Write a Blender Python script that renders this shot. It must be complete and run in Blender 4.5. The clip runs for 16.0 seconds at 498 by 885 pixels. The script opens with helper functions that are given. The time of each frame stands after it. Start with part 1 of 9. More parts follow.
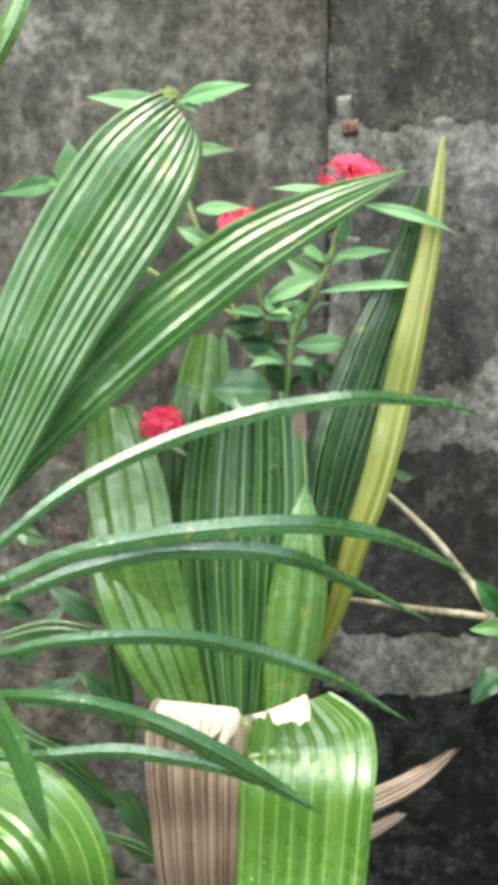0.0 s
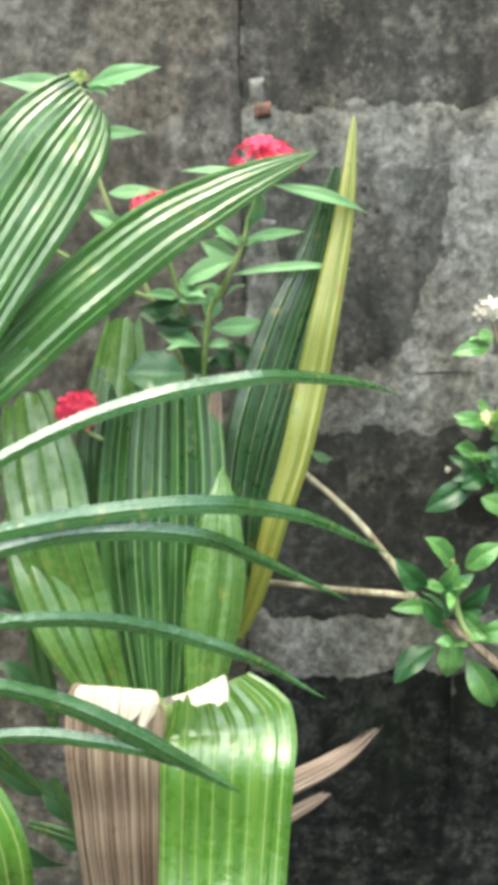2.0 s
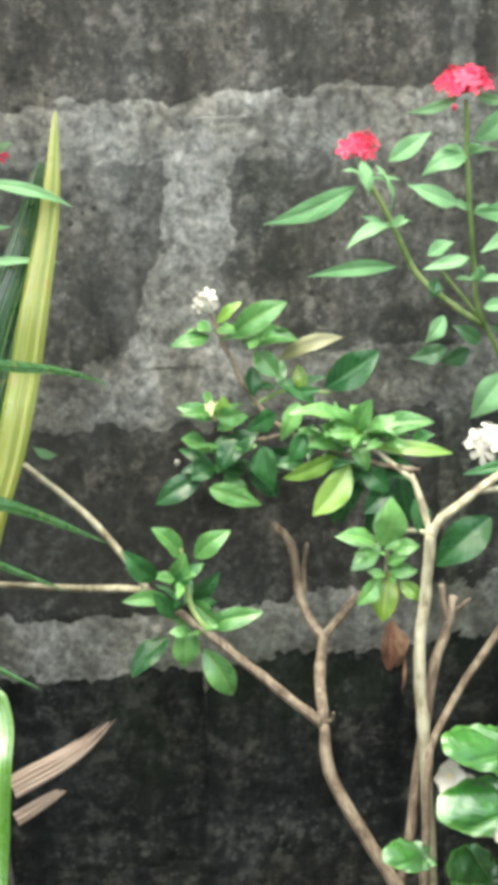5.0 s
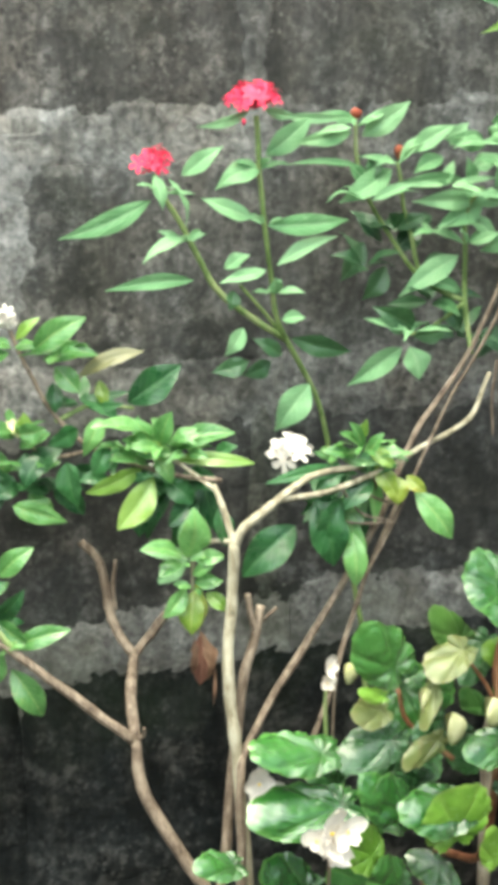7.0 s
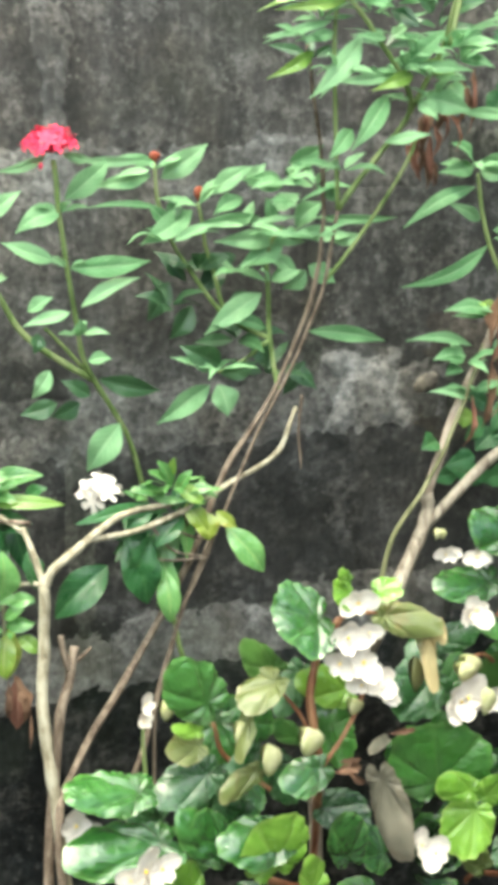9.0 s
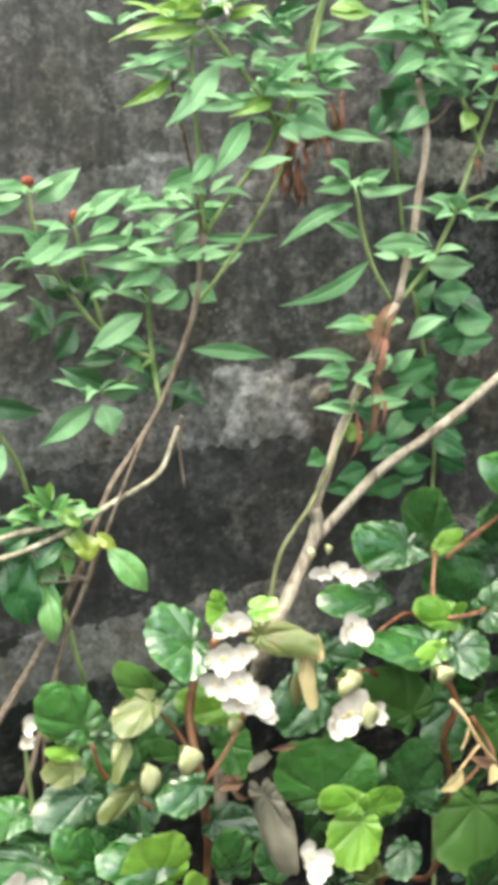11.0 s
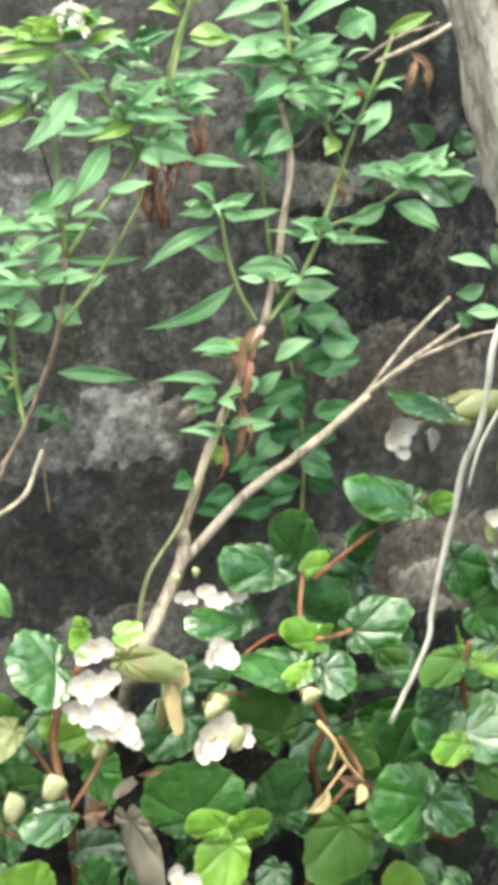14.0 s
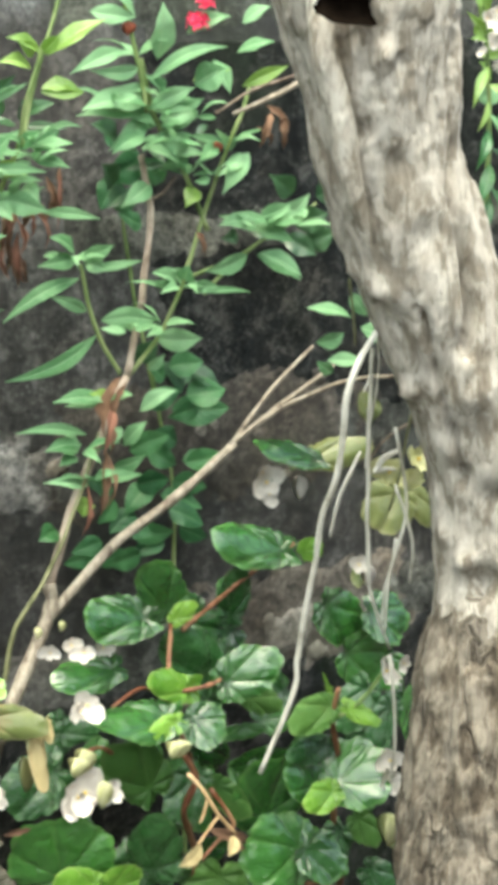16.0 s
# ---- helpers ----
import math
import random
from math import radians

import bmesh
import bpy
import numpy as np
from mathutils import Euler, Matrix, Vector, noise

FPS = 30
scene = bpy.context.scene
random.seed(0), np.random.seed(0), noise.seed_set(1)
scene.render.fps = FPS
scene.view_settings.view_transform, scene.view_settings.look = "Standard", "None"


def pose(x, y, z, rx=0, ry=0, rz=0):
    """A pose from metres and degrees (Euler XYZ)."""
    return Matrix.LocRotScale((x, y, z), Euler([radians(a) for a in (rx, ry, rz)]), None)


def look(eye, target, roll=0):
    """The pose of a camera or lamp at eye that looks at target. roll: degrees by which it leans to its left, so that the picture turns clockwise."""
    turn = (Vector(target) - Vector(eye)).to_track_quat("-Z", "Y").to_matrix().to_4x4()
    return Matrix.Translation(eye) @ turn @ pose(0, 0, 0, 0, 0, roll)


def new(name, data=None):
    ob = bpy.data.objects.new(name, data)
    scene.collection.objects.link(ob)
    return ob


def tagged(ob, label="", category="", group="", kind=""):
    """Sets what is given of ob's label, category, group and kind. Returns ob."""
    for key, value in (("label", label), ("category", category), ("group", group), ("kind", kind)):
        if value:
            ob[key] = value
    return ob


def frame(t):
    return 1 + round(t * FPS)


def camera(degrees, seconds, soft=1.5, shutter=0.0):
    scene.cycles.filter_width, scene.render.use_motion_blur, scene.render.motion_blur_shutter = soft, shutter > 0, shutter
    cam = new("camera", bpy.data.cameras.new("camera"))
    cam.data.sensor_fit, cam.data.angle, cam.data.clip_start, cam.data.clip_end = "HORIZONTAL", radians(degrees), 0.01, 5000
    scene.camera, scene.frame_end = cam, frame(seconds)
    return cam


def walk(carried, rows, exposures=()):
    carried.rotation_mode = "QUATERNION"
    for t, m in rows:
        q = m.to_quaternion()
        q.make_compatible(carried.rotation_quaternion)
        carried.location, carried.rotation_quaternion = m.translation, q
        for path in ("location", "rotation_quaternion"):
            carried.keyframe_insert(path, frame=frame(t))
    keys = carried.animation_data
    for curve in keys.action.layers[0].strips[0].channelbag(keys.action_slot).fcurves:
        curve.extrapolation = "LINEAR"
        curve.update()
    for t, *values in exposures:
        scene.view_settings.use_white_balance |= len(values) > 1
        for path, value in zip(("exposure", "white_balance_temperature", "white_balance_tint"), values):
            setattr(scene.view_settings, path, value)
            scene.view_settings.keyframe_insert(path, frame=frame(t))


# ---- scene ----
cam = camera(20.0, 16.0, soft=6.9)
walk(cam, [
    (0, pose(0.0001, -0.9778, 1.0963, 70.638, 0.414, 0.767)),
    (0.5, pose(0.0061, -0.9784, 1.0973, 71.200, 0.309, 0.653)),
    (1, pose(0.0082, -0.9788, 1.0933, 71.303, 0.300, 0.322)),
    (1.5, pose(0.0131, -0.9792, 1.0892, 70.796, 0.533, -0.682)),
    (2, pose(0.0204, -0.9803, 1.0876, 70.465, 0.708, -1.531)),
    (2.5, pose(0.0301, -0.9807, 1.0863, 70.517, 0.788, -2.899)),
    (3, pose(0.0444, -0.9823, 1.0869, 70.414, 0.842, -4.491)),
    (3.5, pose(0.0595, -0.9837, 1.0837, 70.416, 0.872, -5.914)),
    (5.8, pose(0.1172, -1.0098, 1.0410, 73.375, 1.468, -10.483)),
    (6, pose(0.1191, -1.0107, 1.0383, 73.632, 1.478, -11.349)),
    (6.5, pose(0.1277, -1.0132, 1.0327, 73.916, 1.208, -12.821)),
    (7, pose(0.1381, -1.0171, 1.0301, 74.051, 1.181, -14.195)),
    (7.5, pose(0.1419, -1.0185, 1.0272, 74.679, 1.229, -15.838)),
    (8, pose(0.1580, -1.0198, 1.0284, 74.867, 1.506, -16.911)),
    (8.5, pose(0.1604, -1.0284, 1.0291, 75.464, 1.433, -18.930)),
    (9, pose(0.1710, -1.0358, 1.0347, 75.293, 1.527, -20.134)),
    (9.2, pose(0.1748, -1.0393, 1.0352, 75.501, 1.536, -20.756)),
    (11.3, pose(0.2698, -1.0672, 1.0693, 74.044, 2.653, -20.007)),
    (11.5, pose(0.2718, -1.0658, 1.0682, 74.305, 2.617, -20.510)),
    (12, pose(0.2761, -1.0679, 1.0727, 74.086, 2.369, -21.804)),
    (12.5, pose(0.2790, -1.0678, 1.0748, 74.116, 2.250, -22.145)),
    (13, pose(0.2785, -1.0696, 1.0748, 74.235, 2.203, -22.193)),
    (13.5, pose(0.2783, -1.0699, 1.0731, 74.074, 1.798, -23.386)),
    (14, pose(0.2854, -1.0711, 1.0770, 74.311, 1.713, -24.117)),
    (14.5, pose(0.2900, -1.0744, 1.0797, 75.087, 1.719, -25.631)),
    (15, pose(0.2988, -1.0789, 1.0806, 75.426, 1.845, -26.778)),
    (15.5, pose(0.3074, -1.0780, 1.0792, 75.428, 1.693, -27.193)),
    (16, pose(0.3152, -1.0826, 1.0806, 75.947, 1.762, -28.049)),
], exposures=[(0.0, 1.88, 6500.0, -6.0), (3.0, 1.94, 6500.0, -6.0), (3.5, 1.98, 6500.0, -6.0), (6.0, 2.02, 6500.0, -6.0), (7.0, 2.05, 6500.0, -5.7), (7.5, 2.05, 6500.0, -5.5), (8.0, 2.09, 6500.0, -5.0), (8.5, 2.02, 6500.0, -5.0), (9.0, 2.05, 6500.0, -5.0), (11.5, 2.0, 6500.0, -2.0), (12.5, 2.04, 6500.0, -2.0), (13.5, 2.08, 6500.0, -2.0), (14.0, 2.12, 6500.0, -1.5), (14.5, 2.16, 6500.0, -1.0), (15.0, 2.0, 6500.0, -1.5), (15.3, 1.92, 6500.0, -2.0), (16.0, 1.84, 6500.0, -4.0)])

# ---- light: an overcast, rainy day ----
world = bpy.data.worlds.new("world")
scene.world = world
world.use_nodes = True
sky = world.node_tree.nodes.new("ShaderNodeTexSky")
sky.sky_type = "NISHITA"
sky.sun_disc = False
sky.sun_elevation = radians(78)
sky.sun_rotation = radians(200)
sky.air_density = 1.0
sky.dust_density = 9.0
sky.ozone_density = 1.0
back = world.node_tree.nodes["Background"]
back.inputs["Strength"].default_value = 0.15
world.node_tree.links.new(sky.outputs[0], back.inputs["Color"])
sun_data = bpy.data.lights.new("sun", "SUN")
sun_data.energy, sun_data.angle, sun_data.color = 1.5, radians(110), (1.0, 0.99, 0.96)
sun = new("sun", sun_data)
sun.matrix_world = look((-1.2, -2.6, 4.5), (0, 0, 0))


# ---- material helpers ----
def material(name, rough=0.6, spec=0.5):
    m = bpy.data.materials.new(name)
    m.use_nodes = True
    b = m.node_tree.nodes["Principled BSDF"]
    b.inputs["Roughness"].default_value = rough
    b.inputs["Specular IOR Level"].default_value = spec
    return m, m.node_tree, b


def node(nt, kind, **values):
    n = nt.nodes.new(kind)
    for key, value in values.items():
        n.inputs[key.replace("_", " ")].default_value = value
    return n


def ramp(nt, source, *stops):
    n = nt.nodes.new("ShaderNodeValToRGB")
    els = n.color_ramp.elements
    while len(els) < len(stops):
        els.new(0.5)
    for e, (at, colour) in zip(els, stops):
        e.position = at
        e.color = (*colour, 1) if len(colour) == 3 else colour
    nt.links.new(source, n.inputs["Fac"])
    return n.outputs["Color"]


def mix(nt, fac, a, b, how="MIX"):
    n = nt.nodes.new("ShaderNodeMix")
    n.data_type, n.blend_type = "RGBA", how
    for slot, v in ((0, fac), (6, a), (7, b)):
        if isinstance(v, (int, float)):
            n.inputs[slot].default_value = v
        elif isinstance(v, tuple):
            n.inputs[slot].default_value = (*v, 1)
        else:
            nt.links.new(v, n.inputs[slot])
    return n.outputs[2]


def maths(nt, how, a, b=0.0):
    n = nt.nodes.new("ShaderNodeMath")
    n.operation = how
    for slot, v in ((0, a), (1, b)):
        if isinstance(v, (int, float)):
            n.inputs[slot].default_value = v
        else:
            nt.links.new(v, n.inputs[slot])
    return n.outputs[0]


def coords(nt, scale=(1, 1, 1), which="Object"):
    tc = nt.nodes.new("ShaderNodeTexCoord")
    mp = nt.nodes.new("ShaderNodeMapping")
    mp.inputs["Scale"].default_value = scale
    nt.links.new(tc.outputs[which], mp.inputs["Vector"])
    return mp.outputs["Vector"]


def noise_of(nt, vec, scale, detail=6.0, rough=0.6, distort=0.0):
    n = node(nt, "ShaderNodeTexNoise", Scale=scale, Detail=detail, Roughness=rough, Distortion=distort)
    nt.links.new(vec, n.inputs["Vector"])
    return n.outputs["Fac"]


def bump(nt, b, height, strength, distance):
    n = node(nt, "ShaderNodeBump", Strength=strength, Distance=distance)
    nt.links.new(height, n.inputs["Height"])
    nt.links.new(n.outputs["Normal"], b.inputs["Normal"])
    return n


def concrete(name, dark, mid, light, moss, streak=1.0, rough=0.75, spec=0.35):
    """Weathered wet cement: mottled blotches, pitted grain, dribbles that run down, a little algae."""
    m, nt, b = material(name, rough, spec)
    p = coords(nt)
    big = noise_of(nt, p, 11, 9, 0.75)
    fine = noise_of(nt, p, 130, 6, 0.72)
    run = noise_of(nt, coords(nt, (38, 38, 4)), 1.0, 5, 0.65)
    mid_n = noise_of(nt, p, 52, 8, 0.78)
    f = maths(nt, "ADD", maths(nt, "MULTIPLY", big, 0.42), maths(nt, "MULTIPLY", mid_n, 0.58))
    col = ramp(nt, f, (0.43, dark), (0.50, mid), (0.57, light))
    col = mix(nt, maths(nt, "MULTIPLY", ramp(nt, run, (0.42, (0, 0, 0)), (0.7, (1, 1, 1))), 0.5 * streak), col, light)
    speck = ramp(nt, fine, (0.34, (0.3, 0.3, 0.3)), (0.47, (0.92, 0.92, 0.92)), (0.62, (1.6, 1.58, 1.55)))
    col = mix(nt, 0.85, col, speck, "MULTIPLY")
    fleck = node(nt, "ShaderNodeTexVoronoi", Scale=150.0)
    nt.links.new(p, fleck.inputs["Vector"])
    spot = ramp(nt, fleck.outputs["Distance"], (0.16, (1, 1, 1)), (0.30, (0, 0, 0)))
    thin = ramp(nt, noise_of(nt, p, 22, 4, 0.6), (0.46, (0, 0, 0)), (0.58, (1, 1, 1)))
    col = mix(nt, mix(nt, 1.0, spot, thin, "MULTIPLY"), col, light)
    pit = node(nt, "ShaderNodeTexVoronoi", Scale=95.0)
    nt.links.new(p, pit.inputs["Vector"])
    hole = ramp(nt, pit.outputs["Distance"], (0.18, (0.95, 0.95, 0.95)), (0.30, (0, 0, 0)))
    thick = ramp(nt, noise_of(nt, p, 16, 4, 0.6), (0.50, (0, 0, 0)), (0.60, (1, 1, 1)))
    col = mix(nt, mix(nt, 1.0, hole, thick, "MULTIPLY"), col, dark)
    alga = ramp(nt, noise_of(nt, p, 5.0, 5, 0.6, 0.6), (0.54, (0, 0, 0)), (0.7, (0.55, 0.55, 0.55)))
    col = mix(nt, alga, col, moss)
    warm = ramp(nt, noise_of(nt, p, 8.0, 5, 0.65), (0.44, (0.96, 0.98, 1.02)), (0.62, (1.09, 1.03, 0.98)))
    col = mix(nt, 0.85, col, warm, "MULTIPLY")
    stain = noise_of(nt, coords(nt, (1, 1, 0.55)), 17, 10, 0.72, 0.4)
    col = mix(nt, 0.9, col, ramp(nt, stain, (0.37, (0.45, 0.44, 0.42)), (0.46, (0.90, 0.88, 0.84)), (0.53, (1.06, 1.05, 1.04)), (0.62, (1.62, 1.62, 1.62))), "MULTIPLY")
    crust = ramp(nt, noise_of(nt, p, 75, 9, 0.78, 0.3), (0.55, (0, 0, 0)), (0.60, (0.75, 0.75, 0.75)))
    where = ramp(nt, noise_of(nt, p, 13, 4, 0.6), (0.47, (0, 0, 0)), (0.60, (1, 1, 1)))
    col = mix(nt, mix(nt, 1.0, crust, where, "MULTIPLY"), col, light)
    info = nt.nodes.new("ShaderNodeObjectInfo")
    col = mix(nt, 1.0, col, ramp(nt, info.outputs["Random"], (0.0, (0.92, 0.92, 0.93)), (1.0, (1.08, 1.07, 1.06))), "MULTIPLY")
    nt.links.new(col, b.inputs["Base Color"])
    nt.links.new(ramp(nt, mid_n, (0.35, (rough - 0.25,) * 3), (0.65, (rough + 0.1,) * 3)), b.inputs["Roughness"])
    h = maths(nt, "ADD", maths(nt, "MULTIPLY", fine, 0.5), mid_n)
    bump(nt, b, h, 0.7, 0.004)
    return m


block_mat = concrete("weathered_block", (0.01151, 0.01214, 0.01199), (0.02995, 0.03063, 0.02903), (0.1037, 0.104, 0.101), (0.02649, 0.03295, 0.01893))
stained_mat = concrete("stained_block", (0.0095, 0.0092, 0.0088), (0.0235, 0.0225, 0.0212), (0.098, 0.096, 0.091), (0.024, 0.027, 0.017))
plaster_mat = concrete("brown_plaster", (0.02778, 0.02509, 0.02253), (0.06111, 0.05576, 0.05053), (0.1277, 0.1199, 0.1127), (0.04722, 0.0474, 0.03349))
mortar_mat = concrete("mortar", (0.04978, 0.05066, 0.04793), (0.09954, 0.1, 0.09584), (0.1792, 0.1776, 0.1726), (0.073, 0.07896, 0.05638), 0.6)
dark_block_mat = concrete("dark_block", (0.006438, 0.007053, 0.007055), (0.01581, 0.01645, 0.01604), (0.05854, 0.05875, 0.05773), (0.01639, 0.02232, 0.01155), 0.6, 0.65)
# for damp lower courses, and for shade put into the wall's colour beside the tree
damp_shade_mat = concrete("damp_shade_block", (0.003416, 0.004514, 0.00488), (0.008784, 0.01013, 0.01049), (0.04392, 0.04514, 0.04392), (0.0122, 0.0183, 0.00976), 0.4, 0.75, 0.10)
screen_mat = concrete("screen_plaster", (0.1222, 0.125, 0.115), (0.1598, 0.165, 0.155), (0.1974, 0.205, 0.195), (0.1504, 0.16, 0.14))
chip_mat = concrete("brick_red", (0.07031, 0.034, 0.0238), (0.1278, 0.0612, 0.0442), (0.179, 0.102, 0.0748), (0.1023, 0.0612, 0.0408))
dim_mortar = concrete("darkened_mortar", (0.019, 0.021, 0.019), (0.048, 0.050, 0.045), (0.115, 0.12, 0.108), (0.040, 0.048, 0.030), 0.5, 0.75, 0.2)
mid_mortar = concrete("half_dark_mortar", (0.03, 0.03072, 0.03), (0.07, 0.07008, 0.068), (0.135, 0.1344, 0.133), (0.055, 0.05952, 0.046), 0.6)
pale_mortar = concrete("pale_mortar", (0.06376, 0.06517, 0.0616), (0.1255, 0.1265, 0.1222), (0.216, 0.2137, 0.2093), (0.08741, 0.09393, 0.0698), 0.6)
brown_mortar = concrete("brown_mortar", (0.036, 0.031, 0.026), (0.075, 0.067, 0.056), (0.140, 0.127, 0.110), (0.05, 0.05, 0.035), 0.5)
rubble_mat = concrete("rubble_mortar", (0.016, 0.014, 0.012), (0.036, 0.032, 0.027), (0.080, 0.073, 0.063), (0.028, 0.030, 0.020), 0.5)
soil_mat = concrete("wet_soil", (0.00767, 0.00612, 0.00408), (0.01918, 0.01496, 0.0102), (0.03835, 0.0306, 0.0204), (0.01918, 0.0272, 0.0102))


def leafy(name, dark, light, vein, rough=0.35, veins=9.0, vein_amount=0.5, spots=0.0, spot=(0.5, 0.35, 0.08), crinkle=0.5, gloss=0.5, trans=0.3, coat=0.35, pucker=0.0):
    """A leaf: midrib and side veins by its own length and breadth, blotches, thin enough to let light through."""
    m, nt, b = material(name, rough, gloss)
    uv = nt.nodes.new("ShaderNodeUVMap")
    sep = nt.nodes.new("ShaderNodeSeparateXYZ")
    nt.links.new(uv.outputs["UV"], sep.inputs[0])
    u, v = sep.outputs[0], sep.outputs[1]
    av = maths(nt, "ABSOLUTE", maths(nt, "SUBTRACT", v, 0.5))
    wave = maths(nt, "SINE", maths(nt, "MULTIPLY", maths(nt, "SUBTRACT", u, maths(nt, "MULTIPLY", av, 0.55)), veins * 6.283))
    line = ramp(nt, wave, (0.80, (0, 0, 0)), (1.0, (1, 1, 1)))
    rib = ramp(nt, av, (0.015, (1, 1, 1)), (0.06, (0, 0, 0)))
    p = coords(nt)
    info = nt.nodes.new("ShaderNodeObjectInfo")
    blotch = noise_of(nt, p, 45, 5, 0.6, 0.3)
    f = maths(nt, "ADD", maths(nt, "MULTIPLY", blotch, 0.75), maths(nt, "MULTIPLY", info.outputs["Random"], 0.5))
    col = ramp(nt, f, (0.32, dark), (0.86, light))
    col = mix(nt, maths(nt, "MULTIPLY", line, vein_amount * 0.5), col, vein)
    col = mix(nt, maths(nt, "MULTIPLY", rib, vein_amount), col, vein)
    rim = ramp(nt, av, (0.455, (0, 0, 0)), (0.49, (0.4, 0.4, 0.4)))
    col = mix(nt, rim, col, vein)
    if spots:
        s = ramp(nt, noise_of(nt, p, 60, 6, 0.7, 0.5), (0.58, (0, 0, 0)), (0.68, (spots,) * 3))
        col = mix(nt, s, col, spot)
    nt.links.new(col, b.inputs["Base Color"])
    wet = noise_of(nt, p, 120, 4, 0.6)
    nt.links.new(ramp(nt, wet, (0.35, (rough * 0.7,) * 3), (0.65, (rough * 1.35,) * 3)), b.inputs["Roughness"])
    h = maths(nt, "SUBTRACT", maths(nt, "MULTIPLY", blotch, 0.6), maths(nt, "MULTIPLY", line, 0.35))
    if pucker:
        cell = node(nt, "ShaderNodeTexVoronoi", Scale=120.0)
        cell.feature = "SMOOTH_F1"
        nt.links.new(p, cell.inputs["Vector"])
        h = maths(nt, "SUBTRACT", h, maths(nt, "MULTIPLY", cell.outputs["Distance"], pucker * 0.6))
        fan = nt.nodes.new("ShaderNodeMapping")
        fan.inputs["Scale"].default_value = (30.0, 15.0, 1.0)
        nt.links.new(uv.outputs["UV"], fan.inputs["Vector"])
        h = maths(nt, "ADD", h, maths(nt, "MULTIPLY", noise_of(nt, fan.outputs["Vector"], 1.0, 3, 0.6, 0.4), pucker * 0.8))
    bump(nt, b, h, crinkle, 0.002)
    b.inputs["Coat Weight"].default_value = coat
    b.inputs["Coat Roughness"].default_value = rough * 0.5
    b.inputs["Coat IOR"].default_value = 1.6
    if trans:
        t = nt.nodes.new("ShaderNodeBsdfTranslucent")
        nt.links.new(col, t.inputs["Color"])
        blend = nt.nodes.new("ShaderNodeMixShader")
        blend.inputs[0].default_value = trans
        nt.links.new(b.outputs[0], blend.inputs[1])
        nt.links.new(t.outputs[0], blend.inputs[2])
        nt.links.new(blend.outputs[0], nt.nodes["Material Output"].inputs["Surface"])
    return m


def pleat(name, deep, mid, pale, rough=0.3, lines=26.0, spots=0.3, spot=(0.42, 0.33, 0.1), coat=0.3, rib=(0.75, 0.45), film_ior=2.0, rib_col=None):
    """A palm leaf's blade: fine lines along it, pale ribs, rain-wet gloss."""
    m, nt, b = material(name, rough, 0.55)
    uv = nt.nodes.new("ShaderNodeUVMap")
    sep = nt.nodes.new("ShaderNodeSeparateXYZ")
    nt.links.new(uv.outputs["UV"], sep.inputs[0])
    u, v = sep.outputs[0], sep.outputs[1]
    comb = nt.nodes.new("ShaderNodeCombineXYZ")
    nt.links.new(maths(nt, "MULTIPLY", u, 1.3), comb.inputs[0])
    nt.links.new(maths(nt, "MULTIPLY", v, lines), comb.inputs[1])
    fibre = noise_of(nt, comb.outputs[0], 1.0, 4, 0.6)
    fine = maths(nt, "SINE", maths(nt, "MULTIPLY", v, lines * 6.283))
    col = ramp(nt, fibre, (0.28, deep), (0.5, mid), (0.74, pale))
    col = mix(nt, ramp(nt, fine, (rib[0], (0, 0, 0)), (1.0, (rib[1],) * 3)), col, rib_col or pale)
    p = coords(nt)
    col = mix(nt, ramp(nt, noise_of(nt, p, 70, 6, 0.7), (0.6, (0, 0, 0)), (0.7, (spots,) * 3)), col, spot)
    nt.links.new(col, b.inputs["Base Color"])
    wet = noise_of(nt, p, 90, 5, 0.7)
    nt.links.new(ramp(nt, wet, (0.38, (rough * 0.6,) * 3), (0.62, (rough * 1.6,) * 3)), b.inputs["Roughness"])
    bump(nt, b, maths(nt, "ADD", maths(nt, "MULTIPLY", fibre, 0.7), maths(nt, "MULTIPLY", wet, 0.3)), 0.4, 0.002)
    strip = nt.nodes.new("ShaderNodeCombineXYZ")
    nt.links.new(maths(nt, "MULTIPLY", u, 13.0), strip.inputs[0])
    nt.links.new(maths(nt, "MULTIPLY", v, 12.0), strip.inputs[1])
    sheen = nt.nodes.new("ShaderNodeCombineXYZ")
    nt.links.new(maths(nt, "MULTIPLY", u, 3.0), sheen.inputs[0])
    nt.links.new(maths(nt, "MULTIPLY", v, 9.0), sheen.inputs[1])
    cover = maths(nt, "ADD", maths(nt, "MULTIPLY", noise_of(nt, strip.outputs[0], 1.0, 7, 0.7), 0.6), maths(nt, "MULTIPLY", noise_of(nt, sheen.outputs[0], 1.0, 3, 0.6), 0.4))
    film = ramp(nt, cover, (0.42, (coat * 0.04,) * 3), (0.49, (coat * 0.75,) * 3), (0.58, (coat,) * 3))
    nt.links.new(film, b.inputs["Coat Weight"])
    drop = node(nt, "ShaderNodeTexVoronoi", Scale=210.0)
    nt.links.new(p, drop.inputs["Vector"])
    bead = ramp(nt, drop.outputs["Distance"], (0.0, (1, 1, 1)), (0.38, (0, 0, 0)))
    bead = mix(nt, 1.0, bead, ramp(nt, noise_of(nt, p, 40, 3, 0.6), (0.5, (0, 0, 0)), (0.6, (1, 1, 1))), "MULTIPLY")
    wave = maths(nt, "ADD", noise_of(nt, p, 130, 4, 0.6), maths(nt, "MULTIPLY", bead, 0.9))
    ripple = node(nt, "ShaderNodeBump", Strength=0.55, Distance=0.0016)
    nt.links.new(wave, ripple.inputs["Height"])
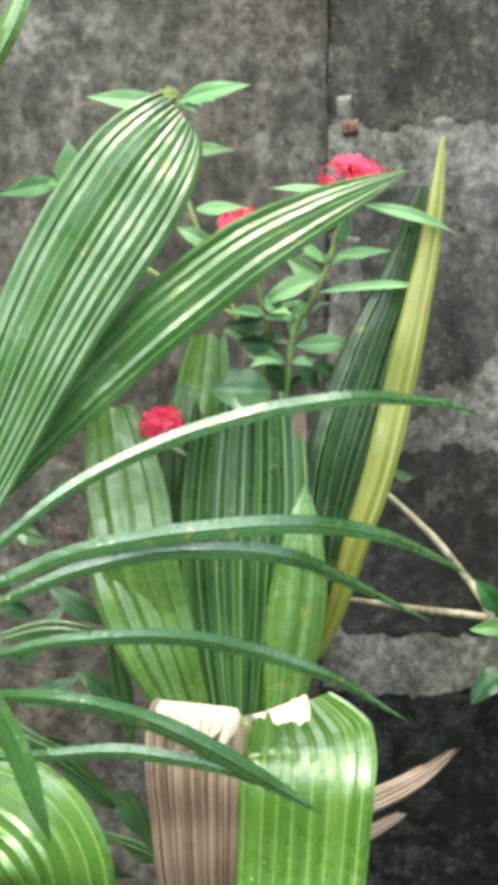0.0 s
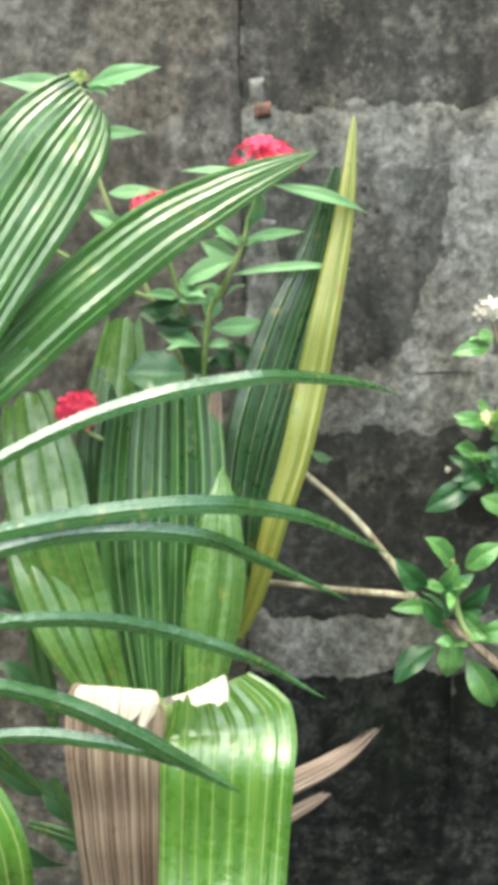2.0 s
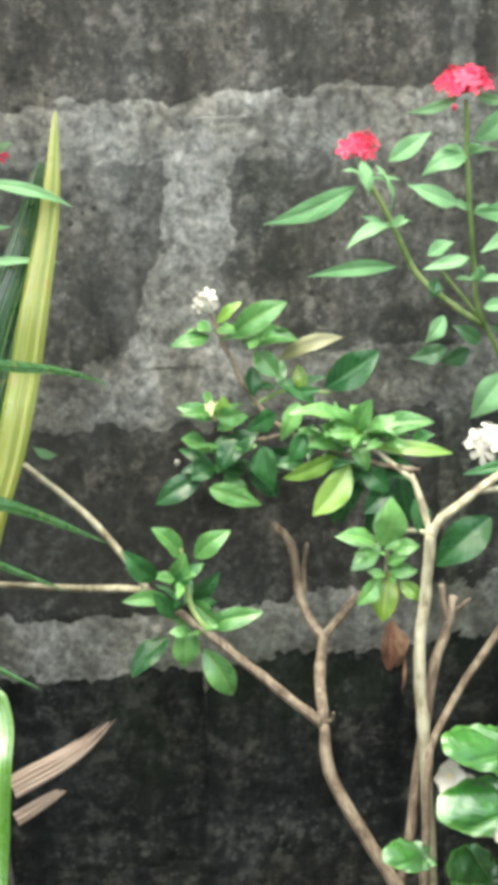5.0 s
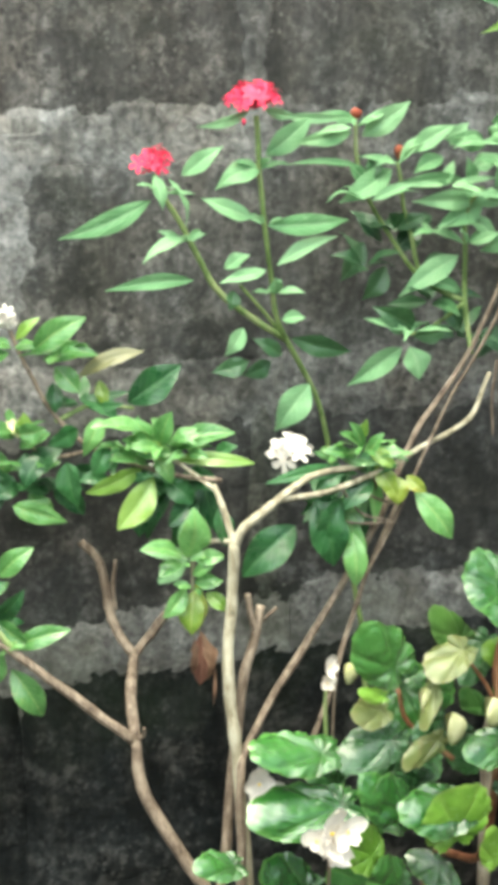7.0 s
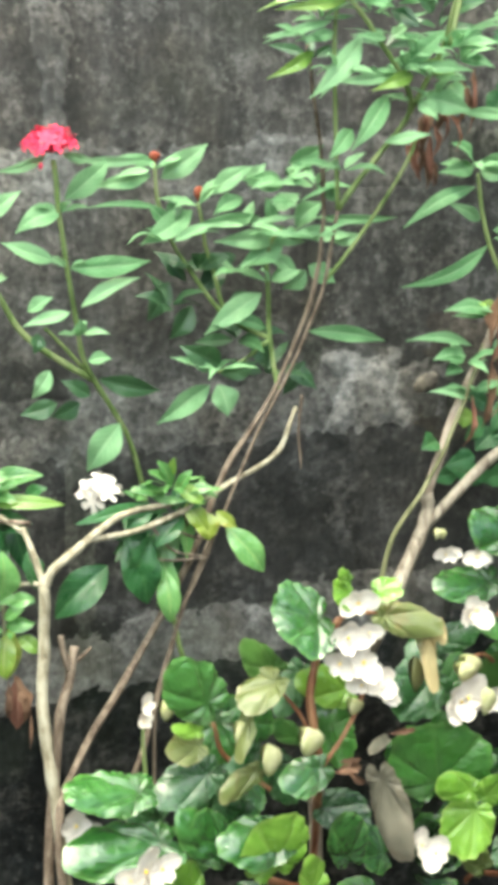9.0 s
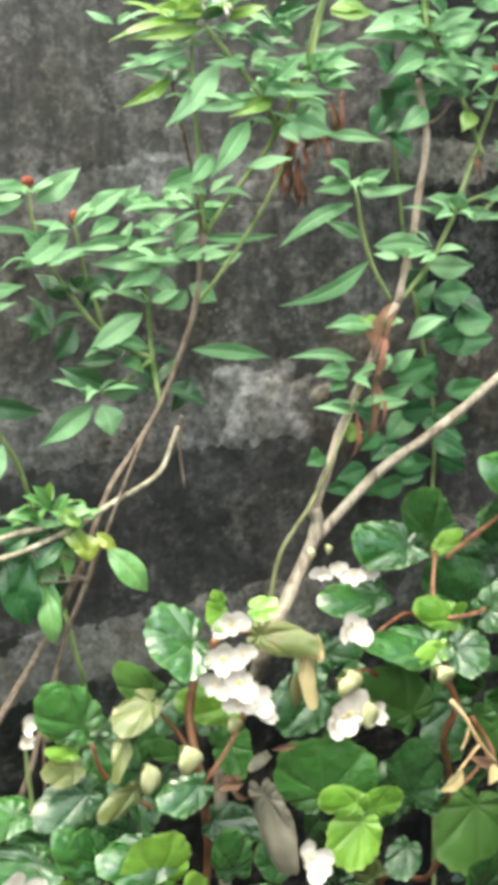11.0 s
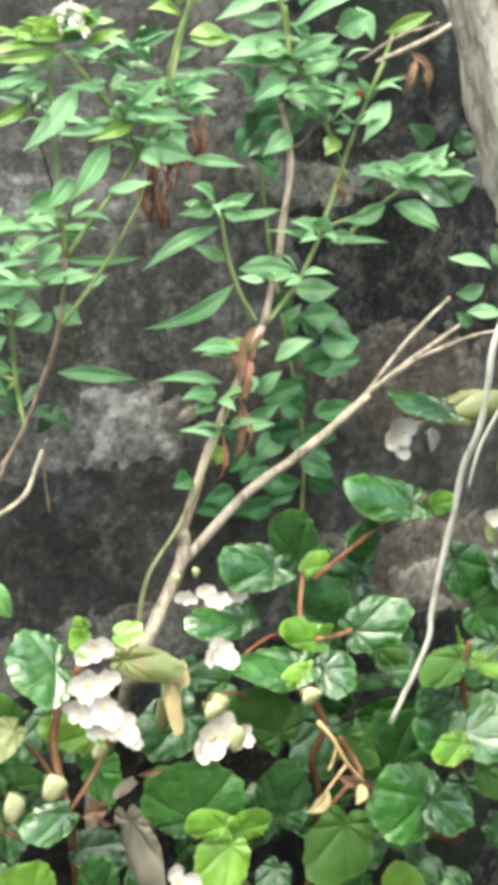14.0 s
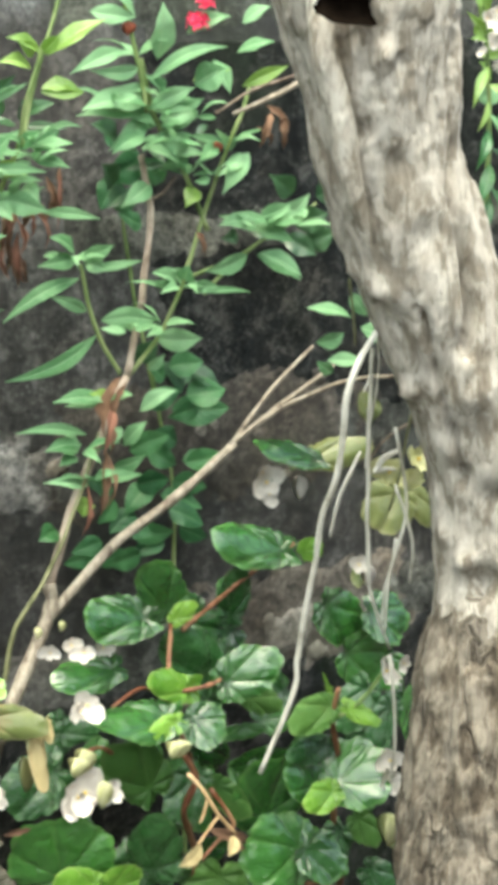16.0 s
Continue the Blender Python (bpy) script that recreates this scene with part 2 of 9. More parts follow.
    nt.links.new(ripple.outputs["Normal"], b.inputs["Coat Normal"])
    b.inputs["Coat Roughness"].default_value = 0.2
    b.inputs["Coat IOR"].default_value = film_ior
    t = nt.nodes.new("ShaderNodeBsdfTranslucent")
    nt.links.new(col, t.inputs["Color"])
    blend = nt.nodes.new("ShaderNodeMixShader")
    blend.inputs[0].default_value = 0.25
    nt.links.new(b.outputs[0], blend.inputs[1])
    nt.links.new(t.outputs[0], blend.inputs[2])
    nt.links.new(blend.outputs[0], nt.nodes["Material Output"].inputs["Surface"])
    return m


def barky(name, dark, mid, light, rough=0.8, stretch=5.0, scale=60.0, depth=0.004):
    """Bark: patches drawn out along the stem, cracks, lichen-pale flakes."""
    m, nt, b = material(name, rough, 0.3)
    p = coords(nt, (1, 1, 1 / stretch))
    f = noise_of(nt, p, scale, 8, 0.7, 0.6)
    patch = noise_of(nt, coords(nt), scale * 0.35, 5, 0.6)
    col = ramp(nt, maths(nt, "ADD", maths(nt, "MULTIPLY", f, 0.6), maths(nt, "MULTIPLY", patch, 0.4)), (0.39, dark), (0.48, mid), (0.58, light))
    nt.links.new(col, b.inputs["Base Color"])
    bump(nt, b, f, 0.9, depth)
    return m


def flaky(name, dark, mid, light, scale=1.0, crack=0.6):
    """Old bark: pale grain in fine upright fibres, long dark cracks, grey and tan patches, flaked relief."""
    m, nt, b = material(name, 0.85, 0.25)
    warp = noise_of(nt, coords(nt), 18 * scale, 3, 0.5)
    p = coords(nt, (1, 1, 0.26))
    shift = nt.nodes.new("ShaderNodeVectorMath")
    shift.operation = "ADD"
    comb = nt.nodes.new("ShaderNodeCombineXYZ")
    for k in range(3):
        nt.links.new(maths(nt, "MULTIPLY", warp, 0.012), comb.inputs[k])
    nt.links.new(p, shift.inputs[0])
    nt.links.new(comb.outputs[0], shift.inputs[1])
    q = shift.outputs[0]
    fibre = noise_of(nt, q, 330 * scale, 6, 0.7)
    long_n = noise_of(nt, q, 95 * scale, 6, 0.65)
    slit = maths(nt, "ABSOLUTE", maths(nt, "SUBTRACT", noise_of(nt, q, 42 * scale, 4, 0.55), 0.5))
    gap = ramp(nt, slit, (0.0, (1, 1, 1)), (0.045, (0, 0, 0)))
    where = ramp(nt, noise_of(nt, coords(nt), 24 * scale, 4, 0.6), (0.44, (0, 0, 0)), (0.58, (crack,) * 3))
    gap = mix(nt, 1.0, gap, where, "MULTIPLY")
    f = maths(nt, "ADD", maths(nt, "MULTIPLY", fibre, 0.45), maths(nt, "MULTIPLY", long_n, 0.55))
    col = ramp(nt, f, (0.33, dark), (0.43, mid), (0.55, light))
    patch = noise_of(nt, coords(nt, (1, 1, 0.42)), 75 * scale, 7, 0.66, 0.25)
    col = mix(nt, 0.9, col, ramp(nt, patch, (0.40, (0.50, 0.46, 0.41)), (0.455, (0.70, 0.67, 0.62)), (0.49, (1.02, 1.01, 0.98)), (0.62, (1.16, 1.15, 1.13))), "MULTIPLY")
    col = mix(nt, gap, col, tuple(v * 0.25 for v in dark))
    nt.links.new(col, b.inputs["Base Color"])
    h = maths(nt, "SUBTRACT", maths(nt, "ADD", maths(nt, "MULTIPLY", f, 0.8), maths(nt, "MULTIPLY", patch, 0.5)), maths(nt, "MULTIPLY", gap, 0.6))
    bump(nt, b, h, 1.0, 0.012)
    return m


pentas_mat = leafy("pentas_leaf", (0.105, 0.255, 0.100), (0.245, 0.435, 0.225), (0.31, 0.49, 0.27), 0.55, 8, 0.7, spots=0.15, spot=(0.33, 0.50, 0.30), coat=0.03, gloss=0.32, trans=0.30)
# darker copy of the pentas leaf: shade in the green of inner, rear leaves
pentas_shaded = leafy("pentas_leaf_shaded", (0.0204, 0.068, 0.0272), (0.0544, 0.136, 0.051), (0.0952, 0.1904, 0.0816), 0.42, 8)
lime_mat = leafy("young_leaf", (0.1346, 0.2693, 0.03366), (0.268, 0.425, 0.095), (0.36, 0.48, 0.165), 0.35, 8)
glossy_mat = leafy("glossy_leaf", (0.052, 0.162, 0.042), (0.145, 0.320, 0.098), (0.27, 0.41, 0.14), 0.30, 7, 0.5, 0.12, coat=0.35, gloss=0.45)
climber_mat = leafy("climber_leaf", (0.020, 0.085, 0.030), (0.070, 0.200, 0.070), (0.14, 0.27, 0.12), 0.45, 7, 0.4, coat=0.10, gloss=0.35)
# the glossy leaf again with shade in its green, for unlit leaves of the tufts
glossy_shaded = leafy("glossy_leaf_shaded", (0.012, 0.055, 0.018), (0.042, 0.140, 0.042), (0.09, 0.21, 0.07), 0.34, 7, 0.4, coat=0.22, gloss=0.4)
yellow_mat = leafy("yellowing_leaf", (0.11, 0.20, 0.022), (0.27, 0.33, 0.045), (0.34, 0.38, 0.13), 0.4, 7, 0.4, 0.5)
brown_mat = leafy("dry_leaf", (0.085, 0.048, 0.032), (0.215, 0.130, 0.085), (0.28, 0.18, 0.12), 0.8, 6, 0.4, 0.6, (0.040, 0.024, 0.018), 1.0, 0.15, 0.2, coat=0.0)
wilted_mat = leafy("wilted_leaf", (0.135, 0.062, 0.044), (0.28, 0.140, 0.100), (0.33, 0.185, 0.13), 0.85, 6, 0.4, 0.6, (0.06, 0.03, 0.02), 1.0, 0.15, 0.25, coat=0.0)
begonia_mat = leafy("begonia_leaf", (0.011, 0.055, 0.010), (0.044, 0.145, 0.026), (0.11, 0.23, 0.055), 0.19, 5, 0.35, crinkle=1.0, gloss=0.5, trans=0.12, coat=0.8, pucker=1.5)
# darker green; on rear leaves it puts the clump's shade into the colour
begonia_dark = leafy("begonia_leaf_dark", (0.008, 0.036, 0.009), (0.026, 0.086, 0.022), (0.06, 0.13, 0.045), 0.26, 5, 0.35, crinkle=0.8, gloss=0.45, trans=0.1, coat=0.4, pucker=1.4)
begonia_matte = leafy("begonia_leaf_underside", (0.035, 0.10, 0.022), (0.085, 0.185, 0.040), (0.15, 0.24, 0.08), 0.45, 5, 0.4, 0.15, (0.15, 0.12, 0.05), crinkle=0.5, gloss=0.3, trans=0.35, coat=0.1, pucker=0.5)
taupe_leaf = leafy("begonia_leaf_withering", (0.085, 0.085, 0.060), (0.20, 0.185, 0.140), (0.24, 0.20, 0.15), 0.55, 5, 0.4, 0.45, (0.14, 0.085, 0.05), crinkle=0.7, gloss=0.25, trans=0.3, coat=0.1, pucker=0.5)
tan_leaf = leafy("papery_bract", (0.30, 0.24, 0.11), (0.52, 0.43, 0.23), (0.55, 0.42, 0.24), 0.6, 5, 0.4, 0.4, (0.30, 0.15, 0.06), crinkle=0.5, gloss=0.3, trans=0.35, coat=0.0)
begonia_pale = leafy("begonia_leaf_pale", (0.085, 0.120, 0.032), (0.18, 0.205, 0.075), (0.25, 0.23, 0.12), 0.35, 5, 0.5, 0.35, (0.22, 0.13, 0.06), crinkle=0.5, gloss=0.4, trans=0.35, coat=0.2, pucker=0.4)
begonia_lime = leafy("begonia_leaf_young", (0.085, 0.22, 0.022), (0.21, 0.39, 0.055), (0.33, 0.46, 0.12), 0.22, 5, 0.4, crinkle=0.5, gloss=0.5, trans=0.3, coat=0.5, pucker=1.2)
brownish_leaf = leafy("olive_leaf", (0.068, 0.0748, 0.034), (0.1632, 0.1632, 0.0748), (0.204, 0.204, 0.1088), 0.5, 6, 0.4, 0.4, (0.136, 0.068, 0.034))
palm_mat = pleat("palm_blade", (0.014, 0.050, 0.010), (0.034, 0.108, 0.020), (0.075, 0.180, 0.045), 0.42, coat=0.8, film_ior=1.85, rib=(0.86, 0.5))
palm_wet = pleat("palm_blade_wet", (0.012, 0.050, 0.013), (0.032, 0.108, 0.026), (0.105, 0.215, 0.075), 0.25, lines=4.0, coat=1.0, film_ior=2.3)
palm_lime = pleat("palm_blade_light", (0.034, 0.095, 0.016), (0.068, 0.155, 0.028), (0.16, 0.25, 0.075), 0.25, lines=9.0, coat=0.6)
# inner blade of the folded leaf: its shade is put into near-black green
palm_shaded = pleat("palm_blade_shaded", (0.0025, 0.013, 0.004), (0.008, 0.034, 0.009), (0.030, 0.090, 0.026), 0.40, lines=11.0, coat=0.5, film_ior=1.8, rib=(0.93, 0.7), rib_col=(0.22, 0.34, 0.16))
palm_gold = pleat("palm_blade_yellowed", (0.085, 0.145, 0.020), (0.175, 0.195, 0.036), (0.29, 0.275, 0.072), 0.45, lines=4.0, coat=0.25, spots=0.6, spot=(0.22, 0.10, 0.03), rib=(0.97, 0.3))
palm_dead = pleat("palm_blade_dead", (0.022, 0.013, 0.009), (0.17, 0.115, 0.082), (0.46, 0.38, 0.30), 0.7, 17.0, 0.5, (0.048, 0.028, 0.016), coat=0.0)
palm_fan = pleat("palm_blade_deep", (0.004, 0.022, 0.005), (0.017, 0.066, 0.012), (0.075, 0.180, 0.040), 0.45, lines=15.0, coat=0.35, rib=(0.90, 0.8), rib_col=(0.26, 0.40, 0.16))
palm_fold = pleat("palm_blade_folded", (0.03784, 0.1049, 0.01118), (0.06192, 0.1531, 0.01806), (0.1247, 0.2279, 0.03956), 0.28, lines=8.0, coat=0.8, rib=(0.965, 0.8), rib_col=(0.2666, 0.344, 0.1204), spots=0.1, film_ior=1.9)
palm_pink = pleat("palm_blade_withered", (0.144, 0.09216, 0.06912), (0.265, 0.1958, 0.1613), (0.3571, 0.288, 0.2419), 0.7, 8.0, 0.4, (0.1152, 0.0576, 0.04608), coat=0.0)
palm_bleached = pleat("palm_blade_bleached", (0.36, 0.304, 0.24), (0.496, 0.448, 0.376), (0.624, 0.592, 0.528), 0.7, 12.0, 0.3, (0.24, 0.176, 0.12), coat=0.0)
twig_mat = barky("pale_twig", (0.1218, 0.1008, 0.0648), (0.2436, 0.216, 0.1512), (0.3722, 0.3456, 0.2664), 0.7, 4, 160, 0.001)
brown_twig = barky("brown_twig", (0.052, 0.036, 0.026), (0.122, 0.092, 0.068), (0.220, 0.176, 0.136), 0.7, 4, 160, 0.001)
green_stem = barky("green_stem", (0.06497, 0.1037, 0.03024), (0.1462, 0.216, 0.06912), (0.2599, 0.311, 0.1382), 0.5, 6, 90, 0.0005)
red_stem = barky("red_stem", (0.075, 0.026, 0.014), (0.165, 0.066, 0.034), (0.27, 0.15, 0.085), 0.4, 6, 90, 0.0005)
trunk_mat = flaky("old_bark", (0.25, 0.215, 0.175), (0.43, 0.39, 0.335), (0.56, 0.525, 0.47), 1.0, 0.25)
pale_bark = flaky("bared_wood", (0.27, 0.23, 0.185), (0.50, 0.45, 0.38), (0.68, 0.64, 0.57), 1.0, 0.2)
dark_bark = flaky("damp_bark", (0.052, 0.043, 0.034), (0.150, 0.127, 0.100), (0.29, 0.257, 0.213), 1.0, 0.6)
hollow_mat = barky("hollow_shade", (0.002, 0.0014, 0.001), (0.005, 0.0035, 0.0025), (0.014, 0.010, 0.007), 1.0, 3, 90, 0.006)
hollow_mat.node_tree.nodes["Principled BSDF"].inputs["Specular IOR Level"].default_value = 0.0
tan_stalk = barky("tan_stalk", (0.24, 0.15, 0.07), (0.40, 0.27, 0.14), (0.50, 0.36, 0.21), 0.5, 5, 120, 0.0004)
bare_stem = barky("bare_stem", (0.20, 0.150, 0.115), (0.37, 0.295, 0.235), (0.50, 0.42, 0.345), 0.7, 4, 160, 0.001)
grey_twig = barky("grey_twig", (0.1087, 0.0864, 0.06705), (0.2258, 0.1901, 0.1467), (0.3514, 0.311, 0.2514), 0.7, 4, 160, 0.001)
olive_twig = barky("olive_twig", (0.075, 0.078, 0.035), (0.15, 0.155, 0.075), (0.25, 0.25, 0.14), 0.6, 5, 120, 0.0008)
root_mat = barky("pale_root", (0.33, 0.315, 0.255), (0.52, 0.50, 0.43), (0.63, 0.61, 0.54), 0.7, 5, 120, 0.001)


def petal_mat(name, a, b_, trans=0.3):
    m, nt, b = material(name, 0.5, 0.3)
    col = ramp(nt, noise_of(nt, coords(nt), 130, 3, 0.6), (0.3, a), (0.7, b_))
    nt.links.new(col, b.inputs["Base Color"])
    t = nt.nodes.new("ShaderNodeBsdfTranslucent")
    nt.links.new(col, t.inputs["Color"])
    blend = nt.nodes.new("ShaderNodeMixShader")
    blend.inputs[0].default_value = trans
    nt.links.new(b.outputs[0], blend.inputs[1])
    nt.links.new(t.outputs[0], blend.inputs[2])
    nt.links.new(blend.outputs[0], nt.nodes["Material Output"].inputs["Surface"])
    return m


red_petal = petal_mat("red_petal", (0.60, 0.02, 0.075), (0.84, 0.08, 0.18))
white_petal = petal_mat("white_petal", (0.54, 0.50, 0.45), (0.71, 0.67, 0.62))
cream_petal = petal_mat("cream_petal", (0.50, 0.52, 0.24), (0.68, 0.67, 0.42))
bud_green = petal_mat("green_buds", (0.16, 0.24, 0.06), (0.34, 0.40, 0.14), 0.1)
red_bud = petal_mat("red_bud", (0.20, 0.04, 0.025), (0.34, 0.10, 0.05), 0.1)


# ---- geometry helpers ----
def finish(name, bm, mat, parent, label="", smooth=True):
    me = bpy.data.meshes.new(name)
    for f in bm.faces:
        f.smooth = smooth
    bm.to_mesh(me)
    bm.free()
    me.materials.append(mat)
    ob = new(name, me)
    if parent:
        ob.parent = parent
    return tagged(ob, label)


part = finish


def thing(name, at, label, category, group="", kind=""):
    ob = new(name)
    ob.location = at
    ob.empty_display_size = 0.02
    tagged(ob, label, category, group, kind)
    bpy.context.view_layer.update()
    return ob


def sink(ob, parent):
    """Keeps a part, built in world places, where it is under its thing."""
    ob.parent = parent
    ob.matrix_parent_inverse = Matrix.Translation(-parent.location) if parent.parent is None else Matrix.Translation(-parent.matrix_world.translation)
    return ob


def smooth_path(pts, steps):
    """A smooth line through the points (Catmull-Rom)."""
    p = [Vector(q) for q in pts]
    if len(p) == 2:
        return [p[0].lerp(p[1], i / steps) for i in range(steps + 1)]
    p = [p[0] * 2 - p[1], *p, p[-1] * 2 - p[-2]]
    out = []
    for i in range(1, len(p) - 2):
        for k in range(steps):
            t = k / steps
            a, b, c, d = p[i - 1:i + 3]
            out.append(0.5 * (2 * b + (c - a) * t + (2 * a - 5 * b + 4 * c - d) * t * t + (3 * b - a - 3 * c + d) * t ** 3))
    return out + [p[-2]]


def tube(bm, line, r0, r1, sides=8, knots=0.0, seed=0.0):
    """A tapering, slightly knotty tube along a line, closed at both ends."""
    rings = []
    n = len(line)
    for i, q in enumerate(line):
        d = (line[min(i + 1, n - 1)] - line[max(i - 1, 0)]).normalized()
        a = d.orthogonal().normalized() if i == 0 else (side - d * side.dot(d)).normalized()
        side = a
        b = d.cross(a)
        r = r0 + (r1 - r0) * i / (n - 1)
        ring = []
        for k in range(sides):
            w = 2 * math.pi * k / sides
            out = a * math.cos(w) + b * math.sin(w)
            rr = r * (1 + knots * noise.noise((q + out * r) * (0.35 / r) + Vector((seed, 0, 0))))
            ring.append(bm.verts.new(q + out * rr))
        rings.append(ring)
    for s, t in zip(rings, rings[1:]):
        for k in range(sides):
            bm.faces.new((s[k], s[(k + 1) % sides], t[(k + 1) % sides], t[k]))
    bm.faces.new(rings[0][::-1])
    bm.faces.new(rings[-1])


def stem(plant, name, mat, r0, r1, *pts, label=""):
    bm = bmesh.new()
    line = smooth_path(pts, 6)
    line = [q + Vector((noise.noise(q * 40), noise.noise(q * 40 + Vector((9, 0, 0))), 0)) * 0.0012 for q in line]
    tube(bm, line, r0, r1, 8, 0.25, len(pts))
    return sink(part(name, bm, mat, None, label), plant)


FACING = {"f": (-0.1, -1.0, 0.35), "u": (-0.05, -0.68, 0.72), "s": (-0.08, -0.82, 0.56), "l": (-0.75, -0.65, 0.35), "r": (0.65, -0.75, 0.35), "d": (0, -0.9, -0.35), "t": (0, -0.45, 0.88), "p": (0.20, -0.88, 0.50), "q": (0.08, -0.92, 0.41), "c": (-0.05, -1.0, 0.05), "z": (0.0, -0.22, 0.97)}
leaf_count = [0]


def leaf(plant, mat, base, tip, width, face="f", arch=0.12, fold=0.25, shape="lance", name="leaf"):
    """A leaf from its base to its tip: a curved, folded, wavy sheet with a pointed outline and a little thickness."""
    leaf_count[0] += 1
    rnd = random.Random(leaf_count[0])
    a, b = Vector(base), Vector(tip)
    along = b - a
    length = along.length
    x = along.normalized()
    n = Vector(FACING[face]).normalized()
    n = (n - x * n.dot(x))
    n = n.normalized() if n.length > 0.05 else x.orthogonal().normalized()
    n = Matrix.Rotation(rnd.uniform(-0.5, 0.5), 3, x) @ n
    s = n.cross(x)
    bm = bmesh.new()
    uvl = bm.loops.layers.uv.new("UVMap")
    nu, nv = 16, 8
    rows, where = [], {}
    droop = arch * length * rnd.uniform(0.75, 1.25)
    wave, bend = rnd.uniform(0, 6), rnd.uniform(-0.06, 0.06) * length
    rough_edge = 3.0 if fold > 0.8 else 1.0
    crease, curl = fold * rnd.uniform(0.2, 1.3), rnd.uniform(-0.2, 0.6)
    for i in range(nu + 1):
        u = i / nu
        if shape == "lance":
            w = 0.90 * math.sin(math.pi * min(1, u ** 0.82)) ** 1.12
        elif shape == "ovate":
            w = math.sin(math.pi * u ** 0.76) ** 0.85 * (1 - 0.1 * u)
        elif shape == "oval":
            w = math.sin(math.pi * u ** 0.95) ** 0.82
        elif shape == "obovate":
            w = math.sin(math.pi * u ** 1.35) ** 0.72
        elif shape == "thin":
            w = math.sin(math.pi * u ** 0.8) ** 0.7
        else:
            w = math.sin(math.pi * u) ** 0.45 * (1 - 0.1 * u)
        if rough_edge > 1:
            w *= 0.75 + 0.6 * noise.noise(Vector((u * 6, wave, 3)))
        w = max(w, 0.035) * width * 0.5
        row = []
        for j in range(nv + 1):
            v = j / nv * 2 - 1
            h = droop * math.sin(math.pi * u * 0.9) + abs(v) ** 1.4 * crease * w - curl * length * max(0, u - 0.55) ** 2
            h += 0.10 * rough_edge * w * math.sin(u * 13 + wave + (2 if v > 0 else 0)) * v * v
            h += 0.07 * w * abs(math.sin((u - 0.28 * abs(v)) * 22)) * math.sin(math.pi * abs(v)) - 0.10 * w * max(0.0, 1 - 4 * abs(v))
            h += 0.08 * rough_edge ** 2 * w * noise.noise(Vector((u * 4, v * 1.5, wave * 9)))
            q = a + x * (u * length) + s * (v * w + bend * math.sin(math.pi * u)) + n * h
            vert = bm.verts.new(q)
            where[vert] = (u, j / nv)
            row.append(vert)
        rows.append(row)
    for r, t in zip(rows, rows[1:]):
        for j in range(nv):
            f = bm.faces.new((r[j], r[j + 1], t[j + 1], t[j]))
            for lp in f.loops:
                lp[uvl].uv = where[lp.vert]
    return sink(part(name, bm, mat, None), plant)


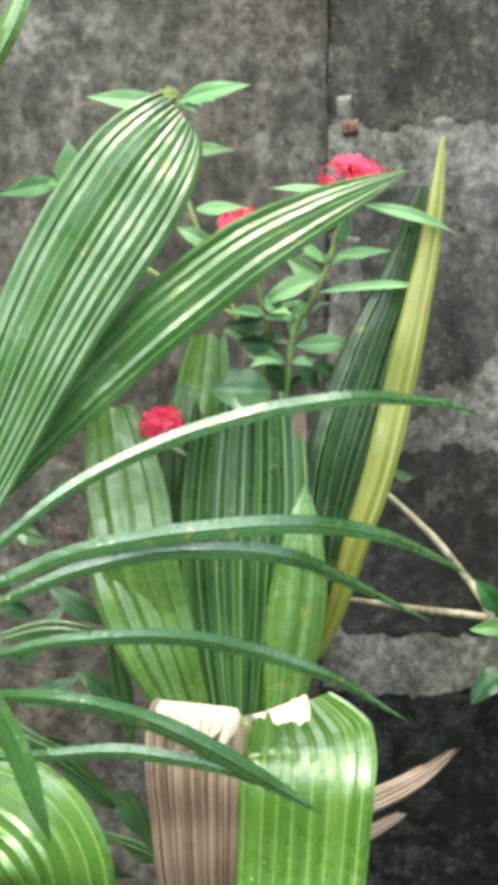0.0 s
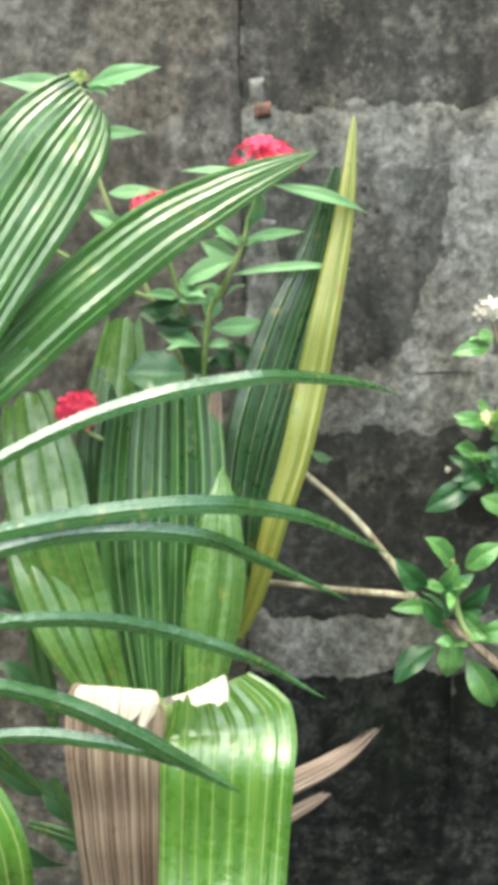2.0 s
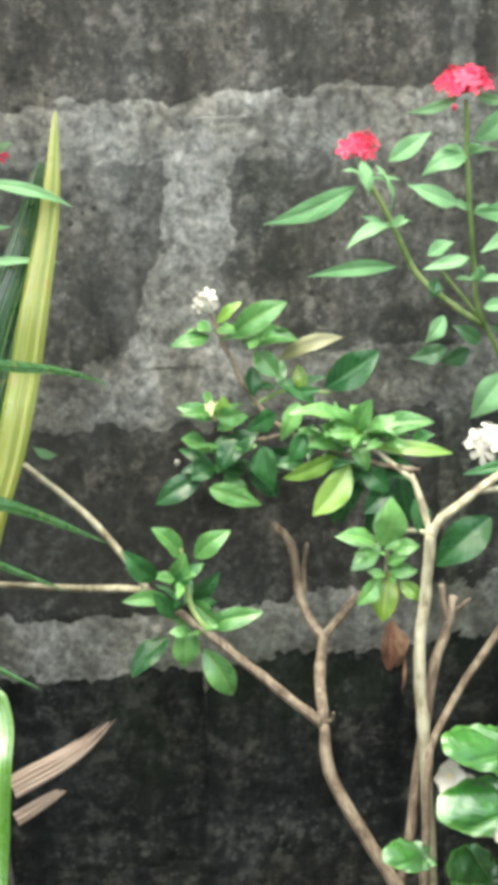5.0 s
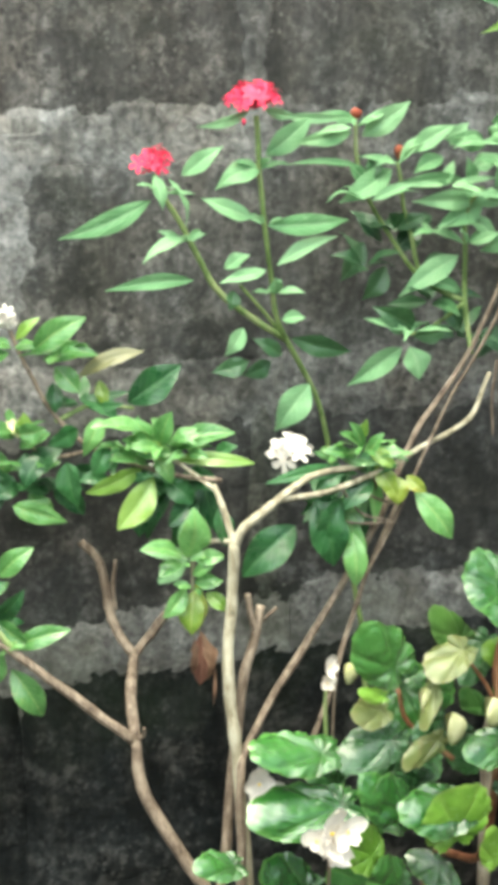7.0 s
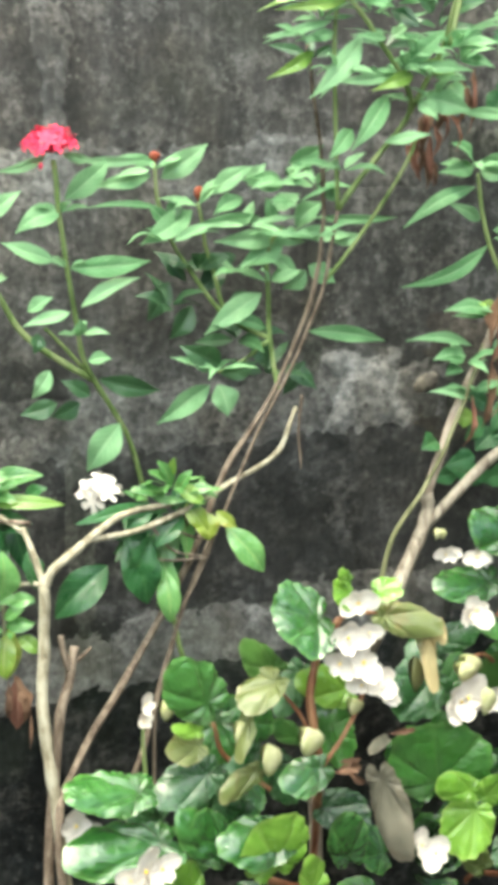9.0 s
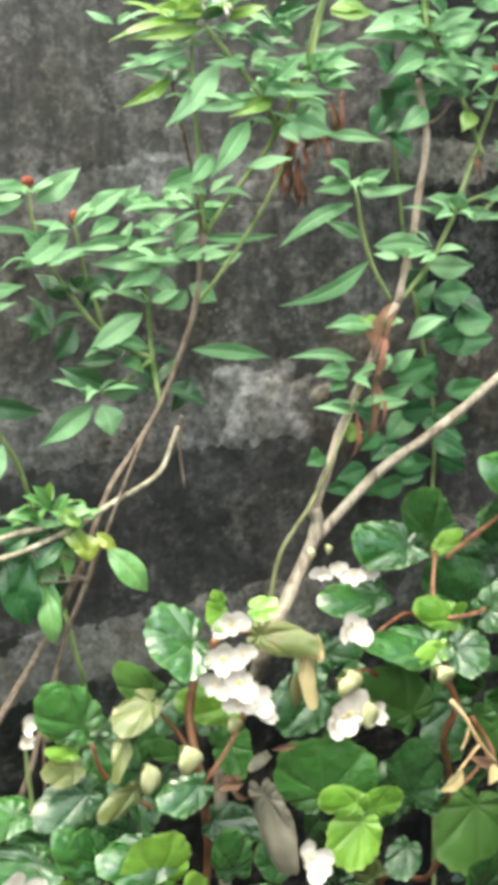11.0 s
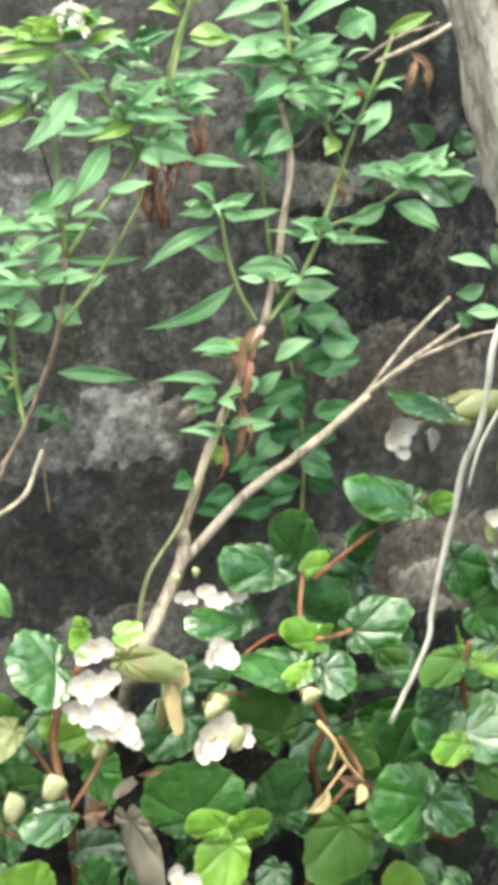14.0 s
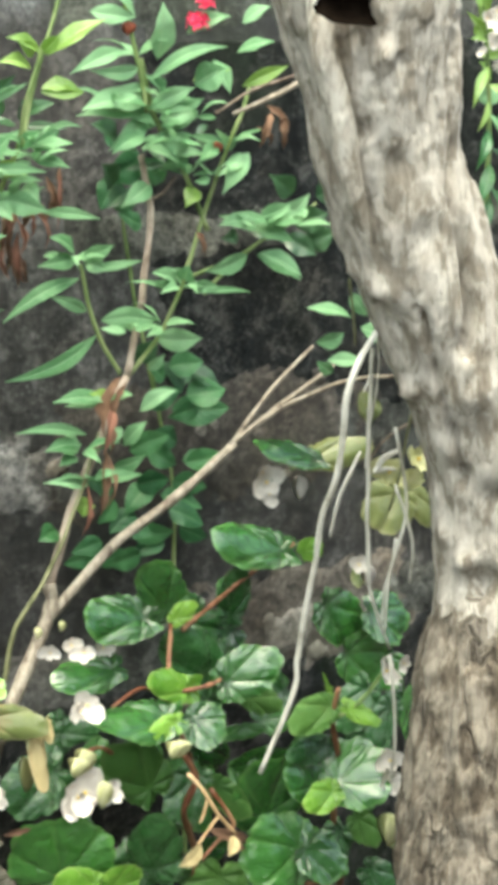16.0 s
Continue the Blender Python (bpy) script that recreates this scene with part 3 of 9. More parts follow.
def round_leaf(plant, mat, base, tip, width, face="f", cup=0.08, name="leaf", lop=None):
    """A begonia leaf: lopsided, heart-shaped at the stalk, its rim notched and its blade puckered between veins that fan out from the stalk."""
    leaf_count[0] += 1
    rnd = random.Random(leaf_count[0])
    a, b = Vector(base), Vector(tip)
    x = (b - a).normalized()
    length = (b - a).length
    n = Vector(FACING[face]).normalized()
    n = (n - x * n.dot(x))
    n = n.normalized() if n.length > 0.05 else x.orthogonal().normalized()
    n = Matrix.Rotation(rnd.uniform(-0.25, 0.25), 3, x) @ n
    s = n.cross(x)
    bm = bmesh.new()
    uvl = bm.loops.layers.uv.new("UVMap")
    spokes, rings_n = 96, 9
    lop = rnd.uniform(-0.16, 0.16) if lop is None else lop
    ph, vee = rnd.uniform(0, 6), rnd.uniform(0.0, 0.12)
    quilt, wave = rnd.uniform(0.035, 0.055), rnd.uniform(0.01, 0.035)
    off = 0.20 * length
    c = a + x * off
    half, mid = width * 0.5, 0.5 * length - off
    ctr = bm.verts.new(c - n * cup * length * 0.05)
    rings = [[] for _ in range(rings_n)]
    for j in range(spokes):
        th = 2 * math.pi * j / spokes
        ct, st = math.cos(th), math.sin(th)
        # from the stalk to an oval about the middle of the blade
        qa = (ct / (0.5 * length)) ** 2 + (st / half) ** 2
        qb = -2 * ct * mid / (0.5 * length) ** 2
        qc = (mid / (0.5 * length)) ** 2 - 1
        rim = (-qb + math.sqrt(qb * qb - 4 * qa * qc)) / (2 * qa)
        back = min(abs(th - math.pi), 3.0)
        rim *= 1 + lop * st + 0.20 * math.exp(-((back - 0.85) / 0.45) ** 2) - 0.55 * math.exp(-(back / 0.26) ** 2)
        furrow = abs(math.sin(4 * th - 0.415 * math.pi))
        rim *= 1 + 0.03 * (furrow - 0.5) + 0.03 * math.sin(2 * th + ph)
        for i in range(rings_n):
            k = (i + 1) / rings_n
            r = rim * k
            if i == rings_n - 1:
                r *= 0.97 + (0.0, 0.03, 0.048, 0.026)[j % 4] + 0.03 * math.sin(th * 9 + 2 * ph)
            flat = Vector((ct * r, st * r, ph * length))
            h = cup * (r * r / length) + vee * abs(st) * r * 0.7
            h += quilt * length * (math.sqrt(furrow + 0.02) - 0.14) * math.sin(math.pi * min(1, k * 0.80)) ** 1.8
            h += wave * length * math.sin(th * 5 + ph) * k ** 4 + 0.009 * length * (-1, 0.4, 1, 0.4)[j % 4] * k ** 6
            h += length * 0.055 * noise.noise(flat * (2.0 / length)) * k + length * 0.028 * noise.noise(flat * (8.0 / length)) * k
            h += 0.010 * length * math.sin(k * 19 + 3 * furrow) * k * (1 - 0.4 * k)
            h -= 0.06 * length * max(0, ct) * k ** 3
            rings[i].append(bm.verts.new(c + x * (ct * r) + s * (st * r) + n * h))

    def put(f, steps, rims):
        for lp, j, k in zip(f.loops, steps, rims):
            lp[uvl].uv = (j / spokes * 1.6 + 0.242 * k, 0.56 + 0.44 * k)

    for j in range(spokes):
        put(bm.faces.new((ctr, rings[0][j], rings[0][(j + 1) % spokes])), (j + 0.5, j, j + 1), (0, 1 / rings_n, 1 / rings_n))
    for i, (r, t) in enumerate(zip(rings, rings[1:])):
        k0, k1 = (i + 1) / rings_n, (i + 2) / rings_n
        for j in range(spokes):
            put(bm.faces.new((r[j], t[j], t[(j + 1) % spokes], r[(j + 1) % spokes])), (j, j, j + 1, j + 1), (k0, k1, k1, k0))
    return sink(part(name, bm, mat, None), plant)


def blade(plant, mat, width, pts, face="f", pleats=6, depth=0.06, ends=(0.25, 0.05), ragged=0.0, twist=0.0, name="blade", label="", peak=0.5, bow=0.12, face2="", skew=0.32, corner=False, late=1.0):
    """A palm leaf's pleated blade along a line: ridges and furrows along it, swelling from one end's breadth and narrowing to the other's."""
    leaf_count[0] += 1
    rnd = random.Random(leaf_count[0])
    line = smooth_path(pts, 10)
    n = len(line)
    bm = bmesh.new()
    uvl = bm.loops.layers.uv.new("UVMap")
    cols = pleats * 2
    rows, where = [], {}
    n0 = Vector(FACING[face]).normalized()
    n1 = Vector(FACING[face2 or face]).normalized()
    cut = [rnd.uniform(0, ragged) for _ in range(cols + 1)]
    lift = [rnd.uniform(0.35, 1.5) for _ in range(cols + 1)]
    slip = [rnd.uniform(-0.28, 0.28) if 0 < j < cols and pleats > 1 else 0.0 for j in range(cols + 1)]
    roll = rnd.uniform(0, 9)
    for i in range(n):
        u = i / (n - 1)
        row = []
        for j in range(cols + 1):
            uu = u * (1 - cut[j])
            g = uu * (n - 1)
            k = min(int(g), n - 2)
            q = line[k].lerp(line[k + 1], g - k)
            x = (line[min(k + 2, n - 1)] - line[max(k - 1, 0)]).normalized()
            nf = n0.lerp(n1, uu ** late)
            nn = nf - x * nf.dot(x)
            nn.normalize()
            s = nn.cross(x)
            if twist:
                s = Matrix.Rotation(twist * uu, 3, x) @ s
                nn = x.cross(s)
            rise = min(1, uu / peak)
            w = ends[0] + (1 - ends[0]) * (rise if corner else math.sin(math.pi / 2 * rise)) if uu < peak else ends[1] + (1 - ends[1]) * math.cos(math.pi / 2 * (uu - peak) / (1 - peak)) ** 0.8
            v = (j + (skew if j % 2 else 0.0) + slip[j]) / cols
            h = (depth if j % 2 else -depth) * w * width / pleats * 2.0 * lift[j] * (1 + 0.5 * noise.noise(Vector((uu * 5, j * 0.7, roll))))
            h += bow * width * w * (1 - (2 * v - 1) ** 2)
            vert = bm.verts.new(q + s * ((v - 0.5) * w * width) + nn * (h + 0.004 * noise.noise(q * 25)))
            where[vert] = (uu, j / cols)
            row.append(vert)
        rows.append(row)
    for r, t in zip(rows, rows[1:]):
        for j in range(cols):
            f = bm.faces.new((r[j], r[j + 1], t[j + 1], t[j]))
            for lp in f.loops:
                lp[uvl].uv = where[lp.vert]
    return sink(part(name, bm, mat, None, label, smooth=False), plant)


def whorl(plant, mat, hub, count, length, width, tilt=0.25, shape="lance", seed=0):
    """A rosette of small leaves round a stem's node, spreading outwards and a little up."""
    rnd = random.Random(leaf_count[0] * 7 + seed)
    c = Vector(hub)
    turn = rnd.uniform(0, 6.28)
    for k in range(count):
        a = turn + 2 * math.pi * (k + rnd.uniform(-0.25, 0.25)) / count
        out = Vector((math.cos(a), 0.7 * math.sin(a) - 0.12, rnd.uniform(-0.30, 0.30) + tilt * 0.6))
        size = length * rnd.uniform(0.75, 1.3)
        leaf(plant, mat, c + out * 0.003, c + out.normalized() * size, width * rnd.uniform(0.6, 0.95), rnd.choice("utts"), rnd.uniform(0.0, 0.2), 0.3, shape)


def limb(plant, mat, name, pts, radii, seed=0.0, rough=0.19, marks=(), sides=72, steps=14):
    """A gnarled limb: long ridges and furrows drawn out along it, lifted flakes, and marks (x, y, z, size, depth): knots, sockets and cracks."""
    line = smooth_path(pts, steps)
    n = len(line)
    bm = bmesh.new()
    rings = []
    for i, q in enumerate(line):
        d = (line[min(i + 1, n - 1)] - line[max(i - 1, 0)]).normalized()
        side = Vector((1, 0, 0)) - d * d.x
        side.normalize()
        b = d.cross(side)
        g = i / (n - 1) * (len(radii) - 1)
        k = min(int(g), len(radii) - 2)
        r = radii[k] + (radii[k + 1] - radii[k]) * (g - k)
        near = [(Vector(m[:3]), m[3], m[4]) for m in marks if abs(m[2] - q.z) < r * 0.9 + m[3] * 2]
        ring = []
        for j in range(sides):
            w = 2 * math.pi * j / sides
            out = side * math.cos(w) + b * math.sin(w)
            p = q + out * r
            low = Vector((p.x * 26, p.y * 26, p.z * 9 + seed))
            f = noise.noise(low) * 0.8 + 0.5 * noise.noise(low * 2.6) + 0.24 * noise.noise(Vector((p.x * 150, p.y * 150, p.z * 45)))
            f += 0.15 * noise.noise(p * 190)
            flake = noise.noise(Vector((p.x * 110, p.y * 110, p.z * 17 + seed)))
            f += 0.15 * max(0.0, min(1.0, flake * 5)) + 0.12 * noise.noise(Vector((p.x * 330, p.y * 330, p.z * 70)))
            push = sum(deep * math.exp(-((p - at).length / size) ** 2) for at, size, deep in near)
            ring.append(bm.verts.new(q + out * (r * (1 + rough * f) - push)))
        rings.append(ring)
    for s, t in zip(rings, rings[1:]):
        for j in range(sides):
            bm.faces.new((s[j], s[(j + 1) % sides], t[(j + 1) % sides], t[j]))
    bm.faces.new(rings[0][::-1])
    bm.faces.new(rings[-1])
    return sink(part(name, bm, mat, None), plant)


def cracks_along(rows):
    """Marks strung along each crack: its half-width, its depth and the line that it follows."""
    out = []
    for size, deep, pts in rows:
        line = smooth_path(pts, 12)
        gone = 0.0
        for a, b in zip(line, line[1:]):
            gone += (b - a).length
            if gone > size * 1.4:
                gone = 0.0
                out.append((*b, size, deep))
    return tuple(out)


def hollow(plant, at, w, h):
    """A near-black dish on the bark with a ragged rim: the hollow's inner shade is its colour."""
    bm = bmesh.new()
    rows = []
    for i in range(7):
        k = i / 6
        row = []
        for j in range(36):
            t = 2 * math.pi * j / 36
            r = k * (1 + 0.22 * noise.noise(Vector((math.cos(t) * 2, math.sin(t) * 2, 3))) + 0.12 * noise.noise(Vector((math.cos(t) * 7, math.sin(t) * 7, 1))))
            row.append(bm.verts.new(Vector(at) + Vector((math.cos(t) * w * r, 0.010 * (1 - k * k) + 0.022 * (k * math.cos(t)) ** 2, math.sin(t) * h * r))))
        rows.append(row)
    for a, b in zip(rows, rows[1:]):
        for j in range(36):
            bm.faces.new((a[j], a[(j + 1) % 36], b[(j + 1) % 36], b[j]))
    return sink(part("hollow", bm, hollow_mat, None, "hollow in the bark, its inner shade painted near-black"), plant)


def petals(bm, at, n, size, count=5, rnd=random, open_=0.35, shape=0.55):
    """One small open flower: a ring of rounded petals round a throat."""
    n = n.normalized()
    a = n.orthogonal().normalized()
    a = Matrix.Rotation(rnd.uniform(0, 6.28), 3, n) @ a
    for k in range(count):
        d = Matrix.Rotation(2 * math.pi * k / count, 3, n) @ a
        s = n.cross(d)
        row = []
        for u, w in ((0.08, 0.10), (0.45, shape * 0.8), (0.8, shape), (1.0, shape * 0.5)):
            h = n * (size * open_ * (u * (1.4 - u)))
            row.append([bm.verts.new(at + d * u * size + s * w * size * 0.5 * e + h + n * size * 0.05 * abs(e)) for e in (-1, 0, 1)])
        for r, t in zip(row, row[1:]):
            for j in range(2):
                bm.faces.new((r[j], r[j + 1], t[j + 1], t[j]))


def flower_head(plant, mat, at, w, h, count=28, size=0.0062, up=(0, -0.3, 1.0), name="flower_head", label=""):
    """A domed head of many small five-petalled flowers."""
    leaf_count[0] += 1
    rnd = random.Random(leaf_count[0])
    up = Vector(up).normalized()
    side = up.orthogonal().normalized()
    fwd = up.cross(side)
    c = Vector(at)
    h *= 0.8
    bm = bmesh.new()
    for i in range(count):
        k = (i + 0.5) / count
        th, r = i * 2.39996, math.sqrt(k)
        r *= rnd.uniform(0.75, 1.15)
        p = side * math.cos(th) * r * w * 0.5 + fwd * math.sin(th) * r * w * 0.5 + up * (h * (1 - r * r) * 0.6 + rnd.uniform(-0.28, 0.22) * h - h * 0.35)
        n = (p + up * w * 0.35 + Vector((rnd.uniform(-1, 1), rnd.uniform(-1, 1), rnd.uniform(-1, 1))) * w * 0.25).normalized()
        petals(bm, c + p, n, size * rnd.uniform(0.7, 1.15), 5, rnd)
        tube(bm, [c - up * h * 0.6 + p * 0.15, c + p], size * 0.12, size * 0.14, 4)
    return sink(part(name, bm, mat, None, label), plant)


def begonia_flower(plant, mat, at, size, up=(0, -0.95, 0.22), count=4, name="flower", label=""):
    """A begonia flower: four broad, unequal, cupped petals round a small yellow middle."""
    leaf_count[0] += 1
    rnd = random.Random(leaf_count[0])
    n = (Vector(up) + Vector((rnd.uniform(-0.55, 0.55), 0, rnd.uniform(-0.35, 0.35)))).normalized()
    a = n.orthogonal().normalized()
    a = Matrix.Rotation(rnd.uniform(0, 6.28), 3, n) @ a
    c = Vector(at)
    bm = bmesh.new()
    for k in range(count):
        d = Matrix.Rotation(2 * math.pi * k / count, 3, n) @ a
        s = n.cross(d)
        big = rnd.uniform(0.85, 1.1) if k % 2 == 0 else rnd.uniform(0.5, 0.85)
        rows = []
        for i in range(6):
            u = i / 5
            wd = math.sin(math.pi * (0.08 + 0.88 * u)) ** 0.55 * 1.05 * big * size
            rows.append([bm.verts.new(c + d * u * size * big + s * wd * 0.5 * e + n * size * (0.34 * u * u * big + 0.22 * e * e * u + rnd.uniform(-0.05, 0.05))) for e in (-1, -0.5, 0, 0.5, 1)])
        for r, t in zip(rows, rows[1:]):
            for j in range(4):
                bm.faces.new((r[j], r[j + 1], t[j + 1], t[j]))
    ob = sink(part(name, bm, mat, None, label), plant)
    bm = bmesh.new()
    bmesh.ops.create_icosphere(bm, subdivisions=1, radius=size * 0.085, matrix=Matrix.Translation(c + n * size * 0.12))
    mid = part("stamens", bm, stamen_mat, None)
    mid.parent = ob
    return ob


def bud(plant, mat, at, w, h, down=(0, 0, -1), name="bud"):
    """A closed, three-winged begonia bud or seed case."""
    leaf_count[0] += 1
    bm = bmesh.new()
    d = Vector(down).normalized()
    a = d.orthogonal().normalized()
    b = d.cross(a)
    c = Vector(at)
    rings = []
    for i in range(7):
        u = i / 6
        r = math.sin(math.pi * (0.03 + 0.93 * u ** 0.8)) ** 0.8 * w * 0.5
        rings.append([bm.verts.new(c + d * (u - 0.5) * h + (a * math.cos(t) + b * math.sin(t)) * r * (0.42 + 0.85 * max(0.0, math.cos(3 * t)) ** 3)) for t in [2 * math.pi * k / 15 for k in range(24)]])
    for r, t in zip(rings, rings[1:]):
        for k in range(24):
            bm.faces.new((r[k], r[(k + 1) % 24], t[(k + 1) % 24], t[k]))
    bm.faces.new(rings[0][::-1])
    bm.faces.new(rings[-1])
    return sink(part(name, bm, mat, None), plant)


stamen_mat = petal_mat("stamens", (0.75, 0.5, 0.05), (0.85, 0.65, 0.12), 0.0)

# ---- ground and wall ----
GROUND = 0.0
bm = bmesh.new()
bmesh.ops.create_grid(bm, x_segments=60, y_segments=60, size=0.5)
for v in bm.verts:
    x, y = v.co.x, v.co.y
    v.co.x = math.copysign(abs(x * 2) ** 3, x) * 400 + x * 4
    v.co.y = math.copysign(abs(y * 2) ** 3, y) * 400 + y * 4
    v.co.z = GROUND + 0.012 * noise.noise(Vector((v.co.x * 3, v.co.y * 3, 0)))
ground = part("ground", bm, soil_mat, None)
tagged(ground, "dark wet garden soil below the plants", "ground", kind="structure")

WALL_TOP = 2.3
JOINTS = (0.005, 0.195, 0.387, 0.578, 0.777, 0.960, 1.155, 1.348, 1.540, 1.735, 1.930, 2.125)


def slab(name, mat, x0, x1, z0, z1, front, thick, parent, rag=0.006, step=0.012, seed=0.0, swell=0.0015, rel=30.0, feather=0.002, ends=1.0):
    """A flat piece of wall with uneven edges and a rounded-off rim."""
    bm = bmesh.new()
    nx, nz = max(2, int((x1 - x0) / step)), max(2, int((z1 - z0) / step))
    front_v = []
    for i in range(nx + 1):
        col = []
        for k in range(nz + 1):
            x, z = x0 + (x1 - x0) * i / nx, z0 + (z1 - z0) * k / nz
            p = Vector((x * rel * 1.7 + seed, z * rel, seed))
            ex, ez = min(i, nx - i), min(k, nz - k)
            dx = ends * rag * (noise.noise(p) + 0.6 * noise.noise(p * 3.1)) * (1 if ex == 0 else 0.4 if ex == 1 else 0)
            dz = rag * (noise.noise(p + Vector((7, 0, 0))) + 0.6 * noise.noise(p * 3.1 + Vector((5, 0, 0)))) * (1 if ez == 0 else 0.6 if ez == 1 else 0)
            edge = 0.6 if (min(ex, ez) if ends else ez) == 0 else 0.0
            y = front + swell * noise.noise(p * 0.8) + edge * feather
            col.append(bm.verts.new((x + dx, y, z + dz)))
        front_v.append(col)
    for a, b in zip(front_v, front_v[1:]):
        for k in range(nz):
            bm.faces.new((a[k], b[k], b[k + 1], a[k + 1]))
    rim = [c[0] for c in front_v] + front_v[-1][1:] + [c[-1] for c in front_v[-2::-1]] + front_v[0][-2:0:-1]
    rear = [bm.verts.new((v.co.x, front + thick, v.co.z)) for v in rim]
    m = len(rim)
    for i in range(m):
        bm.faces.new((rim[(i + 1) % m], rim[i], rear[i], rear[(i + 1) % m]))
    bm.faces.new(rear)
    ob = part(name, bm, mat, None)
    ob.parent = parent
    return ob


def plain_box(name, mat, x0, x1, y0, y1, z0, z1):
    bm = bmesh.new()
    bmesh.ops.create_cube(bm, size=1.0, matrix=Matrix.Translation(((x0 + x1) / 2, (y0 + y1) / 2, (z0 + z1) / 2)) @ Matrix.Diagonal((x1 - x0, y1 - y0, z1 - z0, 1)))
    return part(name, bm, mat, None, smooth=False)


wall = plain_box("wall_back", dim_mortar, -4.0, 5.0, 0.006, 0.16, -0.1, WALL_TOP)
tagged(wall, "old weathered grey concrete block wall, wet with rain", "wall", kind="structure")
# a plastered pier at one end of the blockwork
slab("pier", plaster_mat, -1.2, 0.039, 0.02, WALL_TOP, -0.002, 0.007, wall, 0.002, 0.03, seed=3.0)
slab("plaster_edge", mortar_mat, 0.039 + 0.002, 0.039 + 0.026, 0.80, 0.905, -0.0012, 0.006, wall, 0.006, 0.004, seed=5.0)
slab("plaster_edge", mortar_mat, 0.039 + 0.004, 0.039 + 0.017, 0.955, 0.999, -0.0012, 0.006, wall, 0.005, 0.004, seed=9.0)
slab("brick_chip", chip_mat, 0.049, 0.062, 0.976, 0.984, -0.005, 0.010, wall, 0.003, 0.002, seed=2.0)
# blocks, course by course, and the mortar smeared wide over their joints
for c, (z, z1) in enumerate(zip(JOINTS, JOINTS[1:])):
    off = 0.0 if c % 2 == 0 else -0.2
    for i in range(-1, 7):
        x0 = 0.2 + off + 0.4 * i
        x1 = x0 + 0.4
        x0 = max(x0, 0.039)
        if x1 - x0 < 0.05 or x1 > 2.7:
            continue
        # right-hand blocks take a darker mat: tree and leaf shade put in the colour
        slab("block", damp_shade_mat if z < 0.5 else dark_block_mat if z < 0.7 or x0 > 0.75 and z < 1.1 else stained_mat if z > 0.9 else block_mat, x0 + 0.0004, x1 - 0.0004, z + 0.002, z1 - 0.002, 0.0, 0.012, wall, 0.002, 0.02, seed=c * 3.7 + i * 1.3, swell=0.0002, feather=0.001)


def smear(name, mat, x0, x1, z0, z1, cover, step=0.0025, proud=0.0009):
    """Mortar rubbed over a joint: a low, uneven skin that sinks into the blocks' faces along a ragged edge."""
    bm = bmesh.new()
    nx, nz = max(2, int((x1 - x0) / step)), max(2, int((z1 - z0) / step))
    grid = []
    for i in range(nx + 1):
        col = []
        for k in range(nz + 1):
            x, z = x0 + (x1 - x0) * i / nx, z0 + (z1 - z0) * k / nz
            p = Vector((x, 0, z))
            n = 0.55 * noise.noise(p * 21) + 0.38 * noise.noise(p * 55) + 0.26 * noise.noise(p * 140) + 0.14 * noise.noise(p * 330)
            c = min(1.0, max(0.0, 0.5 + 1.3 * (cover(x, z) + 0.65 * n)))
            y = 0.0007 - proud * 1.7 * c * c * (3 - 2 * c) + 0.0003 * noise.noise(p * 90)
            col.append(bm.verts.new((x, y, z)))
        grid.append(col)
    for a, b in zip(grid, grid[1:]):
        for k in range(nz):
            bm.faces.new((a[k], b[k], b[k + 1], a[k + 1]))
    rim = [c[0] for c in grid] + grid[-1][1:] + [c[-1] for c in grid[-2::-1]] + grid[0][-2:0:-1]
    rear = [bm.verts.new((v.co.x, 0.004, v.co.z)) for v in rim]
    m = len(rim)
    for i in range(m):
        bm.faces.new((rim[(i + 1) % m], rim[i], rear[i], rear[(i + 1) % m]))
    ob = part(name, bm, mat, None)
    ob.parent = wall
    return ob


def band(z, half, slope=0.0):
    return lambda x, d: 0.75 - abs(d - z - slope * x - 0.006 * noise.noise(Vector((x * 7, z * 9, 0)))) / half


# the bed joints, and the upright joints between them
for z, half, slope in ((0.195, 0.024, 0.0), (0.387, 0.024, 0.0), (0.566, 0.032, 0.04), (0.774, 0.034, 0.0), (0.964, 0.026, 0.0), (1.155, 0.024, 0.0)):
    # mortar darkens in steps to the right: shade put into the joints' colour
    for x0, x1, mat in ((0.040, 0.42, damp_shade_mat if z < 0.5 else mortar_mat), (0.42, 0.72, damp_shade_mat if z < 0.5 else mid_mortar), (0.72, 1.45, damp_shade_mat if z < 0.5 else dim_mortar)):
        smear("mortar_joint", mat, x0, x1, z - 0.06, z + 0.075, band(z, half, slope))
smear("mortar_joint", pale_mortar, 0.13, 0.29, 0.79, 0.97, lambda x, z: 0.8 - abs(x - 0.200 - 0.20 * (z - 0.87)) / (0.027 + 0.10 * abs(z - 0.89)))
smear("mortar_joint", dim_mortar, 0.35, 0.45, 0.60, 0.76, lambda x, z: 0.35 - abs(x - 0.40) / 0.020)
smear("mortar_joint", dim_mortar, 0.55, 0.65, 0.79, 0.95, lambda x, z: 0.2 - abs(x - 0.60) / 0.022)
smear("mortar_joint", mid_mortar, 0.33, 0.46, 0.98, 1.14, lambda x, z: 0.3 - abs(x - 0.40) / 0.024)
smear("mortar_lump", pale_mortar, 0.60, 0.69, 0.735, 0.83, lambda x, z: 0.85 - max(abs(x - 0.645) / 0.036, abs(z - 0.778) / 0.030), proud=0.0022)
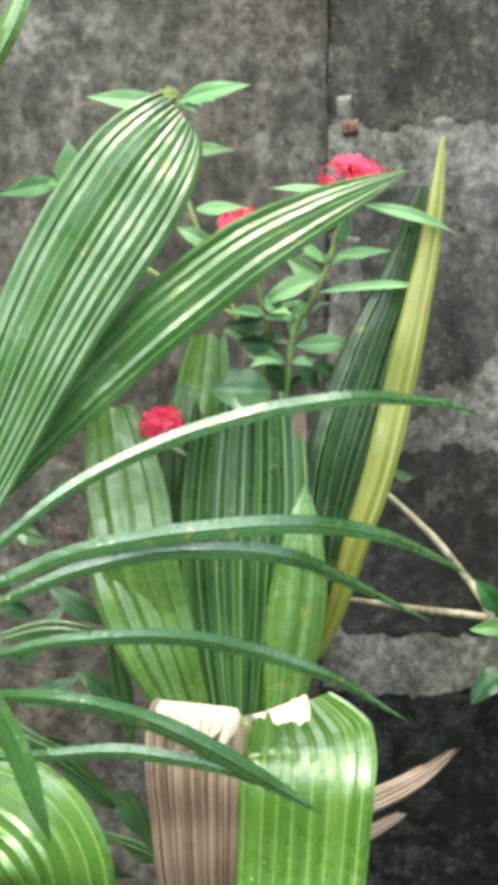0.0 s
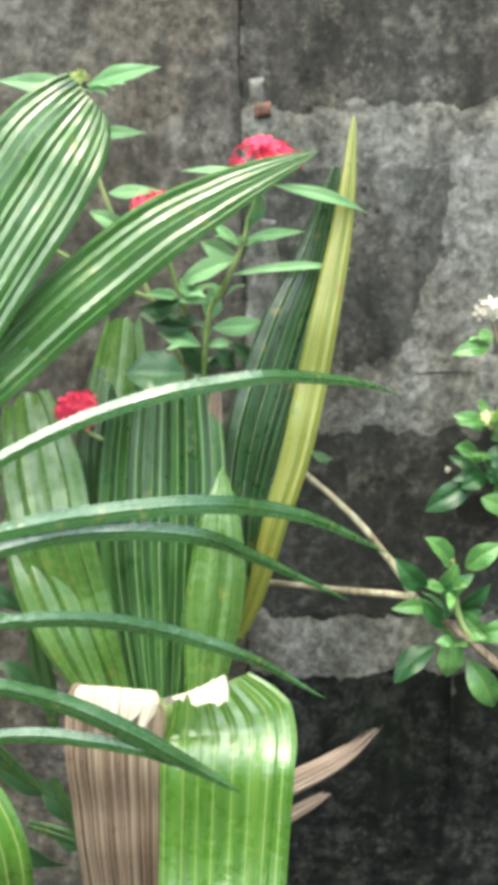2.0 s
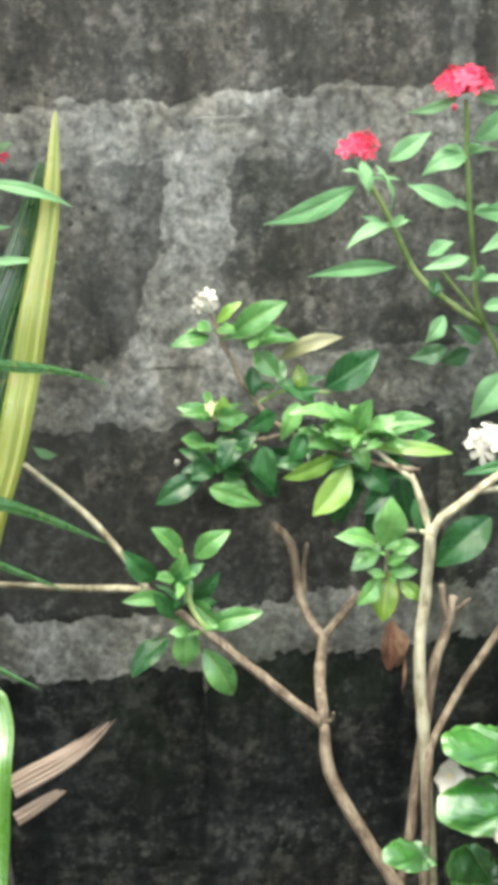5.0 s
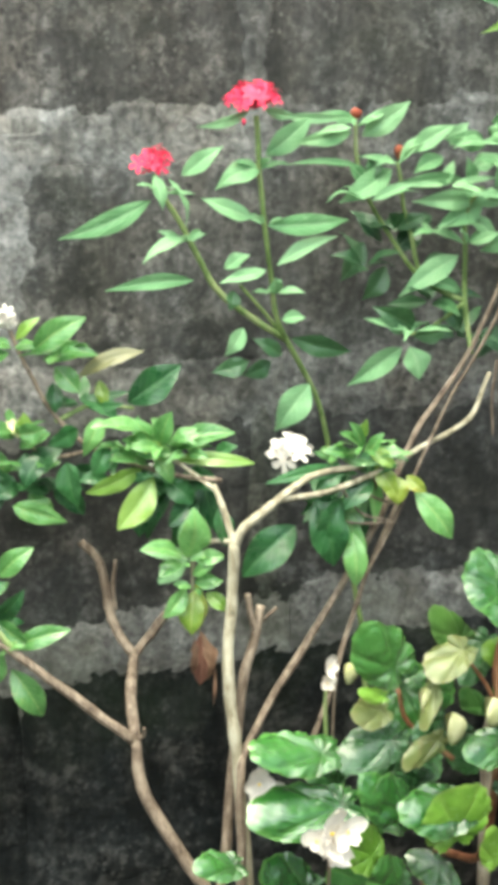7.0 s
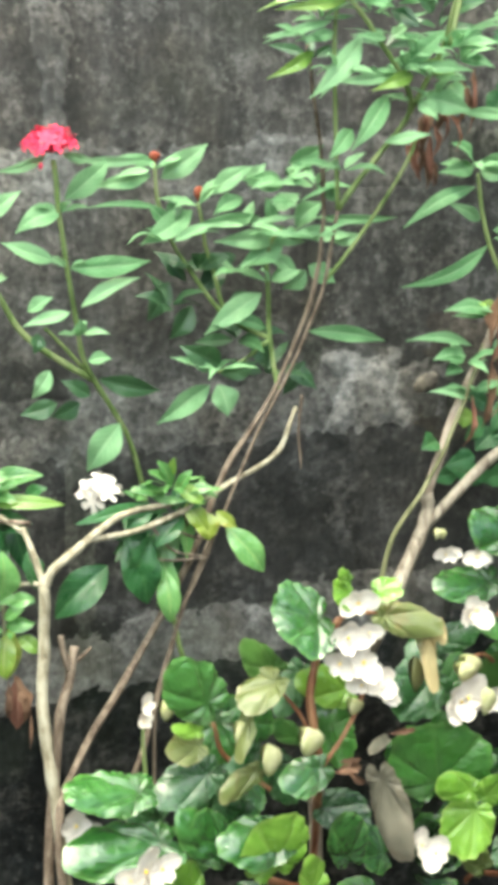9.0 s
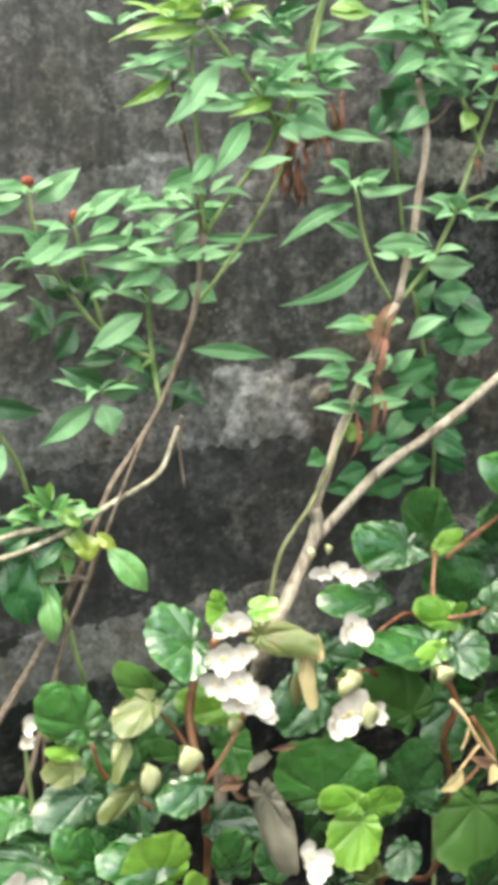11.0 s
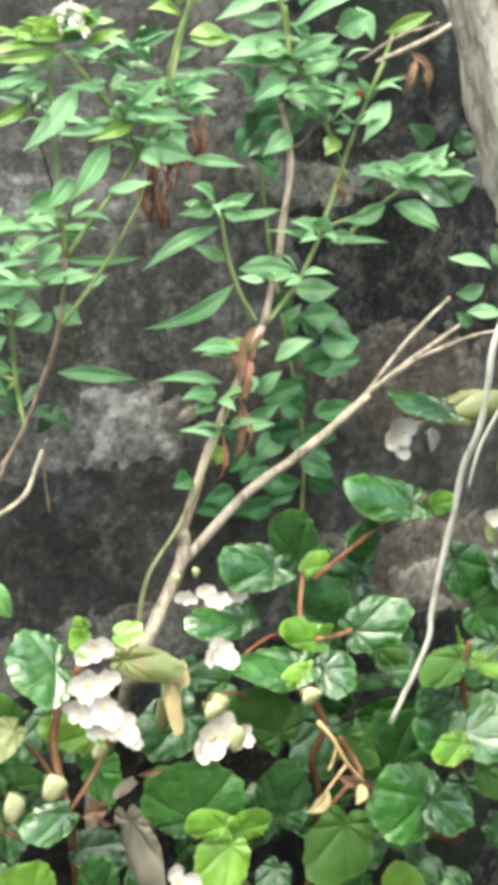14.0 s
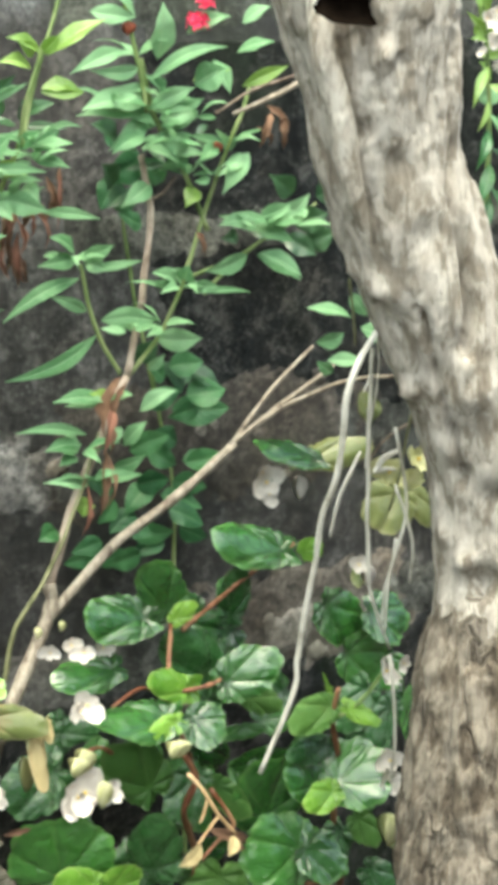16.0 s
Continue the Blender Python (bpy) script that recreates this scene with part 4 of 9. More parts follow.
# a thin dark skin carries the shade behind the tree and climber
smear("algae_crust", damp_shade_mat, 0.74, 1.30, 0.79, 1.12, lambda x, z: min(0.9, (x - 0.80) / 0.05), proud=0.0007)
# coarse brown mortar full of pebbles further along
smear("rubble_mortar", rubble_mat, 0.66, 1.06, 0.70, 0.86, lambda x, z: 0.9 - max(abs(x - 0.86) / 0.16, abs(z - 0.785) / 0.055), proud=0.0012)
smear("rubble_mortar", brown_mortar, 0.80, 1.10, 0.52, 0.68, lambda x, z: 0.9 - max(abs(x - 0.94) / 0.11, abs(z - 0.597) / 0.050), proud=0.0012)
stone_mat = concrete("pebble_stone", (0.11, 0.10, 0.085), (0.17, 0.158, 0.138), (0.25, 0.235, 0.21), (0.13, 0.13, 0.09), 0.2)
smear("mortar_lump", stone_mat, 0.864, 0.965, 0.540, 0.634, lambda x, z: 0.75 - max(abs(x - 0.915) / 0.031, abs(z - 0.587) / 0.027), proud=0.0020)
pebble_rnd = random.Random(31)
spots = [(0.7005, 0.780, 0.012), (0.8337, 0.7926, 0.010), (0.849, 0.797, 0.009), (0.842, 0.780, 0.008), (0.9195, 0.5934, 0.011), (0.9463, 0.5633, 0.012)]
fixed = len(spots)
while len(spots) < 34:
    low = pebble_rnd.random() < 0.4
    spot = (pebble_rnd.uniform(0.84, 1.04), pebble_rnd.uniform(0.555, 0.64), pebble_rnd.uniform(0.004, 0.010)) if low else (pebble_rnd.uniform(0.72, 1.0), pebble_rnd.uniform(0.738, 0.83), pebble_rnd.uniform(0.004, 0.009))
    if all(math.hypot(spot[0] - q[0], spot[1] - q[1]) > spot[2] + q[2] for q in spots):
        spots.append(spot)
for k, (x, z, r) in enumerate(spots):
    bm = bmesh.new()
    bmesh.ops.create_icosphere(bm, subdivisions=2, radius=1.0)
    a, sq = pebble_rnd.uniform(0, 3), pebble_rnd.uniform(0.65, 0.95)
    for v in bm.verts:
        q = v.co * (1 + 0.35 * noise.noise(v.co * 1.3 + Vector((x * 90, z * 90, 0))) + 0.2 * noise.noise(v.co * 3.1 + Vector((z * 70, x * 70, 0))))
        q = Vector((q.x, q.y * 0.13, q.z * sq)) * r
        v.co = Vector((x + q.x * math.cos(a) - q.z * math.sin(a), -0.0004 + q.y, z + q.x * math.sin(a) + q.z * math.cos(a)))
    part("pebble", bm, stone_mat if k < fixed else rubble_mat, wall)

# an unseen plain wall, added behind the viewer to cut low light
light_block = plain_box("wall_house", screen_mat, -5.0, 6.0, -5.15, -5.0, -0.1, 2.9)
tagged(light_block, "unseen plain wall added to block low light from behind", "wall", kind="structure")


# ---- plants ----

palm = thing("palm", (-0.029, -0.220, 0.000), "young palm with wide pleated leaves, some yellow or dead", "palm")
stem(palm, "stem", green_stem, 0.0128, 0.0105, (-0.021, -0.220, -0.020), (-0.021, -0.220, 0.309), (-0.021, -0.220, 0.429), (-0.022, -0.220, 0.499), (-0.023, -0.220, 0.592), (-0.021, -0.210, 0.645))
blade(palm, palm_lime, 0.044, [(-0.034, -0.150, 0.616), (-0.049, -0.120, 0.749), (-0.039, -0.090, 0.863)], pleats=4, ends=(0.5, 0.45), peak=0.6, ragged=0.04)
blade(palm, palm_fan, 0.084, [(-0.019, -0.190, 0.635), (-0.018, -0.160, 0.735), (-0.014, -0.120, 0.831)], pleats=9, ends=(0.55, 0.75), peak=0.6, ragged=0.09, depth=0.12, bow=0.06)
blade(palm, palm_fan, 0.030, [(-0.049, -0.150, 0.620), (-0.058, -0.130, 0.754), (-0.054, -0.100, 0.828)], pleats=3, ends=(0.5, 0.5))
blade(palm, palm_lime, 0.053, [(-0.048, -0.190, 0.637), (-0.081, -0.170, 0.728), (-0.101, -0.130, 0.823)], pleats=4, ends=(0.35, 0.5), peak=0.7, ragged=0.04)
blade(palm, palm_lime, 0.036, [(-0.060, -0.200, 0.643), (-0.090, -0.180, 0.705), (-0.113, -0.140, 0.758)], pleats=3, ends=(0.5, 0.1))
blade(palm, palm_lime, 0.037, [(0.007, -0.200, 0.643), (0.017, -0.180, 0.717), (0.022, -0.150, 0.777)], pleats=3, ends=(0.6, 0.02), peak=0.4)
blade(palm, palm_shaded, 0.047, [(0.034, -0.150, 0.686), (0.037, -0.140, 0.742), (0.044, -0.130, 0.777), (0.054, -0.120, 0.811), (0.069, -0.100, 0.851), (0.086, -0.080, 0.894), (0.100, -0.060, 0.949)], pleats=6, ends=(0.4, 0.10), peak=0.5, depth=0.10, bow=0.05, face='f', face2='s')
blade(palm, palm_gold, 0.0200, [(0.030, -0.155, 0.660), (0.041, -0.152, 0.687), (0.055, -0.147, 0.737), (0.069, -0.137, 0.779), (0.080, -0.122, 0.823), (0.092, -0.103, 0.874), (0.104, -0.082, 0.928), (0.111, -0.060, 0.981)], pleats=3, ends=(0.35, 0.10), peak=0.55, depth=0.05, bow=0.10, face='f', label='yellowed folded edge of a leaf')
blade(palm, palm_mat, 0.069, [(-0.172, -0.240, 0.798), (-0.124, -0.200, 0.899), (-0.080, -0.170, 0.968), (-0.051, -0.140, 1.004)], pleats=11, ends=(0.5, 0.55), peak=0.6, depth=0.070, face='p', face2='d', late=8.0, bow=0.03, skew=0.15)
blade(palm, palm_mat, 0.040, [(-0.169, -0.220, 0.795), (-0.091, -0.190, 0.870), (-0.025, -0.170, 0.922), (0.027, -0.150, 0.949), (0.083, -0.125, 0.969)], pleats=6, ends=(0.5, 0.02), peak=0.4, depth=0.060, face='q', face2='c', late=9.0, bow=0.03, skew=0.15)
blade(palm, palm_wet, 0.009, [(-0.151, -0.300, 0.795), (-0.097, -0.290, 0.834), (-0.029, -0.270, 0.858), (0.038, -0.240, 0.862), (0.092, -0.200, 0.848), (0.133, -0.160, 0.825)], pleats=1, ends=(0.6, 0.03), face='c', face2='s', depth=0.04, bow=0.0, skew=0.0, late=0.7)
blade(palm, palm_wet, 0.011, [(-0.145, -0.320, 0.787), (-0.096, -0.310, 0.803), (-0.038, -0.290, 0.805), (0.022, -0.260, 0.796), (0.073, -0.220, 0.770), (0.126, -0.180, 0.728)], pleats=1, ends=(0.6, 0.03), face='c', face2='s', depth=0.04, bow=0.0, skew=0.0, late=0.7)
blade(palm, palm_wet, 0.010, [(-0.145, -0.320, 0.776), (-0.096, -0.310, 0.793), (-0.048, -0.290, 0.794), (0.007, -0.270, 0.782), (0.046, -0.240, 0.752), (0.097, -0.200, 0.707)], pleats=1, ends=(0.6, 0.03), face='c', face2='s', depth=0.04, bow=0.0, skew=0.0, late=0.7)
blade(palm, palm_wet, 0.009, [(-0.143, -0.340, 0.757), (-0.104, -0.330, 0.761), (-0.053, -0.310, 0.753), (-0.009, -0.290, 0.734), (0.038, -0.270, 0.705), (0.079, -0.250, 0.668)], pleats=1, ends=(0.6, 0.03), face='c', face2='s', depth=0.04, bow=0.0, skew=0.0, late=0.7)
blade(palm, palm_wet, 0.011, [(-0.142, -0.350, 0.740), (-0.100, -0.350, 0.737), (-0.058, -0.340, 0.718), (-0.024, -0.330, 0.693), (0.006, -0.320, 0.666), (0.028, -0.310, 0.645)], pleats=1, ends=(0.6, 0.03), face='c', face2='s', depth=0.04, bow=0.0, skew=0.0, late=0.7)
blade(palm, palm_wet, 0.008, [(-0.145, -0.350, 0.704), (-0.104, -0.350, 0.707), (-0.067, -0.340, 0.701), (-0.024, -0.330, 0.685), (-0.006, -0.320, 0.668)], pleats=1, ends=(0.6, 0.03), face='c', face2='s', depth=0.04, bow=0.0, skew=0.0, late=0.7)
blade(palm, palm_fold, 0.081, [(0.013, -0.236, 0.669), (0.022, -0.245, 0.646), (0.021, -0.262, 0.628), (0.017, -0.285, 0.575), (0.013, -0.318, 0.520)], pleats=8, ends=(0.6, 0.85), peak=0.2, depth=0.03, bow=0.03, corner=True)
blade(palm, palm_dead, 0.060, [(-0.043, -0.236, 0.669), (-0.045, -0.242, 0.658), (-0.046, -0.255, 0.623), (-0.044, -0.255, 0.530)], pleats=9, ends=(0.85, 0.75), peak=0.35, depth=0.06, bow=0.04)
blade(palm, palm_bleached, 0.039, [(0.004, -0.250, 0.675), (0.004, -0.256, 0.675), (0.004, -0.263, 0.669)], pleats=7, ends=(1, 0.9), peak=0.1, depth=0.03, bow=0.02, ragged=0.7)
blade(palm, palm_bleached, 0.050, [(-0.042, -0.246, 0.676), (-0.043, -0.252, 0.669), (-0.044, -0.258, 0.654)], pleats=7, ends=(0.9, 0.7), peak=0.3, depth=0.06, bow=0.04, ragged=0.35)
blade(palm, palm_fold, 0.068, [(-0.184, -0.330, 0.672), (-0.137, -0.355, 0.672), (-0.114, -0.370, 0.651), (-0.111, -0.360, 0.594)], pleats=7, ends=(0.8, 0.8), face='s', bow=0.05, depth=0.06, face2='f')
blade(palm, palm_mat, 0.013, [(-0.142, -0.370, 0.762), (-0.124, -0.380, 0.727), (-0.109, -0.385, 0.679)], pleats=1, ends=(0.8, 0.05), face='s', depth=0.03, bow=0)
blade(palm, palm_lime, 0.013, [(-0.154, -0.200, 1.030), (-0.139, -0.200, 1.056), (-0.128, -0.190, 1.082)], pleats=2, ends=(0.8, 0.5))
# dark blades added behind the leaflets, standing for the leaf shade there
blade(palm, palm_fan, 0.010, [(-0.179, -0.140, 0.665), (-0.145, -0.140, 0.673), (-0.108, -0.140, 0.669)], pleats=2, ends=(0.7, 0.1), face='f', depth=0.05, bow=0.04)
blade(palm, palm_fan, 0.011, [(-0.191, -0.140, 0.610), (-0.150, -0.140, 0.579), (-0.098, -0.140, 0.530)], pleats=2, ends=(0.7, 0.1), face='f', depth=0.05, bow=0.04)
blade(palm, palm_fan, 0.009, [(-0.176, -0.140, 0.597), (-0.139, -0.140, 0.575), (-0.109, -0.140, 0.539)], pleats=2, ends=(0.7, 0.1), face='f', depth=0.05, bow=0.04)
blade(palm, palm_fan, 0.010, [(-0.118, -0.140, 0.511), (-0.095, -0.140, 0.502), (-0.071, -0.140, 0.488)], pleats=2, ends=(0.7, 0.1), face='f', depth=0.05, bow=0.04)
blade(palm, palm_fan, 0.015, [(-0.104, -0.140, 0.665), (-0.100, -0.140, 0.627), (-0.094, -0.140, 0.584)], pleats=2, ends=(0.7, 0.1), face='f', depth=0.05, bow=0.04)
blade(palm, palm_fan, 0.009, [(-0.099, -0.140, 0.548), (-0.088, -0.140, 0.516), (-0.076, -0.140, 0.483)], pleats=2, ends=(0.7, 0.1), face='f', depth=0.05, bow=0.04)
blade(palm, palm_pink, 0.010, [(0.019, -0.135, 0.824), (0.018, -0.135, 0.798), (0.021, -0.135, 0.775)], pleats=3, ends=(0.6, 0.3), ragged=0.3, depth=0.1, bow=0.05)
blade(palm, palm_pink, 0.015, [(0.055, -0.200, 0.574), (0.096, -0.180, 0.584), (0.125, -0.165, 0.600)], pleats=5, ends=(1, 0.15), ragged=0.6, peak=0.05, depth=0.1)
blade(palm, palm_pink, 0.009, [(0.056, -0.200, 0.551), (0.077, -0.190, 0.557), (0.090, -0.180, 0.558)], pleats=2, ends=(1, 0.3), ragged=0.3, peak=0.05)

shrub = thing("shrub", (0.313, -0.160, 0.000), "bare brown-stemmed shrub with small green leaf tufts", "shrub")
stem(shrub, "stem", brown_twig, 0.0060, 0.0039, (0.380, -0.186, -0.020), (0.370, -0.186, 0.271), (0.347, -0.186, 0.391), (0.314, -0.170, 0.451), (0.274, -0.150, 0.524), (0.269, -0.140, 0.566))
stem(shrub, "stem", brown_twig, 0.0043, 0.0037, (0.269, -0.140, 0.564), (0.271, -0.120, 0.588), (0.278, -0.090, 0.607))
stem(shrub, "stem", brown_twig, 0.0037, 0.0030, (0.278, -0.090, 0.606), (0.269, -0.080, 0.622), (0.264, -0.070, 0.640), (0.260, -0.065, 0.671), (0.247, -0.060, 0.686))
stem(shrub, "stem", brown_twig, 0.0018, 0.0014, (0.269, -0.070, 0.635), (0.268, -0.070, 0.653), (0.271, -0.070, 0.673))
stem(shrub, "stem", brown_twig, 0.0033, 0.0033, (0.278, -0.090, 0.606), (0.294, -0.080, 0.618), (0.309, -0.075, 0.633))
stem(shrub, "stem", brown_twig, 0.0039, 0.0027, (0.269, -0.140, 0.565), (0.235, -0.130, 0.594), (0.196, -0.120, 0.629), (0.174, -0.110, 0.645), (0.152, -0.100, 0.660))
stem(shrub, "stem", twig_mat, 0.0029, 0.0022, (0.153, -0.100, 0.660), (0.103, -0.070, 0.652), (0.047, -0.050, 0.651))
stem(shrub, "stem", twig_mat, 0.0031, 0.0022, (0.152, -0.100, 0.661), (0.139, -0.080, 0.677), (0.109, -0.060, 0.709), (0.073, -0.045, 0.739))

white_pentas = thing("white_pentas", (0.338, -0.160, 0.000), "pale-stemmed bush with glossy leaves and white flowers", "shrub")
stem(white_pentas, "stem", twig_mat, 0.0048, 0.0038, (0.344, -0.177, -0.020), (0.343, -0.177, 0.271), (0.342, -0.177, 0.391), (0.339, -0.170, 0.461), (0.336, -0.160, 0.558), (0.333, -0.155, 0.619), (0.338, -0.150, 0.671), (0.340, -0.150, 0.706))
stem(white_pentas, "stem", twig_mat, 0.0026, 0.0019, (0.340, -0.150, 0.705), (0.336, -0.140, 0.726), (0.332, -0.130, 0.742))
stem(white_pentas, "stem", twig_mat, 0.0038, 0.0020, (0.340, -0.150, 0.705), (0.350, -0.150, 0.718), (0.377, -0.140, 0.732), (0.404, -0.130, 0.742), (0.444, -0.120, 0.742))
stem(white_pentas, "stem", twig_mat, 0.0021, 0.0018, (0.377, -0.140, 0.730), (0.412, -0.130, 0.729), (0.457, -0.120, 0.738), (0.485, -0.110, 0.747), (0.528, -0.100, 0.764), (0.548, -0.090, 0.794))
stem(white_pentas, "stem", brown_twig, 0.0040, 0.0035, (0.306, -0.167, -0.020), (0.309, -0.167, 0.300), (0.316, -0.167, 0.420), (0.327, -0.160, 0.489), (0.342, -0.150, 0.591), (0.354, -0.145, 0.633), (0.360, -0.140, 0.655))

tree = thing("tree", (0.890, -0.350, 0.000), "old forked tree trunk with flaking grey-brown bark", "tree")
limb(tree, dark_bark, "root_flare", [(0.880, -0.370, -0.020), (0.872, -0.370, 0.40), (0.869, -0.370, 0.517), (0.874, -0.362, 0.600), (0.882, -0.355, 0.680), (0.888, -0.351, 0.745)], (0.095, 0.074, 0.0675, 0.0625, 0.0535, 0.040), sides=120, steps=30, seed=2.0)
KNOTS = ((0.775, -0.391, 1.095, 0.0075, -0.010), (0.782, -0.394, 1.093, 0.0055, 0.014), (0.786, -0.340, 0.972, 0.0067, -0.010), (0.790, -0.359, 0.959, 0.0109, -0.008), (0.792, -0.358, 0.952, 0.0038, 0.008), (0.814, -0.354, 0.893, 0.0062, -0.008), (0.847, -0.367, 0.773, 0.0084, -0.010), (0.853, -0.375, 0.762, 0.0109, 0.016), (0.823, -0.367, 0.663, 0.0109, 0.019), (0.824, -0.379, 0.655, 0.0084, 0.016), (0.814, -0.367, 0.625, 0.0059, 0.011), (0.839, -0.370, 0.836, 0.0075, 0.010), (0.832, -0.372, 0.864, 0.0067, 0.006), (0.838, -0.343, 0.719, 0.0033, 0.006), (0.783, -0.384, 1.036, 0.0084, 0.005), (0.768, -0.373, 1.056, 0.0059, 0.005), (0.804, -0.388, 0.992, 0.0109, 0.005), (0.841, -0.389, 0.892, 0.0126, -0.006), (0.841, -0.347, 0.788, 0.0101, -0.005), (0.854, -0.384, 0.822, 0.0084, 0.006), (0.839, -0.382, 0.700, 0.0117, -0.006), (0.808, -0.354, 0.580, 0.0093, -0.008), (0.838, -0.402, 0.648, 0.0101, 0.010), (0.811, -0.391, 0.573, 0.0101, -0.006), (0.826, -0.407, 0.593, 0.0067, 0.010), (0.826, -0.383, 1.115, 0.0038, 0.014))
CRACKS = (
    (0.0046, 0.021, [(0.826, -0.383, 1.115), (0.825, -0.388, 1.079), (0.827, -0.388, 1.047), (0.823, -0.391, 1.021), (0.828, -0.392, 0.997), (0.831, -0.393, 0.974), (0.833, -0.393, 0.946), (0.830, -0.389, 0.921)]),
    (0.0022, 0.007, [(0.804, -0.379, 0.949), (0.810, -0.378, 0.929), (0.820, -0.374, 0.895), (0.833, -0.372, 0.864), (0.840, -0.370, 0.836), (0.843, -0.371, 0.809)]),
    (0.0026, 0.007, [(0.748, -0.357, 1.098), (0.757, -0.356, 1.072), (0.764, -0.352, 1.043), (0.773, -0.354, 1.012), (0.784, -0.351, 0.974)]),
    (0.0018, 0.006, [(0.840, -0.366, 0.726), (0.850, -0.380, 0.735), (0.857, -0.387, 0.737)]),
    (0.0030, 0.011, [(0.837, -0.387, 0.683), (0.831, -0.401, 0.630), (0.823, -0.409, 0.578)]),
    (0.0022, 0.009, [(0.819, -0.367, 0.646), (0.812, -0.368, 0.611), (0.806, -0.373, 0.565)]),
)
limb(tree, trunk_mat, "trunk", [(0.870, -0.370, 0.400), (0.869, -0.370, 0.535), (0.875, -0.360, 0.629), (0.889, -0.350, 0.756), (0.876, -0.350, 0.857), (0.836, -0.349, 0.951), (0.806, -0.343, 1.030), (0.799, -0.342, 1.087), (0.790, -0.342, 1.129), (0.780, -0.342, 1.179)], (0.0450, 0.0500, 0.0485, 0.0433, 0.0442, 0.0435, 0.0435, 0.0485, 0.0520, 0.0530), marks=KNOTS + cracks_along(CRACKS), sides=150, steps=26, rough=0.12)
hollow(tree, (0.751, -0.402, 1.124), 0.0200, 0.0120)
limb(tree, trunk_mat, "limb", [(0.905, -0.350, 0.800), (0.917, -0.350, 0.880), (0.928, -0.350, 0.950), (0.945, -0.345, 1.000)], (0.030, 0.032, 0.026, 0.010), seed=4.0)
limb(tree, pale_bark, "bark_ridge", [(0.7460, -0.364, 1.137), (0.7465, -0.366, 1.101), (0.7575, -0.366, 1.060), (0.7680, -0.363, 1.018), (0.784, -0.360, 0.980)], (0.0080, 0.0078, 0.0075, 0.0065, 0.0030), rough=0.35, sides=40, steps=22)
stem(tree, "aerial_root", root_mat, 0.0023, 0.0019, (0.815, -0.330, 0.942), (0.779, -0.338, 0.900), (0.780, -0.320, 0.840), (0.777, -0.300, 0.797), (0.780, -0.285, 0.760), (0.778, -0.268, 0.708), (0.777, -0.264, 0.686), (0.775, -0.260, 0.658), (0.754, -0.245, 0.594))

stalk = thing("pentas", (0.609, -0.100, 0.000), "tall leggy bush with bare brown stems", "shrub")
stem(stalk, "stem", grey_twig, 0.0066, 0.0053, (0.587, -0.012, -0.020), (0.589, -0.012, 0.350), (0.593, -0.012, 0.470), (0.599, -0.050, 0.529), (0.604, -0.085, 0.583), (0.606, -0.110, 0.618), (0.651, -0.095, 0.689), (0.654, -0.095, 0.716))
stem(stalk, "stem", bare_stem, 0.0040, 0.0031, (0.654, -0.095, 0.714), (0.678, -0.090, 0.771), (0.709, -0.090, 0.831), (0.729, -0.090, 0.868))
stem(stalk, "stem", bare_stem, 0.0031, 0.0024, (0.729, -0.090, 0.868), (0.745, -0.090, 0.924), (0.756, -0.090, 0.995), (0.750, -0.090, 1.035))
stem(stalk, "stem", grey_twig, 0.0044, 0.0035, (0.653, -0.095, 0.689), (0.706, -0.100, 0.737), (0.761, -0.110, 0.774), (0.806, -0.120, 0.810))
stem(stalk, "stem", grey_twig, 0.0020, 0.0014, (0.802, -0.120, 0.809), (0.840, -0.120, 0.849), (0.879, -0.120, 0.880))
stem(stalk, "stem", grey_twig, 0.0020, 0.0014, (0.804, -0.120, 0.811), (0.847, -0.125, 0.838), (0.893, -0.130, 0.864))
stem(stalk, "stem", grey_twig, 0.0020, 0.0013, (0.819, -0.120, 0.820), (0.854, -0.130, 0.839), (0.895, -0.150, 0.855), (0.915, -0.200, 0.864))

red_pentas = thing("pentas", (0.008, -0.100, 0.000), "red-flowered pentas growing behind the palm", "flowering shrub", "pentas bushes")
stem(red_pentas, "stem", green_stem, 0.0023, 0.0016, (0.006, -0.090, -0.020), (0.006, -0.090, 0.505), (0.007, -0.090, 0.625), (0.008, -0.090, 0.695), (0.010, -0.090, 0.798), (0.015, -0.090, 0.856), (0.024, -0.090, 0.876), (0.037, -0.090, 0.904), (0.044, -0.090, 0.929), (0.053, -0.090, 0.956))
stem(red_pentas, "stem", green_stem, 0.0019, 0.0014, (0.012, -0.080, 0.814), (-0.003, -0.080, 0.868), (-0.012, -0.080, 0.898), (-0.017, -0.080, 0.924))
stem(red_pentas, "stem", green_stem, 0.0019, 0.0013, (0.010, -0.070, 0.787), (-0.022, -0.060, 0.863), (-0.051, -0.050, 0.930), (-0.064, -0.050, 1.003))
stem(red_pentas, "stem", green_stem, 0.0017, 0.0013, (-0.022, -0.060, 0.863), (-0.086, -0.050, 0.896), (-0.122, -0.050, 0.923), (-0.135, -0.050, 0.951))
stem(red_pentas, "stem", green_stem, 0.0017, 0.0012, (0.008, -0.100, 0.741), (-0.036, -0.130, 0.781), (-0.064, -0.135, 0.798), (-0.068, -0.135, 0.809))
flower_head(red_pentas, red_petal, (0.053, -0.090, 0.965), 0.039, 0.021)
flower_head(red_pentas, red_petal, (-0.018, -0.090, 0.932), 0.031, 0.019)
flower_head(red_pentas, red_petal, (-0.068, -0.135, 0.814), 0.028, 0.018)
